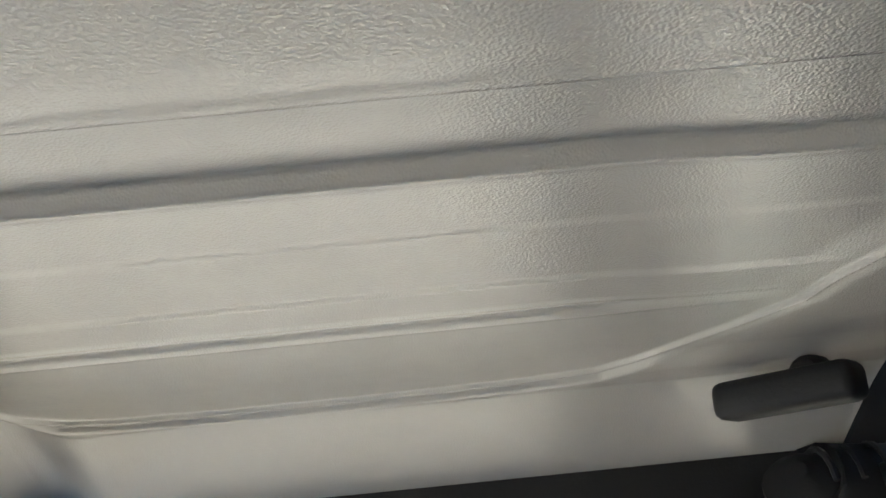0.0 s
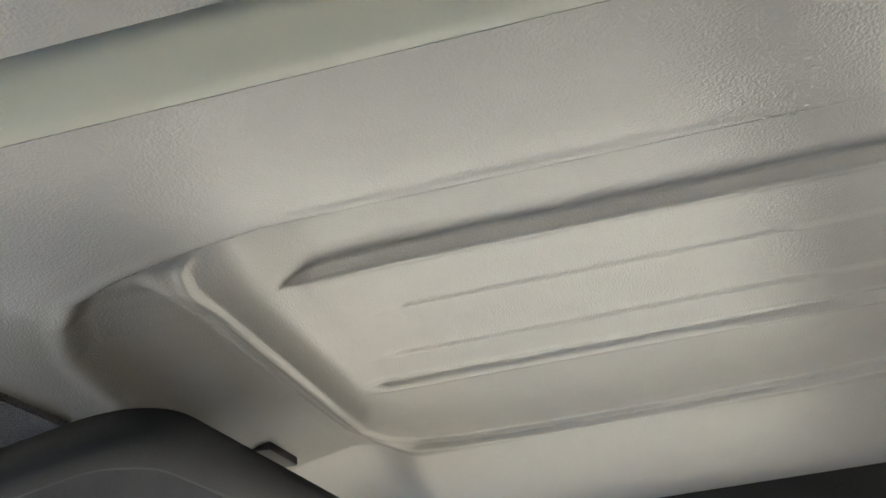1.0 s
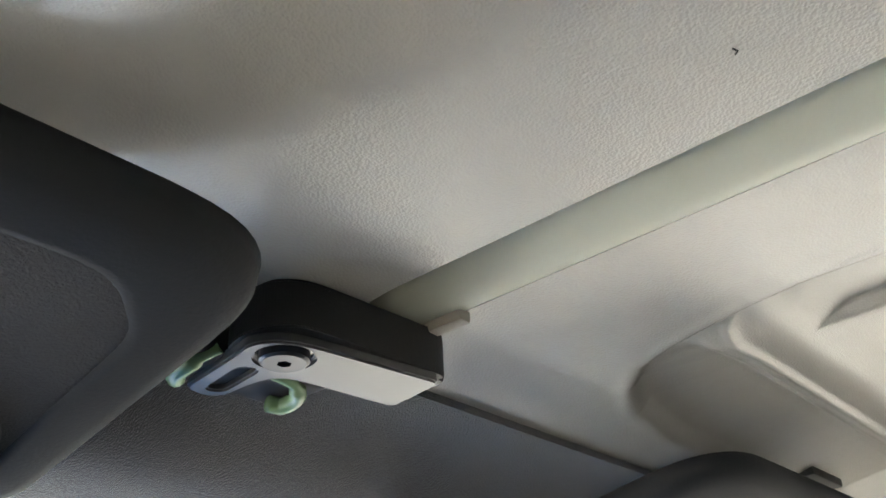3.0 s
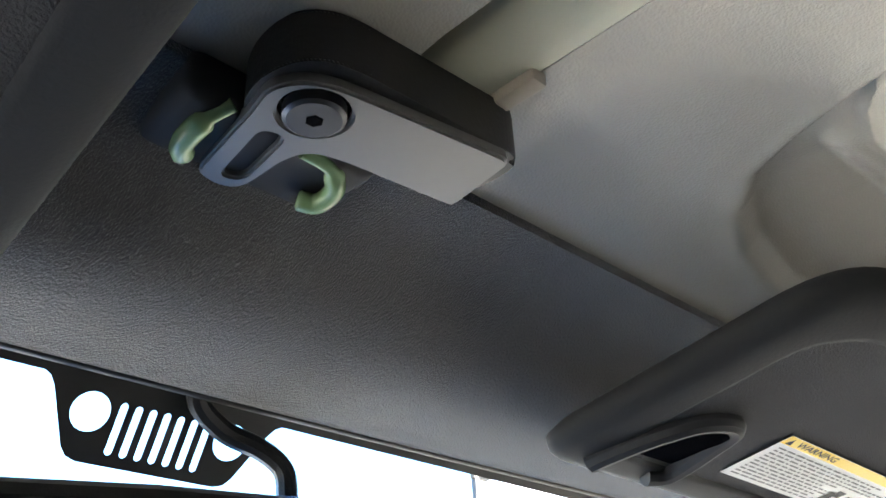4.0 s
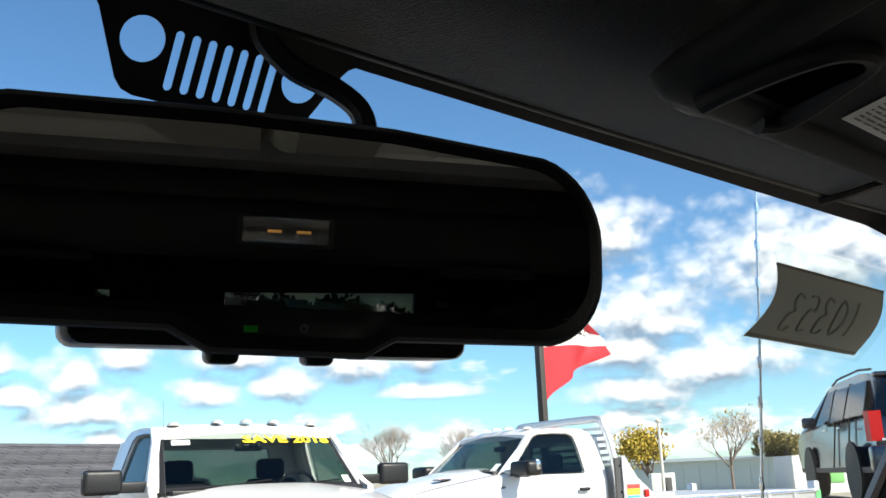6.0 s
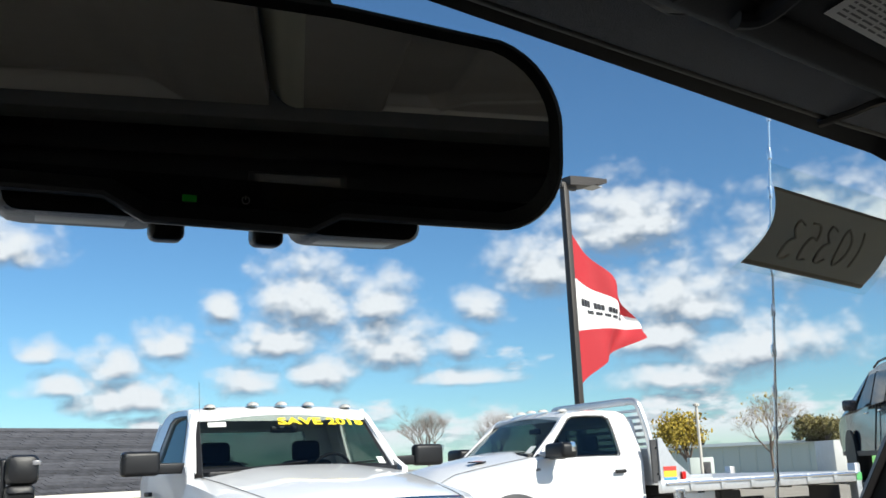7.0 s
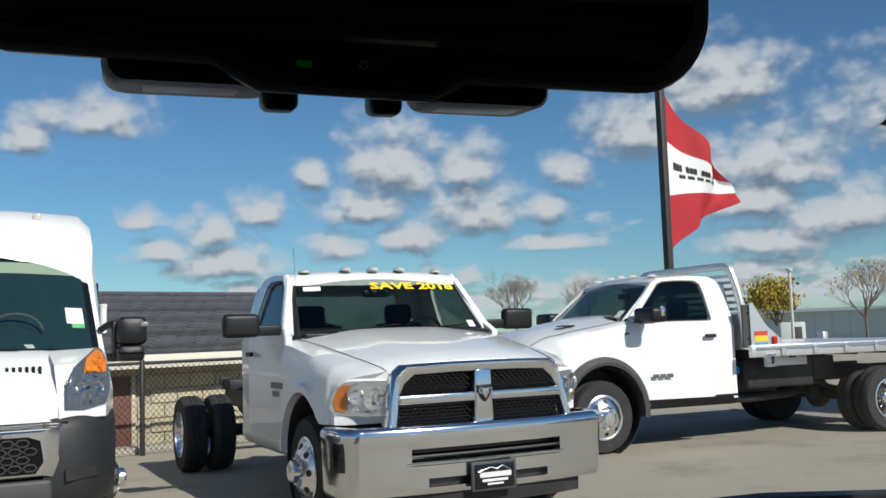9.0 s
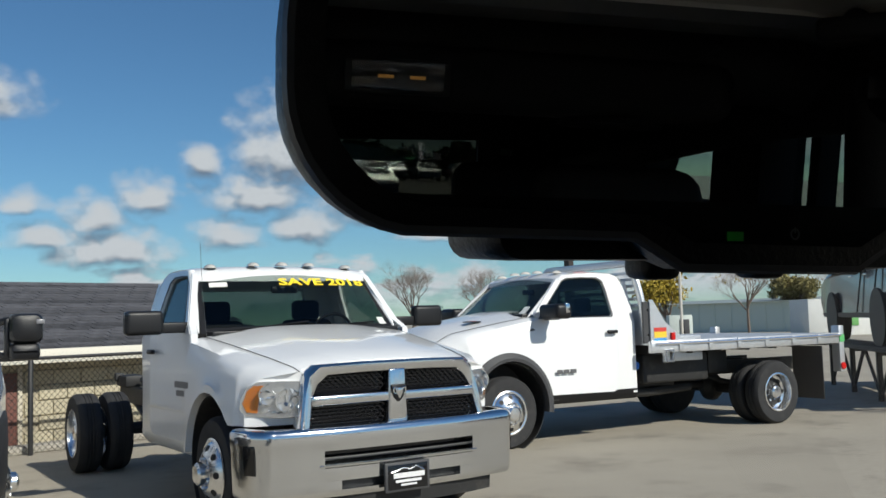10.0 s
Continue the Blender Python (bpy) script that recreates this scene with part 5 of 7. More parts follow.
    # roof marker lamps
    for x, y, z in ((-0.61, 2.125, 1.918), (-0.25, 2.10, 1.936), (0.0, 2.095, 1.94), (0.25, 2.10, 1.936), (0.61, 2.125, 1.918)):
        y, z = cab((y, z))
        ml = part("marker_lamp", lathe([(0.0, 0.034), (0.022, 0.032), (0.042, 0.020), (0.052, 0.0), (0.0, 0.0)], 14, Matrix.Translation((x, y, z)) @ Matrix.Diagonal((1.0, 1.5, 1.0, 1.0))), mat("marker_clear", (0.55, 0.53, 0.48), 0.15, vary=0.1, coat=0.8), t)
    # grille
    def gring(k, y, inset=0.0):
        top, bot, hi_, lo_ = 0.625 - inset, 0.715 - inset, 1.185 - inset, 0.685 + inset
        return [(-bot, y, lo_ + 0.02), (-bot + 0.03, y, lo_), (bot - 0.03, y, lo_), (bot, y, lo_ + 0.02), (top + 0.045, y + 0.03, 0.98), (top + 0.01, y + 0.04, hi_ - 0.07), (top - 0.06, y + 0.03, hi_ - 0.01), (top * 0.4, y + 0.005, hi_), (-top * 0.4, y + 0.005, hi_), (-top + 0.06, y + 0.03, hi_ - 0.01), (-top - 0.01, y + 0.04, hi_ - 0.07), (-top - 0.045, y + 0.03, 0.98)]
    part("grille_surround", loft([gring(0, 0.20), gring(0, 0.10, -0.004), gring(0, 0.072, 0.012), gring(0, 0.068, 0.045), gring(0, 0.078, 0.066), gring(0, 0.10, 0.074), gring(0, 0.16, 0.076)], cap=False), M_CHROME, t, "chrome grille surround", shade=40)
    part("grille_bar", box(-0.62, 0.62, 0.082, 0.15, 0.905, 0.972, 0.014, 3), M_CHROME, t)
    part("grille_post", prism([(-0.075, 0.74), (0.075, 0.74), (0.062, 1.13), (-0.062, 1.13)], 0.072, 0.15, "y", 0.014, 3), M_CHROME, t)
    part("grille_back", box(-0.64, 0.64, 0.19, 0.21, 0.70, 1.12), M_GLOSSBLACK, t)
    if style == "chassis":
        for x0, x1, z0, z1 in ((-0.60, -0.085, 0.985, 1.115), (0.085, 0.60, 0.985, 1.115), (-0.635, -0.085, 0.755, 0.895), (0.085, 0.635, 0.755, 0.895)):
            nx, nz = 12, 6
            mesh = bmesh.new()
            for i in range(nx):
                for j in range(nz):
                    cx, cz = x0 + (x1 - x0) * (i + 0.5 + 0.5 * (j % 2)) / (nx + 0.5), z0 + (z1 - z0) * (j + 0.5) / nz
                    rx, rz = (x1 - x0) / nx * 0.54, (z1 - z0) / nz * 0.66
                    hexa = [(cx + rx * math.cos(radians(a)), 0.128, cz + rz * math.sin(radians(a))) for a in range(0, 360, 60)]
                    mesh = join(mesh, tube([*hexa, hexa[0]], 0.0058, 4))
            part("grille_mesh", mesh, M_GLOSSBLACK, t, "black honeycomb grille mesh", smooth=False)
        part("badge", join(prism([(-0.05, 0.975), (-0.058, 1.0), (-0.052, 1.018), (0.052, 1.018), (0.058, 1.0), (0.05, 0.975), (0.03, 0.925), (0.0, 0.895), (-0.03, 0.925)], 0.052, 0.075, "y", 0.006)), M_BLACK, t, "dark shield emblem")
        part("badge_crest", join(prism([(-0.034, 0.995), (0.034, 0.995), (0.026, 0.96), (0.0, 0.915), (-0.026, 0.96)], 0.044, 0.056, "y", 0.005), tube(smooth_path([(-0.012, 0.047, 0.99), (-0.042, 0.046, 0.995), (-0.044, 0.046, 0.965), (-0.028, 0.046, 0.955)]), 0.006, 6), tube(smooth_path([(0.012, 0.047, 0.99), (0.042, 0.046, 0.995), (0.044, 0.046, 0.965), (0.028, 0.046, 0.955)]), 0.006, 6)), M_CHROME, t)
    # headlamps
    for s in (-1, 1):
        face = [(0.672, 0.835), (0.80, 0.835), (0.945, 0.846), (0.972, 0.885), (0.965, 0.96), (0.935, 1.04), (0.89, 1.074), (0.78, 1.078), (0.662, 1.074), (0.648, 1.0)]

        def hl(p, dy, k=1.0):
            x, z = p
            x, z = 0.80 + (x - 0.80) * k, 0.955 + (z - 0.955) * k
            return (s * x, 0.195 + dy + sweep(x), z)
        part("lamp_bowl", loft([[hl(p, 0.0, 1.0) for p in face], [hl(p, 0.05, 0.96) for p in face], [hl(p, 0.09, 0.5) for p in face], [hl(p, 0.09, 0.2) for p in face]]), mat("lamp_silver", (0.80, 0.81, 0.82), 0.16, metal=0.7, vary=0.05), t)
        part("lamp_reflector", join(*[lathe([(0.0, 0.0), (0.02, 0.0), (0.055, 0.03), (0.075, 0.07), (0.08, 0.07), (0.06, 0.0), (0.0, -0.01)], 16, Matrix.Translation(hl((cx, cz), 0.085)) @ Matrix.Rotation(radians(90), 4, "X")) for cx, cz in ((0.735, 0.945), (0.822, 0.985))]), M_CHROME, t)
        part("lamp_facets", join(*[box(-0.012, 0.012, -0.004, 0.004, -0.02, 0.02, 0, 2, Matrix.Translation(hl((0.68 + 0.03 * (k % 7), 0.875 + 0.045 * (k // 7)), 0.02)) @ Matrix.Rotation(radians(37 * k), 4, "Z") @ Matrix.Rotation(radians(23 * k), 4, "X")) for k in range(28)]), M_ALU, t, smooth=False)
        part("lamp_amber", loft([[hl(p, -0.004, 1.0) for p in ((0.892, 0.868), (0.940, 0.872), (0.960, 0.93), (0.938, 1.015), (0.905, 1.05), (0.862, 1.05), (0.882, 0.97))], [hl(p, 0.02, 1.0) for p in ((0.892, 0.868), (0.940, 0.872), (0.960, 0.93), (0.938, 1.015), (0.905, 1.05), (0.862, 1.05), (0.882, 0.97))]]), M_AMBER, t, "amber turn signal")
        ln = part("lamp_cover", loft([[hl(p, -0.012, 1.0) for p in face], [hl(p, -0.02, 0.9) for p in face], [hl(p, -0.022, 0.4) for p in face]]), M_LENS, t)
        ln.visible_shadow = False
    # bumper
    def plan(q):
        """Bumper line seen from above: q from -1 to 1, bending back round the ends."""
        a = abs(q)
        if a < 0.78:
            x, y = a / 0.78 * 0.88, 0.018 + 0.085 * (a / 0.78) ** 2.6
        else:
            w = (a - 0.78) / 0.22 * math.pi / 2
            x, y = 0.88 + 0.145 * math.sin(w), 0.103 + 0.34 * (1 - math.cos(w))
        return (math.copysign(x, q), y)

    def wrap(q, off, z):
        (x0, y0), (x1, y1) = plan(max(-1, q - 0.01)), plan(min(1, q + 0.01))
        n = Vector((y1 - y0, x0 - x1)).normalized()
        x, y = plan(q)
        return (x + n.x * off, y + n.y * off, z)

    qs = [-1 + 2 * k / 44 for k in range(45)]
    def band(q0, q1, rows, name, m_, label="", shade=35):
        part(name, loft([[wrap(q, off, z) for off, z in rows] for q in [q0 + (q1 - q0) * k / 44 for k in range(45)]]), m_, t, label, shade=shade)
    upper = [(-0.07, 0.768), (-0.02, 0.768), (0.004, 0.760), (0.018, 0.742), (0.022, 0.715), (0.020, 0.665), (0.017, 0.640), (0.015, 0.612), (-0.02, 0.604), (-0.07, 0.604)]
    lower = [(-0.07, 0.500), (-0.02, 0.500), (0.012, 0.497), (0.012, 0.470), (0.010, 0.440), (0.0085, 0.410), (-0.06, 0.408), (-0.07, 0.408)]
    foot = [(-0.07, 0.352), (-0.06, 0.352), (0.0075, 0.351), (0.005, 0.330), (-0.012, 0.305), (-0.06, 0.295), (-0.07, 0.295)]
    jowl = [(-0.07, 0.4095), (0.0085, 0.4095), (0.0085, 0.38), (0.0075, 0.351), (-0.07, 0.351)]
    end = upper[:7] + [(0.015, 0.61), (0.0125, 0.52), (0.0115, 0.470), (0.010, 0.440), (0.0085, 0.40), (0.0075, 0.351), (0.005, 0.330), (-0.012, 0.305), (-0.06, 0.295), (-0.07, 0.295)]
    band(-0.50, 0.50, upper, "bumper", M_CHROME, "chrome front bumper")
    band(-0.50, 0.50, lower, "bumper_middle", M_CHROME)
    band(-0.50, 0.50, foot, "bumper_foot", M_CHROME)
    for q0, q1 in ((-1, -0.50), (0.50, 1)):
        band(q0, q1, end, "bumper_end", M_CHROME)
    for q0, q1 in ((-0.50, -0.40), (0.40, 0.50)):
        band(q0, q1, jowl, "bumper_jowl", M_CHROME)
    band(-0.56, 0.56, [(-0.10, 0.505), (-0.095, 0.600), (-0.11, 0.600), (-0.12, 0.505)], "bumper_slot", M_GLOSSBLACK)
    band(-0.53, 0.53, [(-0.020, 0.501), (0.004, 0.497), (0.018, 0.503), (0.020, 0.514), (0.008, 0.523), (-0.020, 0.515)], "slot_lip", M_CHROME)
    band(-0.50, 0.50, [(-0.030, 0.548), (-0.026, 0.556), (-0.030, 0.563), (-0.06, 0.563), (-0.06, 0.548)], "slot_bar", M_GREYPL)
    band(-0.48, 0.48, [(-0.06, 0.35), (-0.06, 0.41), (-0.08, 0.41), (-0.08, 0.35)], "lower_slot", M_FRAME)
    part("valance", loft([[(x, 0.05 + 0.2 * (abs(x)) ** 3, 0.31), (x, 0.06 + 0.2 * (abs(x)) ** 3, 0.20), (x, 0.16 + 0.2 * (abs(x)) ** 3, 0.20), (x, 0.16 + 0.2 * abs(x) ** 3, 0.31)] for x in (-0.78, -0.6, -0.3, 0, 0.3, 0.6, 0.78)]), M_FRAME, t)
    for s in (-1, 1):
        band(s * 0.872, s * 0.922, [(0.018, 0.480), (0.020, 0.50), (0.0235, 0.58), (0.0255, 0.65), (0.022, 0.672), (-0.02, 0.672), (-0.02, 0.480)], "fog_cover", M_GLOSSBLACK)
    # frame and running gear
    for s in (-1, 1):
        part("frame_rail", box(s * 0.43 - 0.04, s * 0.43 + 0.04, 0.4, 5.75 if style == "chassis" else 6.3, 0.62, 0.80, 0.008), M_FRAME, t)
    rear = axle + (3.60 if style == "chassis" else 4.08)
    part("rear_axle", join(tube([(-0.95, rear, 0.41), (0.95, rear, 0.41)], 0.065, 10), lathe([(0.0, -0.16), (0.12, -0.13), (0.19, -0.04), (0.19, 0.04), (0.12, 0.13), (0.0, 0.16)], 16, Matrix.Translation((0, rear, 0.42)) @ Matrix.Rotation(radians(90), 4, "Y"))), M_FRAME, t)
    part("front_axle", tube([(-0.85, axle, 0.40), (0.85, axle, 0.40)], 0.055, 10), M_FRAME, t)
    part("drive_shaft", tube([(0, 1.6, 0.55), (0, rear, 0.45)], 0.045, 10), M_FRAME, t)
    for s in (-1, 1):
        part("leaf_spring", tube(smooth_path([(s * 0.43, rear - 0.65, 0.66), (s * 0.43, rear, 0.50), (s * 0.43, rear + 0.65, 0.66)]), 0.035, 6), M_FRAME, t)
    part("fuel_tank", box(-0.42, 0.42, 3.1, 3.9, 0.50, 0.72, 0.05, 3) if style == "chassis" else box(-0.62, 0.60, 3.05, 3.9, 0.46, 0.74, 0.05, 3), M_FRAME, t)
    part("under_box", box(-0.74, -0.50, 3.05, 3.45, 0.55, 0.86, 0.03, 3), M_FRAME, t)
    part("exhaust", tube([(0.6, 2.6, 0.50), (0.62, 3.4, 0.48), (0.52, 4.2, 0.50)], 0.06, 10), M_FRAME, t)
    part("cross_member", box(-0.43, 0.43, 5.55, 5.65, 0.62, 0.80, 0.01), M_FRAME, t)
    if style == "chassis":
        part("hitch_box", box(-0.52, -0.30, 5.3, 5.72, 0.80, 0.93, 0.02), M_FRAME, t)
        part("loom_bundle", tube(smooth_path([(-0.50, 3.0, 0.88), (-0.35, 3.4, 0.93), (-0.45, 4.2, 0.90), (-0.36, 5.2, 0.88)]), 0.035, 8), M_FRAME, t)
        part("tail_bracket", box(-0.55, -0.46, 5.62, 5.70, 0.86, 0.95, 0.01), M_FRAME, t)
    # wheels
    R = 0.402
    for s in (-1, 1):
        wheel_parts(t, s * 0.845, axle, R, R, 0.235, s, "face", "front_wheel")
        wheel_parts(t, s * 1.085, rear, R, R, 0.225, s, "dish", "rear_wheel")
        wheel_parts(t, s * 0.80, rear, R, R, 0.225, s, "dish", "rear_wheel")
    return t, ws


TRUCK1 = Matrix.Translation((3.888, 5.199, 0)) @ Matrix.Rotation(radians(-7.63), 4, "Z") @ Matrix.Translation((-0.025, 0, 0)) @ Matrix.Diagonal((1.045, 1, 1, 1))
t1, ws1 = truck("chassis_cab_truck", "white dual-wheel chassis cab truck with a chrome grille", TRUCK1, "chassis")
# lettering and stickers on the windscreen
save = text_bm("SAVE 2018", 0.118, 0.0, 0.004)
for v in save.verts:
    u, vv = 0.42 + v.co.x / 0.50, 0.805 + v.co.y / 0.70
    v.co = Vector(ws1(u, vv, 0.006))
part("window_lettering", save, mat("lettering_yellow", (0.85, 0.62, 0.02), 0.6, vary=0.05), t1, "yellow sale lettering on the windscreen", smooth=False)


def screen_patch(ws, u0, u1, v0, v1, lift=0.006):
    bm = bmesh.new()
    bm.faces.new([bm.verts.new(ws(u, v, lift)) for u, v in ((u0, v0), (u1, v0), (u1, v1), (u0, v1))])
    return bm


M_PAPER = mat("paper_white", (0.70, 0.70, 0.66), 0.8, vary=0.05)
part("window_sticker", screen_patch(ws1, -0.87, -0.68, 0.74, 0.82), M_PAPER, t1, "white window sticker", smooth=False)
part("window_card", screen_patch(ws1, 0.86, 0.94, 0.04, 0.16), M_PAPER, t1, smooth=False)
# number plate holder with a dealer plate: plain shapes in place of the name
part("plate_frame", box(-0.170, 0.170, -0.038, -0.012, 0.295, 0.495, 0.008, 2), M_GREYPL, t1)
part("plate_face", box(-0.150, 0.150, -0.041, -0.036, 0.312, 0.478, 0.003), M_GLOSSBLACK, t1)
bars = bmesh.new()
for x0, x1, z0, z1 in ((-0.11, 0.125, 0.388, 0.422), (-0.095, 0.10, 0.358, 0.376), (-0.055, 0.065, 0.335, 0.348)):
    bars = join(bars, box(x0, x1, -0.0435, -0.0405, z0, z1))
part("plate_bars", bars, mat("plate_silver", (0.72, 0.72, 0.72), 0.4), t1, "pale bars in place of a name", smooth=False)
part("plate_peak", tube([(-0.12, -0.042, 0.43), (-0.03, -0.042, 0.455), (0.02, -0.042, 0.44), (0.06, -0.042, 0.462), (0.12, -0.042, 0.43)], 0.003, 5), M_ALU, t1)
# door badges as plain bars
M_BADGE = mat("badge_grey", (0.12, 0.12, 0.125), 0.35, vary=0.1)
for z0, z1, y0, y1 in ((0.985, 1.035, 1.50, 1.84), (0.92, 0.965, 1.56, 1.80)):
    bd = box(0.002, 0.010, y0, y1, z0, z1, 0.002)
    for v in bd.verts:
        v.co.x = -(tumble(v.co.z) + v.co.x)
    part("door_badge", bd, M_BADGE, t1, "grey bar in place of a model badge", smooth=False)
part("radio_whip", tube([(-0.86, 1.45, 1.34), (-0.87, 1.52, 1.75), (-0.87, 1.56, 2.12)], 0.0016, 6), M_GREYPL, t1)

# second truck with an aluminium flatbed
A2 = -101.5
TRUCK2 = Matrix.Translation((7.2, 7.61, 0.0)) @ Matrix.Rotation(radians(A2), 4, "Z") @ Matrix.Diagonal((1, 0.968, 1, 1)) @ Matrix.Translation((-0.96, -1.05, 0.0))
t2, ws2 = truck("flatbed_truck", "white dual-wheel truck with an aluminium flatbed", TRUCK2, "bed")
part("window_card", screen_patch(ws2, 0.80, 0.92, 0.06, 0.24), M_PAPER, t2, smooth=False)
for y0, y1, z0, z1 in ((1.72, 1.80, 0.80, 0.845), (1.815, 1.895, 0.80, 0.845), (1.91, 2.0, 0.80, 0.845)):
    bd = box(0.002, 0.010, y0, y1, z0, z1, 0.002)
    for v in bd.verts:
        v.co.x = tumble(v.co.z) + v.co.x
    part("door_badge", bd, M_BADGE, t2, "grey bar in place of a maker badge", smooth=False)
part("round_badge", lathe([(0, 0.0), (0.042, 0.0), (0.044, 0.008), (0.0, 0.01)], 20, Matrix.Translation((0.968, 1.40, 1.285)) @ Matrix.Rotation(radians(90), 4, "Y")), M_BADGE, t2)
part("engine_badge", box(0.972, 0.984, 1.37, 1.42, 1.165, 1.215, 0.003), M_BADGE, t2)
part("engine_badge_bar", box(0.973, 0.985, 1.34, 1.46, 1.14, 1.155, 0.002), mat("badge_red", (0.32, 0.03, 0.03), 0.4), t2)
bed = part("deck", box(-1.16, 1.16, 3.02, 6.42, 1.075, 1.115, 0.006), M_BRUSHED, t2, "brushed aluminium deck")
planks = bmesh.new()
for k in range(14):
    planks = join(planks, box(-1.12 + 0.16 * k, -0.975 + 0.16 * k, 3.03, 6.40, 1.113, 1.121, 0.002))
part("deck_planks", planks, M_BRUSHED, t2, smooth=False)
for s in (-1, 1):
    part("side_rail", box(s * 1.175 - 0.03, s * 1.175 + 0.03, 2.98, 6.42, 0.985, 1.125, 0.008), M_BRUSHED, t2)
    part("rub_rail", tube([(s * 1.215, 3.05, 1.09), (s * 1.215, 6.38, 1.09)], 0.018, 8), M_ALU, t2)
    part("stake_pocket_row", join(*[box(s * 1.205 - 0.012, s * 1.205 + 0.022, y - 0.035, y + 0.035, 1.0, 1.12, 0.004) for y in (3.45, 3.95, 4.45, 4.95, 5.45, 5.95)]), M_BRUSHED, t2)
    part("front_pocket", holed([(3.18, 0.87), (3.32, 0.87), (3.32, 1.02), (3.18, 1.02)], [[(3.205, 0.90), (3.295, 0.90), (3.295, 1.0), (3.205, 1.0)]], s * 1.17, s * 1.225, "x"), M_ALU, t2, smooth=False)
    part("tool_ramp", box(s * 0.95 - 0.10, s * 0.95 + 0.10, 3.25, 3.95, 1.12, 1.175, 0.01), M_BRUSHED, t2)
    part("mud_flap", box(min(s * 0.72, s * 1.22), max(s * 0.72, s * 1.22), 5.98, 5.995, 0.26, 0.96, 0.003), M_RUBBER, t2, "black rubber mud flap")
    part("tail_post", box(s * 1.14 - 0.06, s * 1.14 + 0.07, 6.36, 6.46, 0.60, 1.22, 0.012), M_BRUSHED, t2)
    part("tail_lamp", lathe([(0.0, 0.0), (0.05, 0.0), (0.045, 0.015), (0.0, 0.02)], 16, Matrix.Translation((s * 1.212, 6.41, 0.68)) @ Matrix.Rotation(radians(90 * s), 4, "Y")), M_RED, t2)
    part("headboard_post", tube(smooth_path([(s * 1.02, 3.06, 1.10), (s * 1.0, 3.03, 1.6), (s * 0.93, 2.98, 1.96), (s * 0.86, 2.96, 2.06), (s * 0.70, 2.96, 2.075)]), 0.045, 10), M_BRUSHED, t2)
    part("side_gusset", prism([(3.05, 1.10), (3.62, 1.10), (3.28, 1.36), (3.10, 1.62), (3.05, 1.62)], s * 1.10, s * 1.125, "x"), M_BRUSHED, t2, smooth=False)
part("headboard_top", box(-0.72, 0.72, 2.92, 3.0, 2.03, 2.12, 0.02, 3), M_BRUSHED, t2)
part("headboard_plate", box(-0.98, 0.98, 3.03, 3.06, 1.10, 1.50, 0.006), M_BRUSHED, t2)
for k in range(6):
    part("louvre", box(-0.92, 0.92, 3.0, 3.05, 1.54 + 0.08 * k, 1.575 + 0.08 * k, 0.004, 1, Matrix.Identity(4)), M_BRUSHED, t2)
part("cross_sill_row", join(*[box(-1.12, 1.12, y - 0.03, y + 0.03, 0.96, 1.075, 0.004) for y in (3.2, 3.7, 4.2, 4.7, 5.2, 5.7, 6.2)]), M_FRAME, t2)
part("skirt", box(1.02, 1.06, 3.35, 3.95, 0.87, 0.99, 0.004), M_BRUSHED, t2)
for z0, z1, m_ in ((1.235, 1.285, mat("decal_red", (0.55, 0.05, 0.04), 0.5)), (1.165, 1.235, mat("decal_yellow", (0.80, 0.52, 0.04), 0.5)), (1.125, 1.155, mat("decal_blue", (0.05, 0.28, 0.62), 0.5))):
    part("decal", box(1.127, 1.130, 3.10, 3.30, z0, z1), m_, t2, smooth=False)
part("side_marker", box(1.13, 1.16, 3.36, 3.42, 1.13, 1.22, 0.008), M_RED, t2)
part("blue_cap", lathe([(0.0, 0.0), (0.05, 0.0), (0.05, 0.03), (0.03, 0.035), (0.03, 0.025), (0.0, 0.02)], 16, Matrix.Translation((0.86, 3.0, 0.83)) @ Matrix.Rotation(radians(90), 4, "Y")), mat("cap_blue", (0.03, 0.18, 0.62), 0.4), t2)
part("green_tag", box(1.212, 1.216, 6.36, 6.46, 1.0, 1.10), mat("tag_green", (0.10, 0.42, 0.14), 0.5), t2, smooth=False)
part("air_box", box(0.45, 0.80, 3.02, 3.05, 1.15, 1.48, 0.004), M_GREYPL, t2)
part("bulkhead_side", holed([(2.965, 1.10), (3.10, 1.10), (3.10, 1.60), (2.965, 1.60)], [circle(0.016, 10, 3.03, 1.2), circle(0.016, 10, 3.03, 1.5)], 1.07, 1.10, "x"), M_GREYPL, t2, "dark steel plate with holes", smooth=False)
# two boxes added only to black out the shaded space under the deck
part("under_locker", box(-0.85, 0.85, 3.15, 4.25, 0.60, 0.96, 0.03, 3), M_FRAME, t2)
part("spare_rack", box(-0.70, 0.70, 4.4, 4.75, 0.66, 0.95, 0.02, 2), M_FRAME, t2)

# ---- delivery van ----
VAN = Matrix.Translation((0.72, 6.72, 0)) @ Matrix.Rotation(radians(-7.6), 4, "Z")
van = thing("delivery_van", "white high-roof delivery van with black bumper corners", "van", m=VAN)


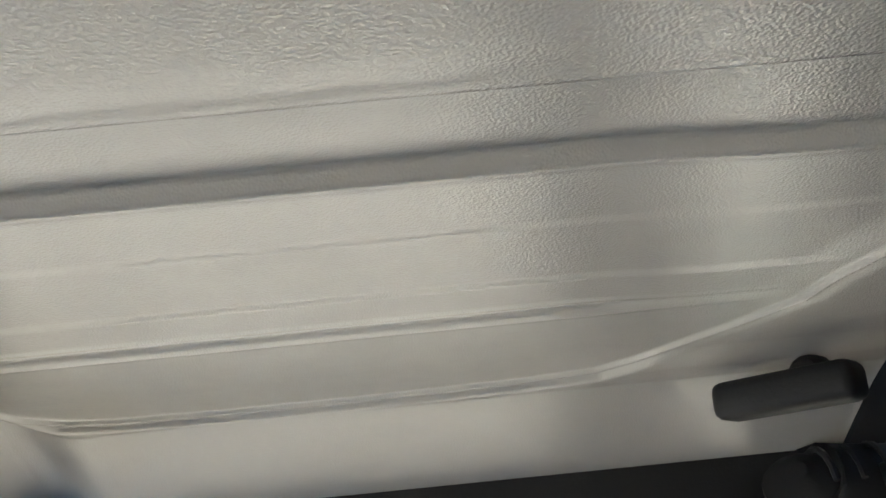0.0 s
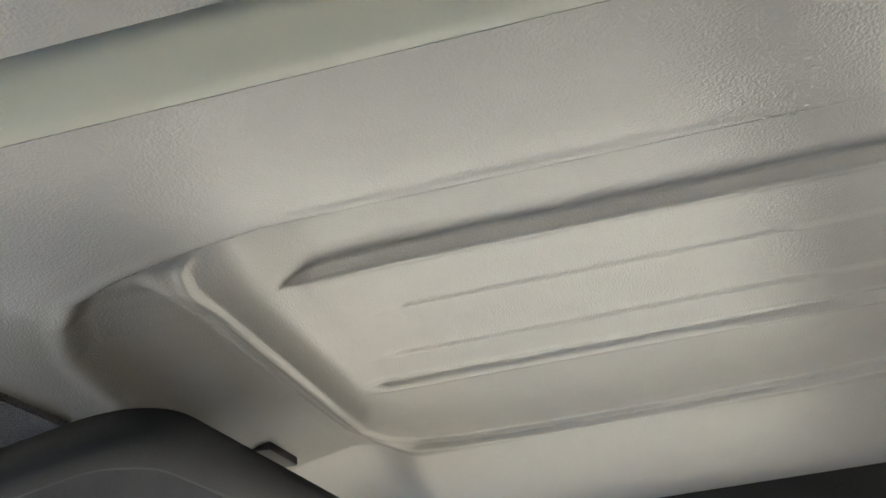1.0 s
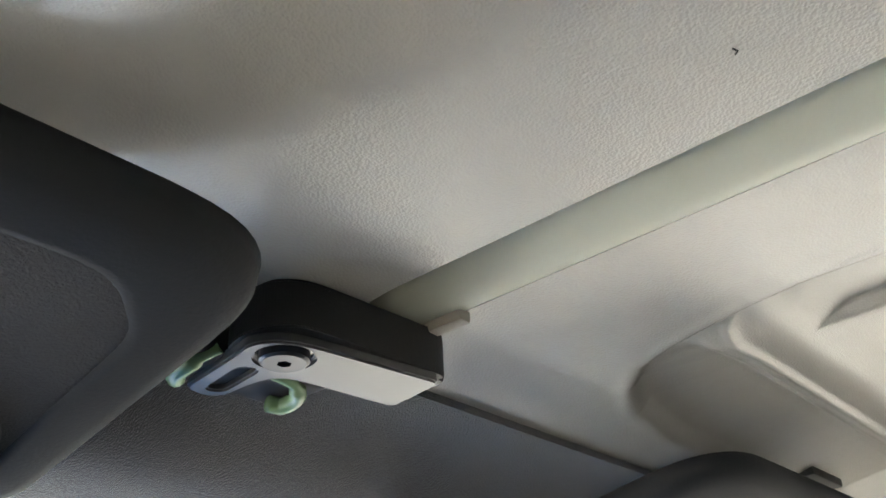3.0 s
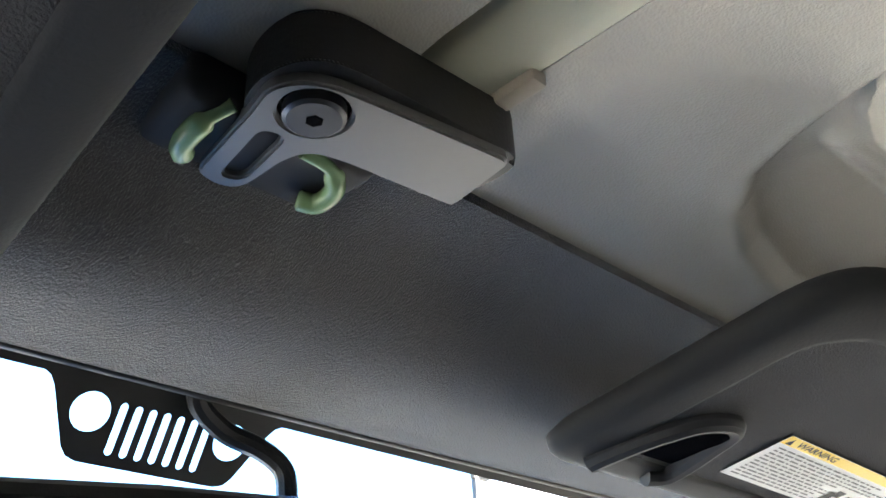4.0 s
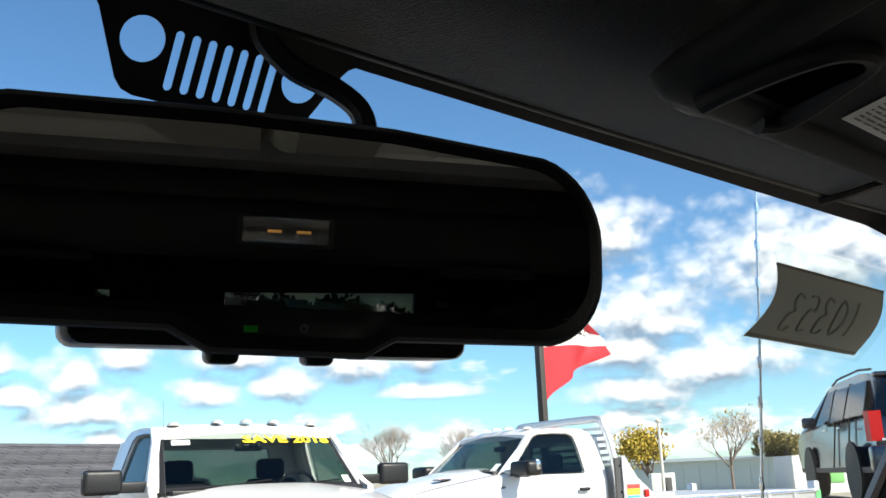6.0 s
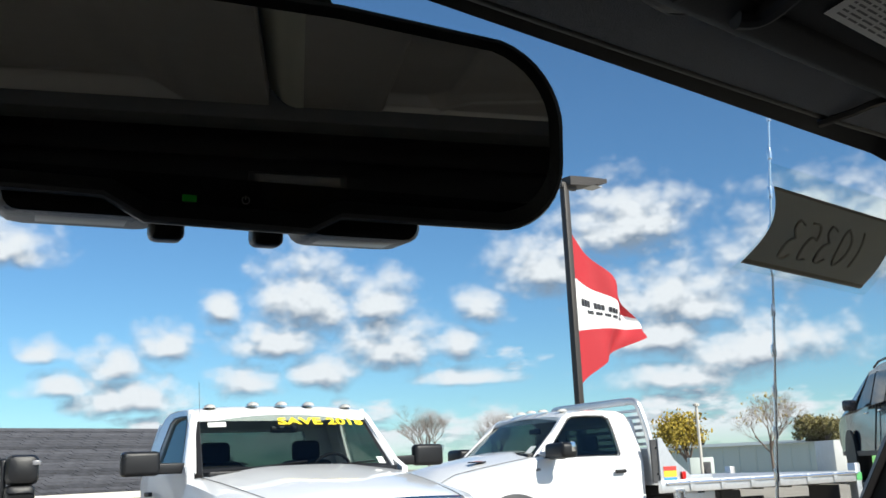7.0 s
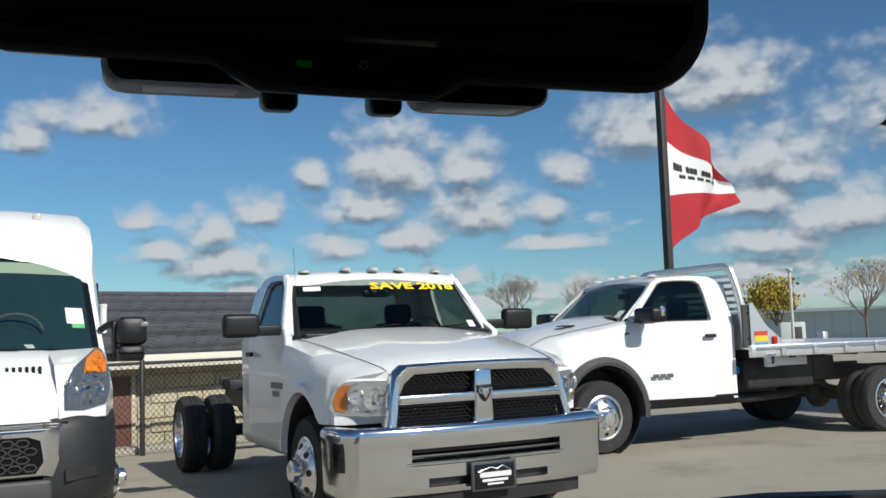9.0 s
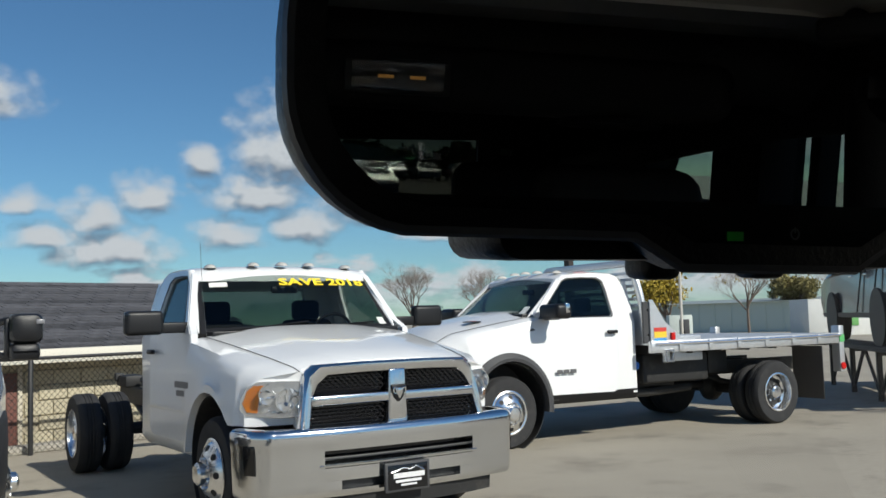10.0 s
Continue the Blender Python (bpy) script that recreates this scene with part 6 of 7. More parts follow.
def van_ring(y, hw, z0, z1, top, crown=0.05):
    """Cross section: sides, shoulder and crowned roof."""
    return [(-hw, y, z0), (-hw * 1.0, y, z0 + (z1 - z0) * 0.5), (-hw * 0.985, y, z1), (-hw * 0.93, y, top - 0.12), (-hw * 0.84, y, top - 0.03), (-hw * 0.4, y, top), (hw * 0.4, y, top), (hw * 0.84, y, top - 0.03), (hw * 0.93, y, top - 0.12), (hw * 0.985, y, z1), (hw, y, z0 + (z1 - z0) * 0.5), (hw, y, z0)]


part("body", loft([van_ring(y, hw, 0.45, zs, tp) for y, hw, zs, tp in ((1.02, 0.98, 1.55, 2.10), (1.12, 1.0, 1.6, 2.29), (1.40, 1.01, 1.7, 2.48), (1.9, 1.02, 1.75, 2.56), (2.6, 1.02, 1.75, 2.59), (5.6, 1.02, 1.75, 2.59))]), M_WHITE, van, shade=40)
part("hood", loft([[(-hw, y, 0.86), (-hw, y + 0.03, z - 0.05), (-hw * 0.6, y, z), (0, y - 0.02, z + 0.015), (hw * 0.6, y, z), (hw, y + 0.03, z - 0.05), (hw, y, 0.86)] for y, z, hw in ((0.06, 0.93, 0.60), (0.10, 1.08, 0.66), (0.28, 1.24, 0.76), (0.50, 1.34, 0.88), (0.62, 1.36, 0.90))]), M_WHITE, van)
for s in (-1, 1):
    part("front_fender", loft([[(s * x, y + dy, z) for x, dy, z in ((0.60, 0.0, 0.885), (0.92, 0.12, 0.885), (1.01, 0.45, 0.885), (1.015, 1.05, 0.885), (0.6, 1.05, 0.885))] if k == 0 else [(s * x * f, y + dy + o, z + dz * dy * (0.55 if zz > 1.2 else 1.0)) for x, dy in ((0.60, 0.0), (0.92, 0.12), (1.01, 0.45), (1.015, 1.05), (0.6, 1.05)) for z, dz, f, o in ((zz, 0.28, ff, oo),)] for k, (zz, ff, oo, y) in enumerate(((0.885, 1.0, 0.0, 0.08), (0.94, 1.0, 0.0, 0.08), (1.25, 0.965, 0.12, 0.08), (1.315, 0.94, 0.30, 0.08)))]), M_WHITE, van, shade=45)
    curve = [(0.50 + 0.53 * math.sin(radians(a)) ** 0.75 if a else 0.50, 0.58 * (1 - math.cos(radians(a)))) for a in range(0, 91, 9)]
    part("bumper_corner", loft([[(s * x * f, 0.045 + dy + off, z + 0.05 * dy) for x, dy in (*curve, (1.0, 0.80), (0.50, 0.45))] for z, off, f in ((0.28, 0.07, 0.97), (0.34, 0.02, 0.99), (0.45, 0.0, 1.0), (0.66, -0.015, 1.003), (0.82, 0.0, 1.0), (0.88, 0.02, 0.995), (0.905, 0.05, 0.985))]), mat("bumper_plastic_dark", (0.020, 0.021, 0.024), 0.55, vary=0.12, bump=0.1, bump_scale=300), van, "unpainted dark plastic bumper corner", shade=50)
    part("fog_vent", loft([[(s * 0.64, 0.036 + o, 0.47), (s * 0.86, 0.146 + o, 0.485), (s * 0.84, 0.134 + o, 0.555), (s * 0.64, 0.036 + o, 0.55)] for o in (-0.016, 0.06)]), M_FRAME, van, smooth=False)
    lamp = [(0.64, 0.955), (0.78, 0.955), (0.92, 0.975), (0.955, 1.08), (0.945, 1.24), (0.90, 1.36), (0.86, 1.375), (0.70, 1.235), (0.648, 1.10)]

    def vl(p, dy, k=1.0):
        x, z = 0.80 + (p[0] - 0.80) * k, 1.16 + (p[1] - 1.16) * k
        return (s * x, 0.075 + dy + 0.75 * max(0.0, x - 0.62) ** 1.6 + 0.28 * max(0.0, z - 1.0), z)
    part("headlamp_bowl", loft([[vl(p, 0.0) for p in lamp], [vl(p, 0.05, 0.93) for p in lamp], [vl(p, 0.07, 0.3) for p in lamp]]), mat("lamp_grey", (0.20, 0.215, 0.235), 0.25, metal=0.6, vary=0.3, big=9), van)
    part("headlamp_eye", join(*[lathe([(0.0, 0.0), (0.02, 0.0), (0.042, 0.03), (0.038, 0.034), (0.0, 0.012)], 14, Matrix.Translation(vl((cx, cz), 0.03)) @ Matrix.Rotation(radians(90), 4, "X")) for cx, cz in ((0.74, 1.10), (0.86, 1.10))]), M_CHROME, van)
    facet = random.Random(77)
    tiles = [(0.665 + 0.045 * i, 0.985 + 0.048 * j) for i in range(6) for j in range(5) if 0.03 * j - 0.012 * i < 0.12]
    for metal, kind, spots, dy in ((M_CHROME, "reflector", tiles, 0.016), (M_AMBER, "signal_facet", [(0.80 + 0.042 * i, 1.222 + 0.045 * j) for i in range(3) for j in range(3) if i + 1 > j], -0.012)):
        part(kind, join(*[box(-0.018, 0.018, -0.004, 0.004, -0.020, 0.020, 0.003, 1, Matrix.Translation(vl((fx, fz), dy)) @ Matrix.Rotation(radians(facet.uniform(-35, 35)), 4, "Z") @ Matrix.Rotation(radians(facet.uniform(-38, 22)), 4, "X")) for fx, fz in spots]), metal, van, smooth=False)
    part("turn_signal", loft([[vl(p, -0.006) for p in ((0.77, 1.195), (0.925, 1.195), (0.935, 1.26), (0.895, 1.345), (0.86, 1.36), (0.79, 1.295))], [vl(p, 0.02) for p in ((0.77, 1.195), (0.925, 1.195), (0.935, 1.26), (0.895, 1.345), (0.86, 1.36), (0.79, 1.295))]]), M_AMBER, van, "amber turn signal")
    cov = part("headlamp_cover", loft([[vl(p, -0.01) for p in lamp], [vl(p, -0.016, 0.85) for p in lamp]]), M_LENS, van)
    cov.visible_shadow = False
    mh = part("mirror_head", loft([[(s * (1.165 + x), y, 1.485 + z) for x, z in rounded(0.225 - g, 0.215 - g, 0.05, 5)] for y, g in ((0.585, 0.09), (0.60, 0.03), (0.64, 0.0), (0.76, 0.0), (0.79, 0.02))]), M_BLACK, van, "tall black door mirror")
    part("lower_mirror", loft([[(s * (1.155 + x), y, 1.315 + z) for x, z in rounded(0.21 - g, 0.125 - g, 0.04, 5)] for y, g in ((0.60, 0.06), (0.615, 0.02), (0.65, 0.0), (0.75, 0.0), (0.775, 0.02))]), M_BLACK, mh)
    part("mirror_lamp", box(s * 1.25 - 0.03, s * 1.25 + 0.03, 0.578, 0.61, 1.515, 1.55, 0.008), mat("mirror_lamp_grey", (0.20, 0.20, 0.21), 0.3), mh)
    part("mirror_arm", join(tube(smooth_path([(s * 0.95, 0.80, 1.30), (s * 1.03, 0.74, 1.285), (s * 1.15, 0.70, 1.29)]), 0.032, 8), tube(smooth_path([(s * 0.95, 0.80, 1.50), (s * 1.03, 0.74, 1.545), (s * 1.15, 0.70, 1.54)]), 0.026, 8), box(s * 1.045 - 0.02, s * 1.045 + 0.02, 0.68, 0.76, 1.28, 1.56, 0.012)), M_BLACK, van)
    wheel_parts(van, s * 0.92, 0.95, 0.35, 0.35, 0.22, s, "face", "front_wheel")
    part("side_window", box(s * 0.996 - 0.012, s * 0.996 + 0.012, 1.40, 1.95, 1.40, 1.90, 0.008), M_DARKGLASS, van)
part("bumper_middle", box(-0.56, 0.56, 0.03, 0.2, 0.30, 0.50, 0.03, 3), M_GREYPL, van)
GRILLE_EDGE = [(-0.60, 0.50), (0.60, 0.50), (0.66, 0.62), (0.64, 0.86), (-0.64, 0.86), (-0.66, 0.62)]
part("grille_frame", loft([[(x * k, y + 0.05 * x * x * (k > 0.9), 0.68 + (z - 0.68) * k) for x, z in GRILLE_EDGE] for y, k in ((0.11, 1.0), (0.065, 1.0), (0.045, 0.985), (0.006, 0.83), (-0.004, 0.76))]), M_CHROME, van, "bright chrome grille frame", shade=25)
part("grille_insert", prism([(-0.45, 0.545), (0.45, 0.545), (0.50, 0.62), (0.48, 0.76), (0.40, 0.79), (-0.40, 0.79), (-0.48, 0.76), (-0.50, 0.62)], -0.008, 0.03), M_GLOSSBLACK, van, smooth=False)
vg = bmesh.new()
for j in range(4):
    for i in range(10):
        cx, cz = -0.43 + 0.094 * i + (0.047 if j % 2 else 0), 0.585 + 0.055 * j
        if abs(cx) < 0.45:
            vg = join(vg, tube([(cx + 0.043 * math.cos(radians(a)), -0.012, cz + 0.026 * math.sin(radians(a))) for a in range(0, 361, 60)], 0.006, 4))
part("grille_mesh", vg, M_GREYPL, van, smooth=False)
part("hood_vents", join(*[box(-0.50 + 0.042 * k, -0.478 + 0.042 * k, 0.245, 0.280, 1.195, 1.252, 0.003) for k in range(6)], *[box(0.27 + 0.042 * k, 0.292 + 0.042 * k, 0.245, 0.280, 1.195, 1.252, 0.003) for k in range(6)]), M_GLOSSBLACK, van)
part("hood_line", box(-0.66, 0.66, 0.055, 0.075, 0.868, 0.878), M_FRAME, van)


def vws(u, v, lift=0.0):
    hw = 0.93 - 0.07 * v
    return (u * hw, 0.60 + 0.42 * v + 0.11 * u * u - lift, 1.36 + 0.72 * v - 0.03 * u * u)


part("cab_inside", box(-0.9, 0.9, 1.06, 1.12, 0.9, 2.0, 0.02), M_CABIN, van)
part("screen_frame", loft([[vws(u * 1.05, -0.04), vws(u * 1.05, 1.06), (vws(u * 1.05, 1.06)[0], 1.2, 2.12), (vws(u * 1.05, 0)[0], 1.1, 1.3)] for u in [-1 + 0.1 * k for k in range(21)]]), M_WHITE, van)
part("screen_mask", loft([[vws(-1.01 + 0.101 * k, -0.06, 0.010), vws(-1.01 + 0.101 * k, 1.02, 0.010)] for k in range(21)], closed=False, cap=False), M_GLOSSBLACK, van)
vp = part("windscreen", loft([[vws(-0.955 + 0.0955 * k, 0.03, 0.016), vws(-0.955 + 0.0955 * k, 0.965, 0.016)] for k in range(21)], closed=False, cap=False), mat("screen_dark_green", (0.012, 0.03, 0.03), 0.05, vary=0.2, coat=1.0), van, "dark tinted windscreen")
part("sun_strip", loft([[vws(-0.93 + 0.093 * k, 0.83, 0.020), vws(-0.93 + 0.093 * k, 0.95, 0.020)] for k in range(21)], closed=False, cap=False), mat("sun_strip_green", (0.20, 0.28, 0.20), 0.4), van)
part("wiper", tube([vws(-0.6, -0.02, 0.03), vws(0.1, 0.04, 0.03), vws(0.5, -0.02, 0.03)], 0.012, 6), M_BLACK, van)
part("window_tag", loft([[vws(0.78, 0.30, 0.022), vws(0.78, 0.47, 0.022)], [vws(0.92, 0.30, 0.022), vws(0.92, 0.47, 0.022)]], closed=False, cap=False), M_PAPER, van, "white paper tag with a green edge", smooth=False)
part("tag_edge", loft([[vws(0.82, 0.255, 0.022), vws(0.82, 0.30, 0.022)], [vws(0.92, 0.255, 0.022), vws(0.92, 0.30, 0.022)]], closed=False, cap=False), mat("tag_green", (0.10, 0.42, 0.14), 0.5), van, smooth=False)
part("dash_paper", loft([[vws(-0.1, 0.035, 0.02), vws(-0.05, 0.075, 0.02)], [vws(0.52, 0.035, 0.02), vws(0.50, 0.075, 0.02)]], closed=False, cap=False), mat("dash_paper", (0.30, 0.36, 0.33), 0.7), van, smooth=False)
part("wheel_rim_inside", tube([Vector(vws(0.38, 0.18, 0.02)) + Vector((0.19 * math.cos(radians(a)), 0, 0.15 * math.sin(radians(a)))) for a in range(10, 171, 16)], 0.008, 6), mat("wheel_hint", (0.06, 0.07, 0.07), 0.5), van)
part("roof_marker", box(0.50, 0.56, 1.30, 1.36, 2.40, 2.46, 0.01), mat("marker_clear", (0.55, 0.53, 0.48), 0.15), van)

# ---- dark estate car on a display stand ----
SH = Vector((0.779, 0.627, 0))  # the way it faces
SUV = Matrix.Translation((12.97, 5.89, 0.87)) @ Matrix.Rotation(math.atan2(-SH.x, SH.y), 4, "Z") @ Matrix.Translation((1.0, 0.0, 0.0))
suv = thing("estate_suv", "dark navy long sport utility car raised on a stand", "car", m=SUV)
prof = [(0.06, 0.45), (0.0, 0.62), (0.0, 0.95), (0.03, 1.12), (0.10, 1.70), (0.22, 1.80), (1.0, 1.865), (2.4, 1.86), (3.1, 1.80), (3.75, 1.36), (3.95, 1.22), (5.1, 1.12), (5.35, 1.0), (5.42, 0.7), (5.35, 0.45)]


def suv_w(z):
    return 1.0 - 0.035 * ((z - 0.8) / 0.4) ** 2 if z < 1.15 else 0.975 - (z - 1.15) * 0.30


bm = bmesh.new()
rows = [[bm.verts.new((u * suv_w(z) * (1 - 0.10 * sstep(0.25, 0.0, y) * abs(u)), y + (0.05 * abs(u) ** 3 if y < 0.3 else -0.16 * abs(u) ** 3 if y > 4.9 else 0), z - (0.02 * u * u if z > 1.6 else 0))) for u in (-1, -0.92, -0.6, 0, 0.6, 0.92, 1)] for y, z in prof]
for a, b in zip(rows, rows[1:] + rows[:1]):
    for k in range(6):
        bm.faces.new((a[k], a[k + 1], b[k + 1], b[k]))
for k in (0, 6):
    fc = bm.faces.new([r[k] for r in rows])
    bmesh.ops.triangulate(bm, faces=[fc])
part("body", bm, M_NAVY, suv, shade=35)
for s in (-1, 1):
    def sw(poly, name, m_, lift=0.006):
        return part(name, loft([[(s * (suv_w(z) + lift), y, z) for y, z in poly], [(s * (suv_w(z) - 0.02), y, z) for y, z in poly]]), m_, suv, smooth=False)
    sw([(0.30, 1.22), (1.45, 1.22), (1.45, 1.70), (0.42, 1.70)], "rear_quarter_glass", M_DARKGLASS)
    sw([(1.55, 1.22), (2.45, 1.20), (2.45, 1.72), (1.55, 1.70)], "rear_door_glass", M_DARKGLASS)
    sw([(2.55, 1.20), (3.55, 1.19), (3.10, 1.66), (2.9, 1.72), (2.55, 1.72)], "front_door_glass", M_DARKGLASS)
    sw([(1.50, 0.50), (1.515, 0.50), (1.515, 1.74), (1.50, 1.74)], "door_line", M_FRAME, 0.004)
    sw([(2.50, 0.50), (2.515, 0.50), (2.515, 1.74), (2.50, 1.74)], "door_line", M_FRAME, 0.004)
    sw([(0.0, 0.42), (5.2, 0.42), (5.2, 0.50), (0.0, 0.50)], "sill_trim", M_GREYPL, 0.008)
    part("door_handle", box(s * 1.0 - 0.02, s * 1.0 + 0.02, 1.62, 1.80, 1.08, 1.11, 0.008), M_CHROME, suv)
    part("door_handle", box(s * 1.0 - 0.02, s * 1.0 + 0.02, 2.60, 2.78, 1.08, 1.11, 0.008), M_CHROME, suv)
    part("tail_lamp", loft([[(s * x, y, z) for x, y in ((0.80, -0.006), (0.955, 0.028), (0.992, 0.16), (0.80, 0.12))] for z in (0.84, 0.90, 1.20, 1.25)]), M_RED, suv, "tall red tail lamp")
    part("mirror", box(s * 1.13 - 0.11, s * 1.13 + 0.11, 3.22, 3.34, 1.16, 1.34, 0.04, 3), M_NAVY, suv)
    part("roof_rail", tube([(s * 0.72, 0.5, 1.86), (s * 0.72, 1.2, 1.915), (s * 0.72, 2.6, 1.905), (s * 0.72, 3.0, 1.84)], 0.018, 8), M_GREYPL, suv)
    for y in (1.12, 4.35):
        part("arch", lathe([(0.45, -0.02), (0.45, 0.02), (0.0, 0.02), (0.0, -0.02)], 24, Matrix.Translation((s * 0.985, y, 0.42)) @ Matrix.Rotation(radians(90 * s), 4, "Y")), M_FRAME, suv)
        wheel_parts(suv, s * 0.865, y, 0.40, 0.40, 0.26, s, "dish", "wheel")
part("rear_glass", loft([[(x * 0.82, y, z) for x in (-1, -0.5, 0, 0.5, 1)] for y, z in ((0.012, 1.20), (0.075, 1.66))], closed=False, cap=False), M_DARKGLASS, suv)
part("rear_spoiler", box(-0.80, 0.80, 0.05, 0.26, 1.735, 1.79, 0.02, 3), M_NAVY, suv)
part("brake_strip", box(-0.25, 0.25, 0.035, 0.07, 1.742, 1.775, 0.006), M_RED, suv)
part("rear_bumper", box(-1.0, 1.0, -0.10, 0.14, 0.42, 0.78, 0.05, 3), M_NAVY, suv)
part("plate_recess", box(-0.30, 0.30, -0.012, 0.03, 0.93, 1.10, 0.01), M_GREYPL, suv)
part("name_bars", join(*[box(-0.95 + 0.085 * k + 0.12, -0.90 + 0.085 * k + 0.12, -0.012, 0.02, 0.845, 0.875, 0.002) for k in range(8)]), M_ALU, suv, smooth=False)
part("badge", box(-0.62, -0.48, -0.014, 0.02, 0.90, 0.95, 0.008), M_ALU, suv)

stand = thing("display_stand", "black steel display ramp under the navy car", "display stand", m=SUV @ Matrix.Translation((0, 0, -0.87)))
for x in (-0.85, 0.85):
    part("runway", box(x - 0.28, x + 0.28, -0.15, 5.45, 0.80, 0.872, 0.01), M_FRAME, stand)
    for y in (0.05, 1.8, 3.6, 5.3):
        part("leg", box(x - 0.04, x + 0.04, y - 0.04, y + 0.04, 0.0, 0.81, 0.006), M_FRAME, stand)
    for y0, y1 in ((0.05, 0.95), (1.8, 0.95), (1.8, 2.7), (3.6, 2.7), (3.6, 4.45), (5.3, 4.45)):
        part("brace", tube([(x, y0, 0.08), (x, y1, 0.80)], 0.03, 6), M_FRAME, stand)
for y in (0.05, 1.8, 3.6, 5.3):
    part("cross_beam", box(-0.85, 0.85, y - 0.035, y + 0.035, 0.70, 0.80, 0.006), M_FRAME, stand)
part("safety_strip", box(-0.92, -0.86, -0.17, -0.15, 0.15, 0.60, 0.004), mat("stripe_yellow", (0.75, 0.45, 0.03), 0.5), stand)

# ---- low building behind the fence ----
BLD = Matrix.Translation((3.5, 13.0, 0)) @ Matrix.Rotation(radians(10), 4, "Z")
bld = thing("low_building", "low beige block building with a dark shingle roof", "building", m=BLD)
M_BLOCK = mat("beige_block", (0.48, 0.43, 0.31), 0.9, vary=0.12, big=4, small=40, bump=0.5, bump_scale=60, rand=0.5)
part("wall", box(-14, 4.0, 0.06, 6.2, -0.3, 1.06), mat("block_mortar", (0.42, 0.37, 0.27), 0.95, vary=0.1), bld, smooth=False)
M_SHINGLE = mat("shingle_dark", (0.082, 0.082, 0.089), 0.95, vary=0.6, big=1.6, small=14, bump=0.6, bump_scale=40, stretch=(3.5, 1, 1), rand=0.35, spec=0.15)
part("roof_deck", prism([(-0.42, 1.21), (3.0, 2.235), (6.6, 1.2)], -14.2, 4.2, "x"), M_SHINGLE, bld, smooth=False)
part("ridge_cap", prism([(2.86, 2.22), (3.0, 2.275), (3.14, 2.22)], -14.2, 4.22, "x"), M_SHINGLE, bld, smooth=False)
part("fascia", box(-14.2, 4.2, -0.47, -0.43, 1.055, 1.235, 0.004), mat("fascia_cream", (0.72, 0.68, 0.58), 0.6, vary=0.06), bld, "cream fascia board")
part("soffit", box(-14.2, 4.2, -0.43, 0.1, 1.055, 1.07), mat("soffit_cream", (0.60, 0.56, 0.48), 0.7), bld, smooth=False)
part("door_panel", box(-0.42, 0.10, 0.02, 0.05, -0.2, 0.93, 0.006), mat("door_brown", (0.16, 0.07, 0.055), 0.6, vary=0.15), bld, "brown service door")
part("door_frame", join(box(-0.50, -0.42, 0.0, 0.06, -0.2, 1.0, 0.004), box(0.10, 0.16, 0.0, 0.06, -0.2, 1.0, 0.004)), mat("frame_cream", (0.55, 0.50, 0.40), 0.6), bld)
part("wall_window", box(-0.95, -0.62, 0.02, 0.05, 0.35, 0.93, 0.006), M_DARKGLASS, bld)
part("vent_pipe", lathe([(0.0, 0.0), (0.05, 0.0), (0.05, 0.42), (0.058, 0.42), (0.058, 0.46), (0.0, 0.46)], 12, Matrix.Translation((0.02, 0.7, 1.5))), mat("pipe_white", (0.78, 0.78, 0.76), 0.5), bld, "white plastic vent pipe")

# ---- chain-link fence ----
FEN = Matrix.Translation((3.40, 11.85, 0)) @ Matrix.Rotation(radians(9), 4, "Z")
fence = thing("chain_link_fence", "black chain-link fence on thin posts", "fence", m=FEN)
M_WIRE = mat("fence_black", (0.02, 0.02, 0.021), 0.5, vary=0.2)
for x in (-4.4, -2.2, 0.0, 2.2, 4.4):
    part("post", lathe([(0.0, 0.0), (0.032, 0.0), (0.032, 1.17), (0.02, 1.19), (0.0, 1.2)], 10, Matrix.Translation((x, 0, 0))), M_WIRE, fence)
part("top_rail", tube([(-4.5, 0, 1.14), (4.5, 0, 1.14)], 0.021, 8), M_WIRE, fence)
verts, faces = [], []
step = 0.075
for d in (-1, 1):
    for k in range(int(9.0 / step) + 16):
        x0 = -4.5 + k * step if d < 0 else -4.5 - 1.2 + k * step
        a, b = (x0, 0.03), (x0 + d * 1.05, 1.12)
        if min(a[0], b[0]) < -4.6 or max(a[0], b[0]) > 4.6:
            continue
        w = 0.0042
        i = len(verts)
        for (px, pz) in (a, b):
            verts += [(px - w, d * 0.003, pz), (px, d * 0.003 - w, pz), (px + w, d * 0.003, pz), (px, d * 0.003 + w, pz)]
        faces += [(i + j, i + (j + 1) % 4, i + 4 + (j + 1) % 4, i + 4 + j) for j in range(4)]
me = bpy.data.meshes.new("wire_mesh")
me.from_pydata(verts, [], faces)
me.materials.append(M_WIRE)
wm = piece("wire_mesh", me, fence)
tagged(wm, kind="stuff")
curb = structure("kerb", box(-9, 6, 0.15, 0.45, 0.0, 0.09, 0.02, 2, FEN), mat("kerb_concrete", (0.44, 0.41, 0.35), 0.9, vary=0.12, bump=0.3, bump_scale=40), "low concrete kerb at the foot of the fence", "kerb")

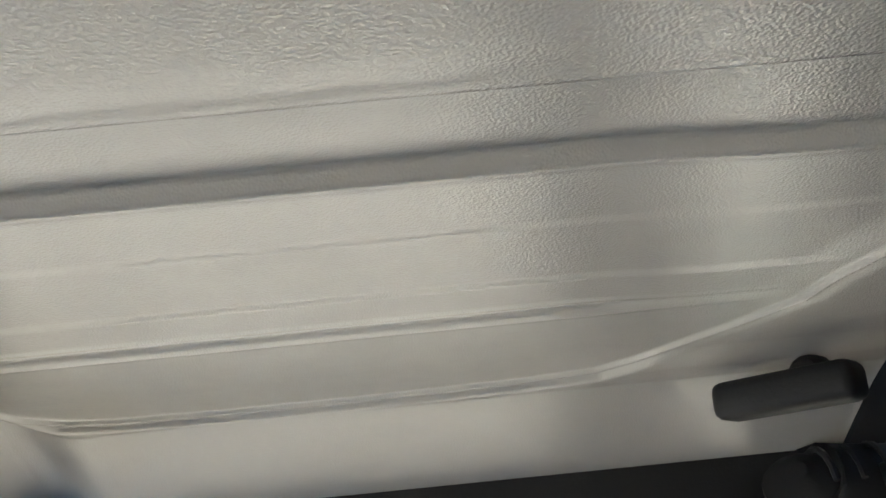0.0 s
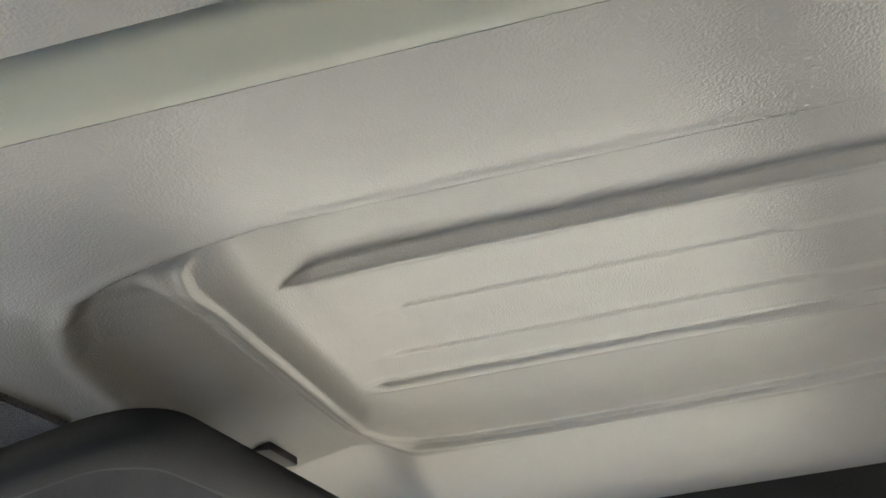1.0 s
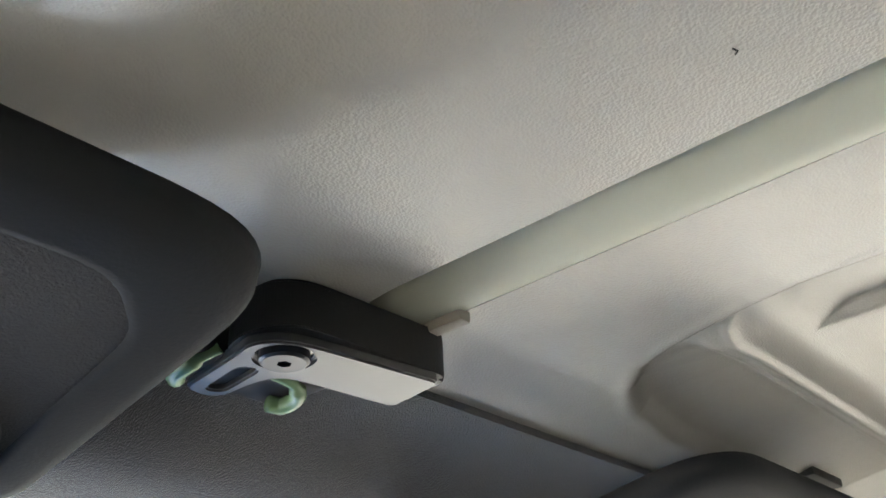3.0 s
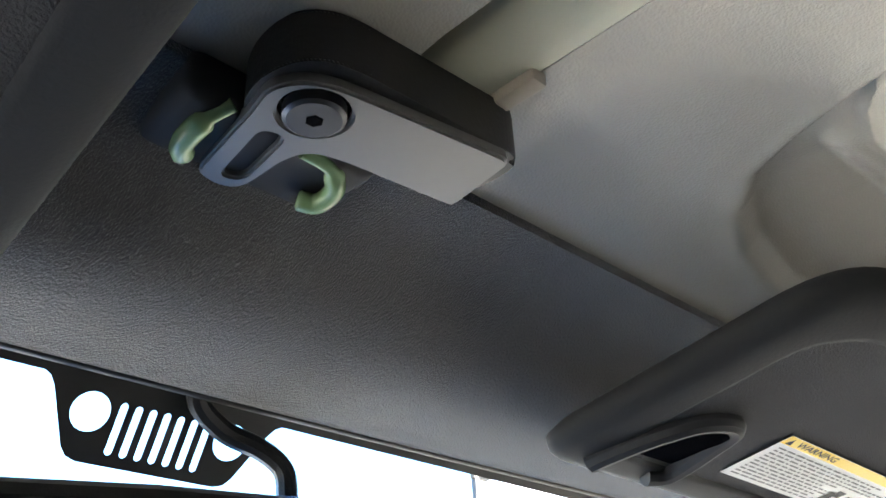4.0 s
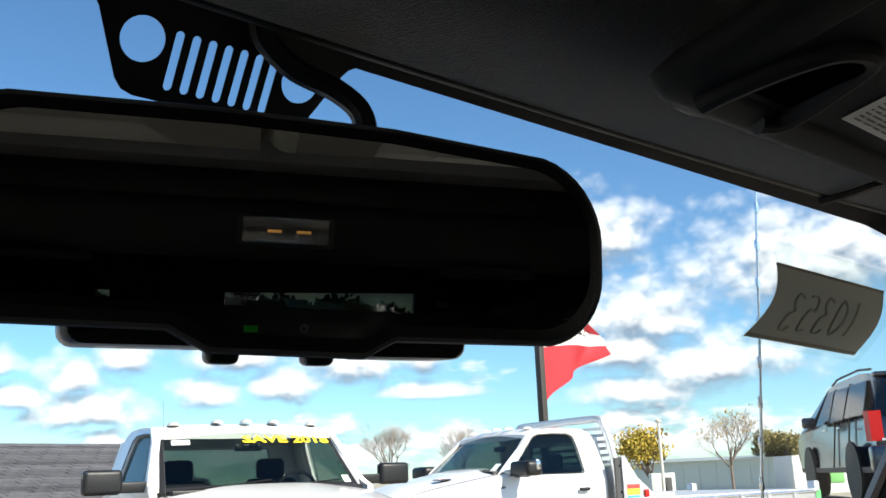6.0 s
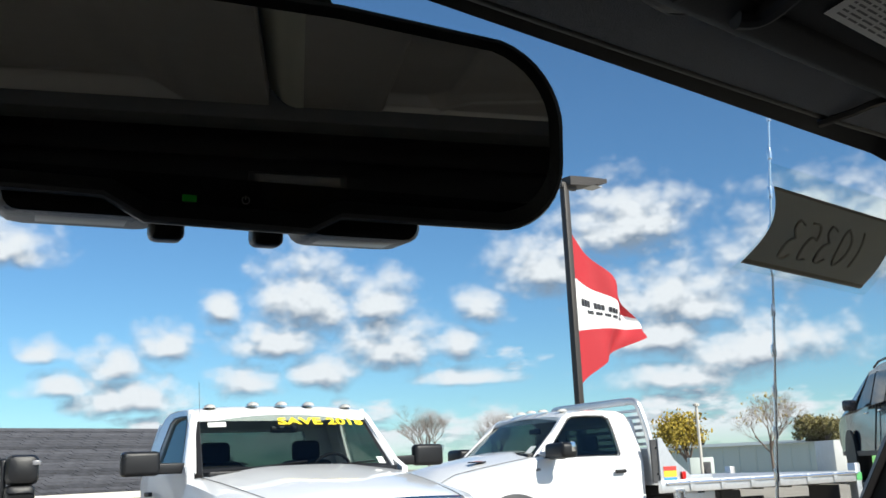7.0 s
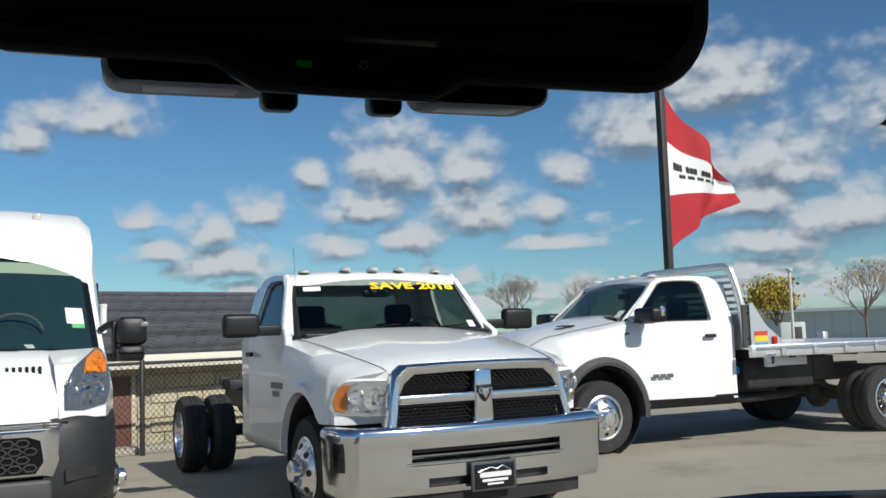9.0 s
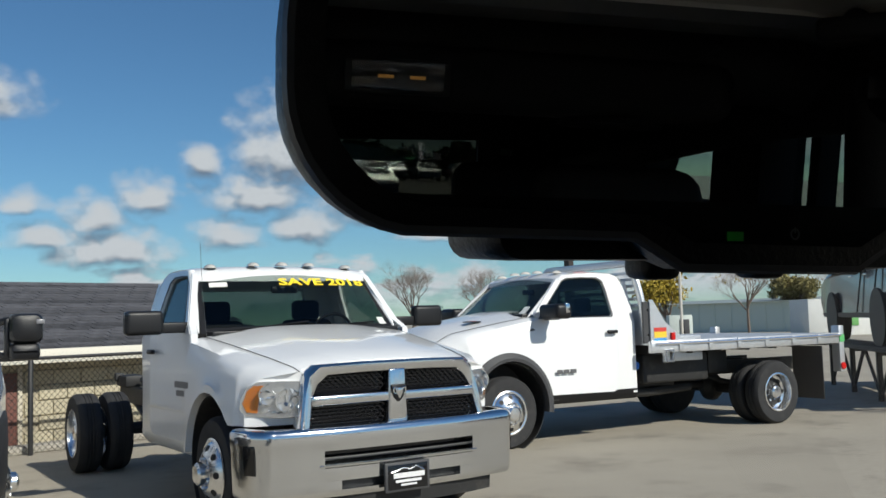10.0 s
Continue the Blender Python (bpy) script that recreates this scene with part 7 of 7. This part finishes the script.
# ---- lamp pole with flag ----
pole = thing("lamp_pole", "dark bronze square lamp pole", "lamp pole", m=Matrix.Translation((12.60, 11.54, 0)))
M_BRONZE = mat("pole_bronze", (0.045, 0.038, 0.032), 0.5, vary=0.15)
part("shaft", prism([(-0.064, -0.064), (0.064, -0.064), (0.064, 0.064), (-0.064, 0.064)], 0.0, 6.45, "z", 0.012), M_BRONZE, pole)
part("foot", box(-0.2, 0.2, -0.2, 0.2, 0.0, 0.5, 0.04), mat("foot_concrete", (0.4, 0.38, 0.33), 0.9), pole)
part("arm", box(-0.10, 0.30, -0.05, 0.05, 6.38, 6.50, 0.015), M_BRONZE, pole)
part("lamp_head", loft([[(0.02, -0.16, 6.43), (0.02, 0.16, 6.43), (0.02, 0.16, 6.60), (0.02, -0.16, 6.60)], [(0.5, -0.20, 6.48), (0.5, 0.20, 6.48), (0.5, 0.2, 6.64), (0.5, -0.2, 6.64)], [(1.0, -0.20, 6.60), (1.0, 0.20, 6.60), (1.0, 0.2, 6.68), (1.0, -0.2, 6.68)]]), M_BRONZE, pole, "flat area lamp head")
part("lamp_glass", box(0.45, 0.92, -0.14, 0.14, 6.515, 6.53, 0.004, 2, Matrix.Translation((0, 0, 0))), mat("lamp_lens_grey", (0.5, 0.5, 0.5), 0.3), pole)
flag = thing("flag", "red and white flag flying from the lamp pole", "flag", m=Matrix.Translation((12.70, 11.54, 0)))


def flag_at(u, v):
    """u: out from the pole, v: down the hoist."""
    top, low = 5.55 - 1.22 * u ** 0.85 - 0.10 * u * u, 2.72 + 0.92 * u ** 0.8
    z = top + (low - top) * v
    x = (1.80 * u) * (1 - 0.10 * (2 * v - 1.1) ** 2 * u)
    y = 0.22 * math.sin(3.2 * u * 2.6 + 2.4 * v) * u + 0.07 * math.sin(11 * u - 5 * v) * u
    return (x + 0.04 * math.sin(9 * v + 4 * u) * u, y, z)


def flag_strip(v0, v1):
    return loft([[flag_at(i / 28, v0 + (v1 - v0) * j / 12) for j in range(13)] for i in range(29)], closed=False, cap=False)


M_FLAGRED = mat("flag_red", (0.42, 0.020, 0.028), 0.8, vary=0.08, big=2)
part("upper_field", flag_strip(0.0, 0.30), M_FLAGRED, flag, "red field", shade=80)
part("middle_field", flag_strip(0.30, 0.655), mat("flag_white", (0.78, 0.78, 0.77), 0.8, vary=0.05, big=2), flag, "white field", shade=80)
part("lower_field", flag_strip(0.655, 1.0), M_FLAGRED, flag, "red field", shade=80)
bars = bmesh.new()
for u0, u1, v0, v1 in ((0.09, 0.80, 0.42, 0.475), (0.17, 0.72, 0.50, 0.53)):
    n = 16 if v0 < 0.48 else 20
    for k in range(n):
        if k % 4 == 3:
            continue
        a0, a1 = u0 + (u1 - u0) * k / n, u0 + (u1 - u0) * (k + 0.85) / n
        for dy in (-0.012, 0.012):
            bars.faces.new([bars.verts.new(Vector(flag_at(a, b)) + Vector((0, dy, 0))) for a, b in ((a0, v0), (a1, v0), (a1, v1), (a0, v1))])
part("name_bars", bars, mat("flag_ink", (0.03, 0.03, 0.035), 0.8), flag, "dark bars in place of a name", smooth=False)

# ---- distance ----
def at_bearing(az, dist):
    return Vector((-0.2 + dist * math.sin(radians(az)), -0.25 + dist * math.cos(radians(az)), 0))


shed_a, shed_b = at_bearing(44, 78), at_bearing(72, 62)
mid, way = (shed_a + shed_b) / 2, (shed_b - shed_a).normalized()
shed = thing("long_shed", "long pale green-grey metal warehouse in the distance", "warehouse", m=Matrix.Translation(mid) @ Matrix.Rotation(math.atan2(way.y, way.x), 4, "Z"))
half = (shed_b - shed_a).length / 2
M_SHED = mat("shed_metal", (0.50, 0.59, 0.55), 0.6, vary=0.08, big=0.3, small=3, stretch=(1, 1, 0.05))
part("wall", box(-half, half, 0, 16, 0, 2.0), M_SHED, shed, smooth=False)
part("roof", prism([(-0.3, 2.0), (8, 2.32), (16.3, 2.0)], -half - 0.3, half + 0.3, "x"), mat("shed_roof", (0.26, 0.30, 0.29), 0.5, vary=0.08, big=0.2), shed, smooth=False)
part("seam_row", join(*[box(-half + k * 1.2, -half + k * 1.2 + 0.06, -0.04, 0.0, 0, 2.0) for k in range(int(2 * half / 1.2))]), M_SHED, shed, smooth=False)
part("roof_fan", join(*[lathe([(0.0, 0.5), (0.22, 0.45), (0.25, 0.2), (0.15, 0.0), (0.0, 0.0)], 10, Matrix.Translation((x, 5, 2.2))) for x in (-6, 1.5, 8)]), M_FRAME, shed)

cab = thing("utility_cabinet", "white metal utility cabinet beside the warehouse", "utility cabinet", m=Matrix.Translation(at_bearing(53.9, 36)) @ Matrix.Rotation(radians(-45), 4, "Z"))
part("case", box(-0.42, 0.42, 0, 0.7, 0.0, 1.36, 0.03), mat("cabinet_white", (0.55, 0.60, 0.55), 0.6), cab)
part("door_frame", join(box(-0.05, 0.30, -0.02, 0.0, 0.4, 1.2, 0.01), box(0.10, 0.16, -0.05, 0.0, 0.7, 0.9, 0.01)), M_GREYPL, cab)
whi = thing("small_office", "small white site office with a green sign", "site office", m=Matrix.Translation(at_bearing(62.6, 55)) @ Matrix.Rotation(radians(-42), 4, "Z"))
part("shell", box(-1.7, 1.7, 0, 3, 0.0, 1.95, 0.02), mat("office_white", (0.72, 0.72, 0.68), 0.6), whi)
part("sign", box(-0.4, 0.9, -0.05, 0.0, 0.5, 1.2, 0.02), mat("sign_green", (0.15, 0.40, 0.12), 0.6), whi)
for az, d, h in ((53.9, 30, 3.1),):
    lp = thing("street_lamp", "thin pale street lamp pole in the distance", "street lamp", m=Matrix.Translation(at_bearing(az, d)))
    part("shaft", tube([(0, 0, 0), (0, 0, h * 0.92)], 0.045, 8), mat("pole_pale", (0.55, 0.52, 0.46), 0.6), lp)
    part("head", lathe([(0.0, 0.0), (0.10, 0.02), (0.10, 0.08), (0.0, 0.12)], 10, Matrix.Translation((0, 0, h * 0.92))), mat("pole_pale", (0.55, 0.52, 0.46), 0.6), lp)


# ---- trees ----
M_BARK = mat("bark_grey_brown", (0.16, 0.125, 0.10), 0.9, vary=0.25, big=4, small=30, bump=0.4, bump_scale=40)
M_TWIG = mat("twig_brown", (0.25, 0.21, 0.18), 0.9, vary=0.2)


def branch_mesh(verts, faces, a, b, ra, rb, n=4):
    way = (b - a).normalized()
    side = way.orthogonal().normalized()
    up = way.cross(side)
    i = len(verts)
    for p, r in ((a, ra), (b, rb)):
        verts.extend(tuple(p + (side * math.cos(2 * math.pi * j / n) + up * math.sin(2 * math.pi * j / n)) * r) for j in range(n))
    faces.extend((i + j, i + (j + 1) % n, i + n + (j + 1) % n, i + n + j) for j in range(n))


def tree(name, label, az, dist, height, spread, seed, leaf=None, leaf_n=0, twigs=5, leaf_size=0.12, thick=1.0):
    rnd = random.Random(seed)
    t = thing(name, label, "tree", m=Matrix.Translation(at_bearing(az, dist)))
    tv, tf, cv, cf, tips = [], [], [], [], []

    def grow(p, way, length, r, depth):
        steps = 3
        for s in range(steps):
            nxt = p + way * (length / steps)
            out = (tv, tf) if depth < 2 else (cv, cf)
            branch_mesh(*out, p, nxt, r * (1 - 0.22 * s / steps), r * (1 - 0.22 * (s + 1) / steps), 6 if depth < 2 else 3)
            p = nxt
            way = (way + Vector((rnd.uniform(-1, 1), rnd.uniform(-1, 1), rnd.uniform(-0.25, 0.6))) * 0.10).normalized()
        tips.append((p, depth))
        if depth >= twigs:
            return
        for k in range(rnd.choice((3, 3, 4)) if depth else 6):
            side = Vector((rnd.uniform(-1, 1), rnd.uniform(-1, 1), 0)).normalized()
            lean_ = rnd.uniform(0.35, 0.95) * spread
            nw = (way + side * lean_ + Vector((0, 0, 0.12))).normalized()
            start = p - way * (length * rnd.uniform(0.0, 0.45 if depth else 0.3))
            grow(start, nw, length * rnd.uniform(0.58, 0.80) * (0.75 if depth == 0 else 1), r * 0.50, depth + 1)

    grow(Vector((0, 0, 0)), Vector((0, 0, 1)), height * 0.34, height * 0.022 * thick, 0)
    for nm, v, f, m_ in (("trunk", tv, tf, M_BARK), ("twigs", cv, cf, M_TWIG)):
        me = bpy.data.meshes.new(nm)
        me.from_pydata(v, [], f)
        me.materials.append(m_)
        ob = piece(nm, me, t)
        if nm == "twigs":
            tagged(ob, "fine bare twigs", kind="stuff")
    if leaf:
        ends = [p for p, d in tips if d >= twigs - 2]
        lv, lf = [], []
        for k in range(leaf_n):
            p = rnd.choice(ends) + Vector((rnd.gauss(0, 1), rnd.gauss(0, 1), rnd.gauss(0, 0.8))) * height * 0.045
            q = Euler((rnd.uniform(0, 6.3), rnd.uniform(0, 6.3), rnd.uniform(0, 6.3))).to_matrix()
            i = len(lv)
            sz = leaf_size * rnd.uniform(0.5, 1.2)
            lv += [tuple(p + q @ Vector(c) * sz) for c in ((-0.5, -0.3, 0), (0.5, -0.3, 0.08), (0.5, 0.3, 0), (-0.5, 0.3, 0.08))]
            lf.append((i, i + 1, i + 2, i + 3))
        me = bpy.data.meshes.new("foliage")
        me.from_pydata(lv, [], lf)
        me.materials.append(leaf)
        tagged(piece("foliage", me, t), "sparse autumn leaves", kind="stuff")
    return t


def leaf_mat(name, a, b):
    m = mat(name, a, 0.7, vary=0.35, big=1.2, small=8, tint=b)
    t = m.node_tree
    p = t.nodes["Principled BSDF"]
    p.inputs["Subsurface Weight"].default_value = 0.0
    return m


L_YELLOW = leaf_mat("leaf_yellow_green", (0.16, 0.15, 0.02), (0.42, 0.30, 0.03))
L_OLIVE = leaf_mat("leaf_olive", (0.10, 0.10, 0.03), (0.22, 0.18, 0.06))
L_GREEN = leaf_mat("leaf_green", (0.03, 0.06, 0.015), (0.10, 0.13, 0.03))
tree("bare_tree", "bare grey-brown tree without leaves", 38.3, 48, 6.0, 1.0, 3, twigs=7, thick=0.6)
tree("bare_tree", "smaller bare tree without leaves", 42.6, 52, 5.6, 1.0, 8, twigs=7, thick=0.6)
tree("bare_tree", "bare tree with a few yellow leaves low down", 57.7, 46, 5.6, 0.98, 12, L_YELLOW, 160, leaf_size=0.10, twigs=7, thick=0.6)
tree("bare_tree", "thin bare tree without leaves", 62.3, 60, 5.8, 0.9, 15, thick=0.7)
tree("autumn_tree", "small tree with yellow-green autumn leaves", 53.3, 40, 4.2, 1.0, 21, L_YELLOW, 3600, leaf_size=0.115)
tree("autumn_tree", "round olive-green tree in the distance", 60.4, 68, 5.0, 1.15, 27, L_OLIVE, 8000, leaf_size=0.17)

# ---- what stands behind the car and shows in its mirror ----
for k, (x, y, h, lf_, n_, sd) in enumerate([(-34 + 4.6 * k, -84 - 4.0 * (k % 3), 6.6 + 1.3 * (k % 2) + 0.5 * (k % 5), (L_GREEN, L_GREEN, L_OLIVE)[k % 3], 4000, 41 + k) for k in range(15)]):
    tr = tree("roadside_tree", "leafy tree behind the car lot", 0, 1, h, 1.5, sd, lf_, n_, twigs=4, leaf_size=0.65)
    tr.location = (x, y, -0.33 * h)


def parked_car(m, paint, label):
    c = thing("parked_car", label, "car", "parked cars", m)
    pr = [(0.0, 0.35), (-0.02, 0.75), (0.25, 0.92), (1.1, 1.0), (1.75, 1.45), (3.2, 1.47), (4.0, 1.05), (4.45, 0.98), (4.5, 0.4)]
    part("body", loft([[(u * (0.9 if z < 1.05 else 0.9 - (z - 1.0) * 0.5), y, z) for y, z in pr] for u in (-1, -0.94, 0, 0.94, 1)]), paint, c)
    for s in (-1, 1):
        part("side_glass", loft([[(s * (0.912 - (z - 1.0) * 0.5), y, z) for y, z in ((1.35, 1.06), (1.80, 1.40), (3.1, 1.41), (3.7, 1.08))], [(s * (0.86 - (z - 1.0) * 0.5), y, z) for y, z in ((1.35, 1.06), (1.80, 1.40), (3.1, 1.41), (3.7, 1.08))]]), M_DARKGLASS, c, smooth=False)
        for y in (0.85, 3.65):
            part("tyre", lathe([(0.0, -0.1), (0.3, -0.1), (0.32, -0.06), (0.32, 0.06), (0.3, 0.1), (0.0, 0.1)], 20, Matrix.Translation((s * 0.82, y, 0.32)) @ Matrix.Rotation(radians(90), 4, "Y")), M_RUBBER, c)
    part("windscreen", loft([[(u * 0.74, y, z) for y, z in ((1.13, 1.03), (1.72, 1.44))] for u in (-1, 1)], closed=False, cap=False), M_DARKGLASS, c)
    return c


paints = [mat("paint_silver", (0.20, 0.21, 0.22), 0.3, metal=0.4, coat=0.6), mat("paint_pale", (0.45, 0.45, 0.44), 0.35, coat=0.5), mat("paint_red", (0.30, 0.02, 0.02), 0.3, coat=0.8), mat("paint_blue", (0.02, 0.05, 0.14), 0.3, coat=0.8), M_NAVY]
for k in range(13):
    parked_car(Matrix.Translation((-18.5 + 2.7 * k, -72.0 - 0.3 * (k % 3), 0)) @ Matrix.Rotation(radians(180), 4, "Z"), paints[k % 5], ("silver", "white", "red", "blue", "navy")[k % 5] + " car parked in the row behind")
parked_car(Matrix.Translation((2.7, -30.0, 0)) @ Matrix.Rotation(radians(180), 4, "Z"), paints[3], "dark blue car parked nearer than the row behind")
for k in range(7):
    parked_car(Matrix.Translation((14.0 + 0.4 * (k % 2), -9.0 + 2.9 * k - (0 if k < 4 else 60), 0)) @ Matrix.Rotation(radians(-90), 4, "Z"), paints[(k + 1) % 5], ("white", "red", "blue", "navy", "silver")[k % 5] + " car parked along the side row")

# wheels of the car we sit in
for s in (-1, 1):
    for y in (1.35, -1.65):
        wheel_parts(shell, s * 0.80, y, 0.40, 0.40, 0.24, s, "face", "wheel")

# ---- pieces of the block wall and the shingle courses ----
block_me = as_mesh("block", box(-0.194, 0.194, -0.03, 0.0, -0.092, 0.092, 0.006, 1), M_BLOCK)
for r in range(6):
    for c in range(15):
        x = -2.0 + 0.4 * c + (0.2 if r % 2 else 0.0)
        if -0.72 < x < 0.36 and r < 5:
            continue
        piece("block", block_me, bld, Matrix.Translation((x, 0.06, 0.0 + 0.1 + 0.2 * r - 0.05)))
course_me = as_mesh("shingle_course", join(*[box(-9.1 + 0.33 * k, -9.1 + 0.33 * k + 0.322, -0.10, 0.10, -0.004 - 0.003 * (k % 3), 0.008 + 0.004 * ((k * 7) % 3), 0, 1) for k in range(55)]), M_SHINGLE)
slope = math.atan2(2.235 - 1.21, 3.42)
for r in range(24):
    d = 0.07 + r * 0.145
    piece("shingle_course", course_me, bld, Matrix.Translation((-5.0 + 0.11 * (r % 3), -0.42 + d * math.cos(slope), 1.222 + d * math.sin(slope))) @ Matrix.Rotation(slope - 0.035, 4, "X"))
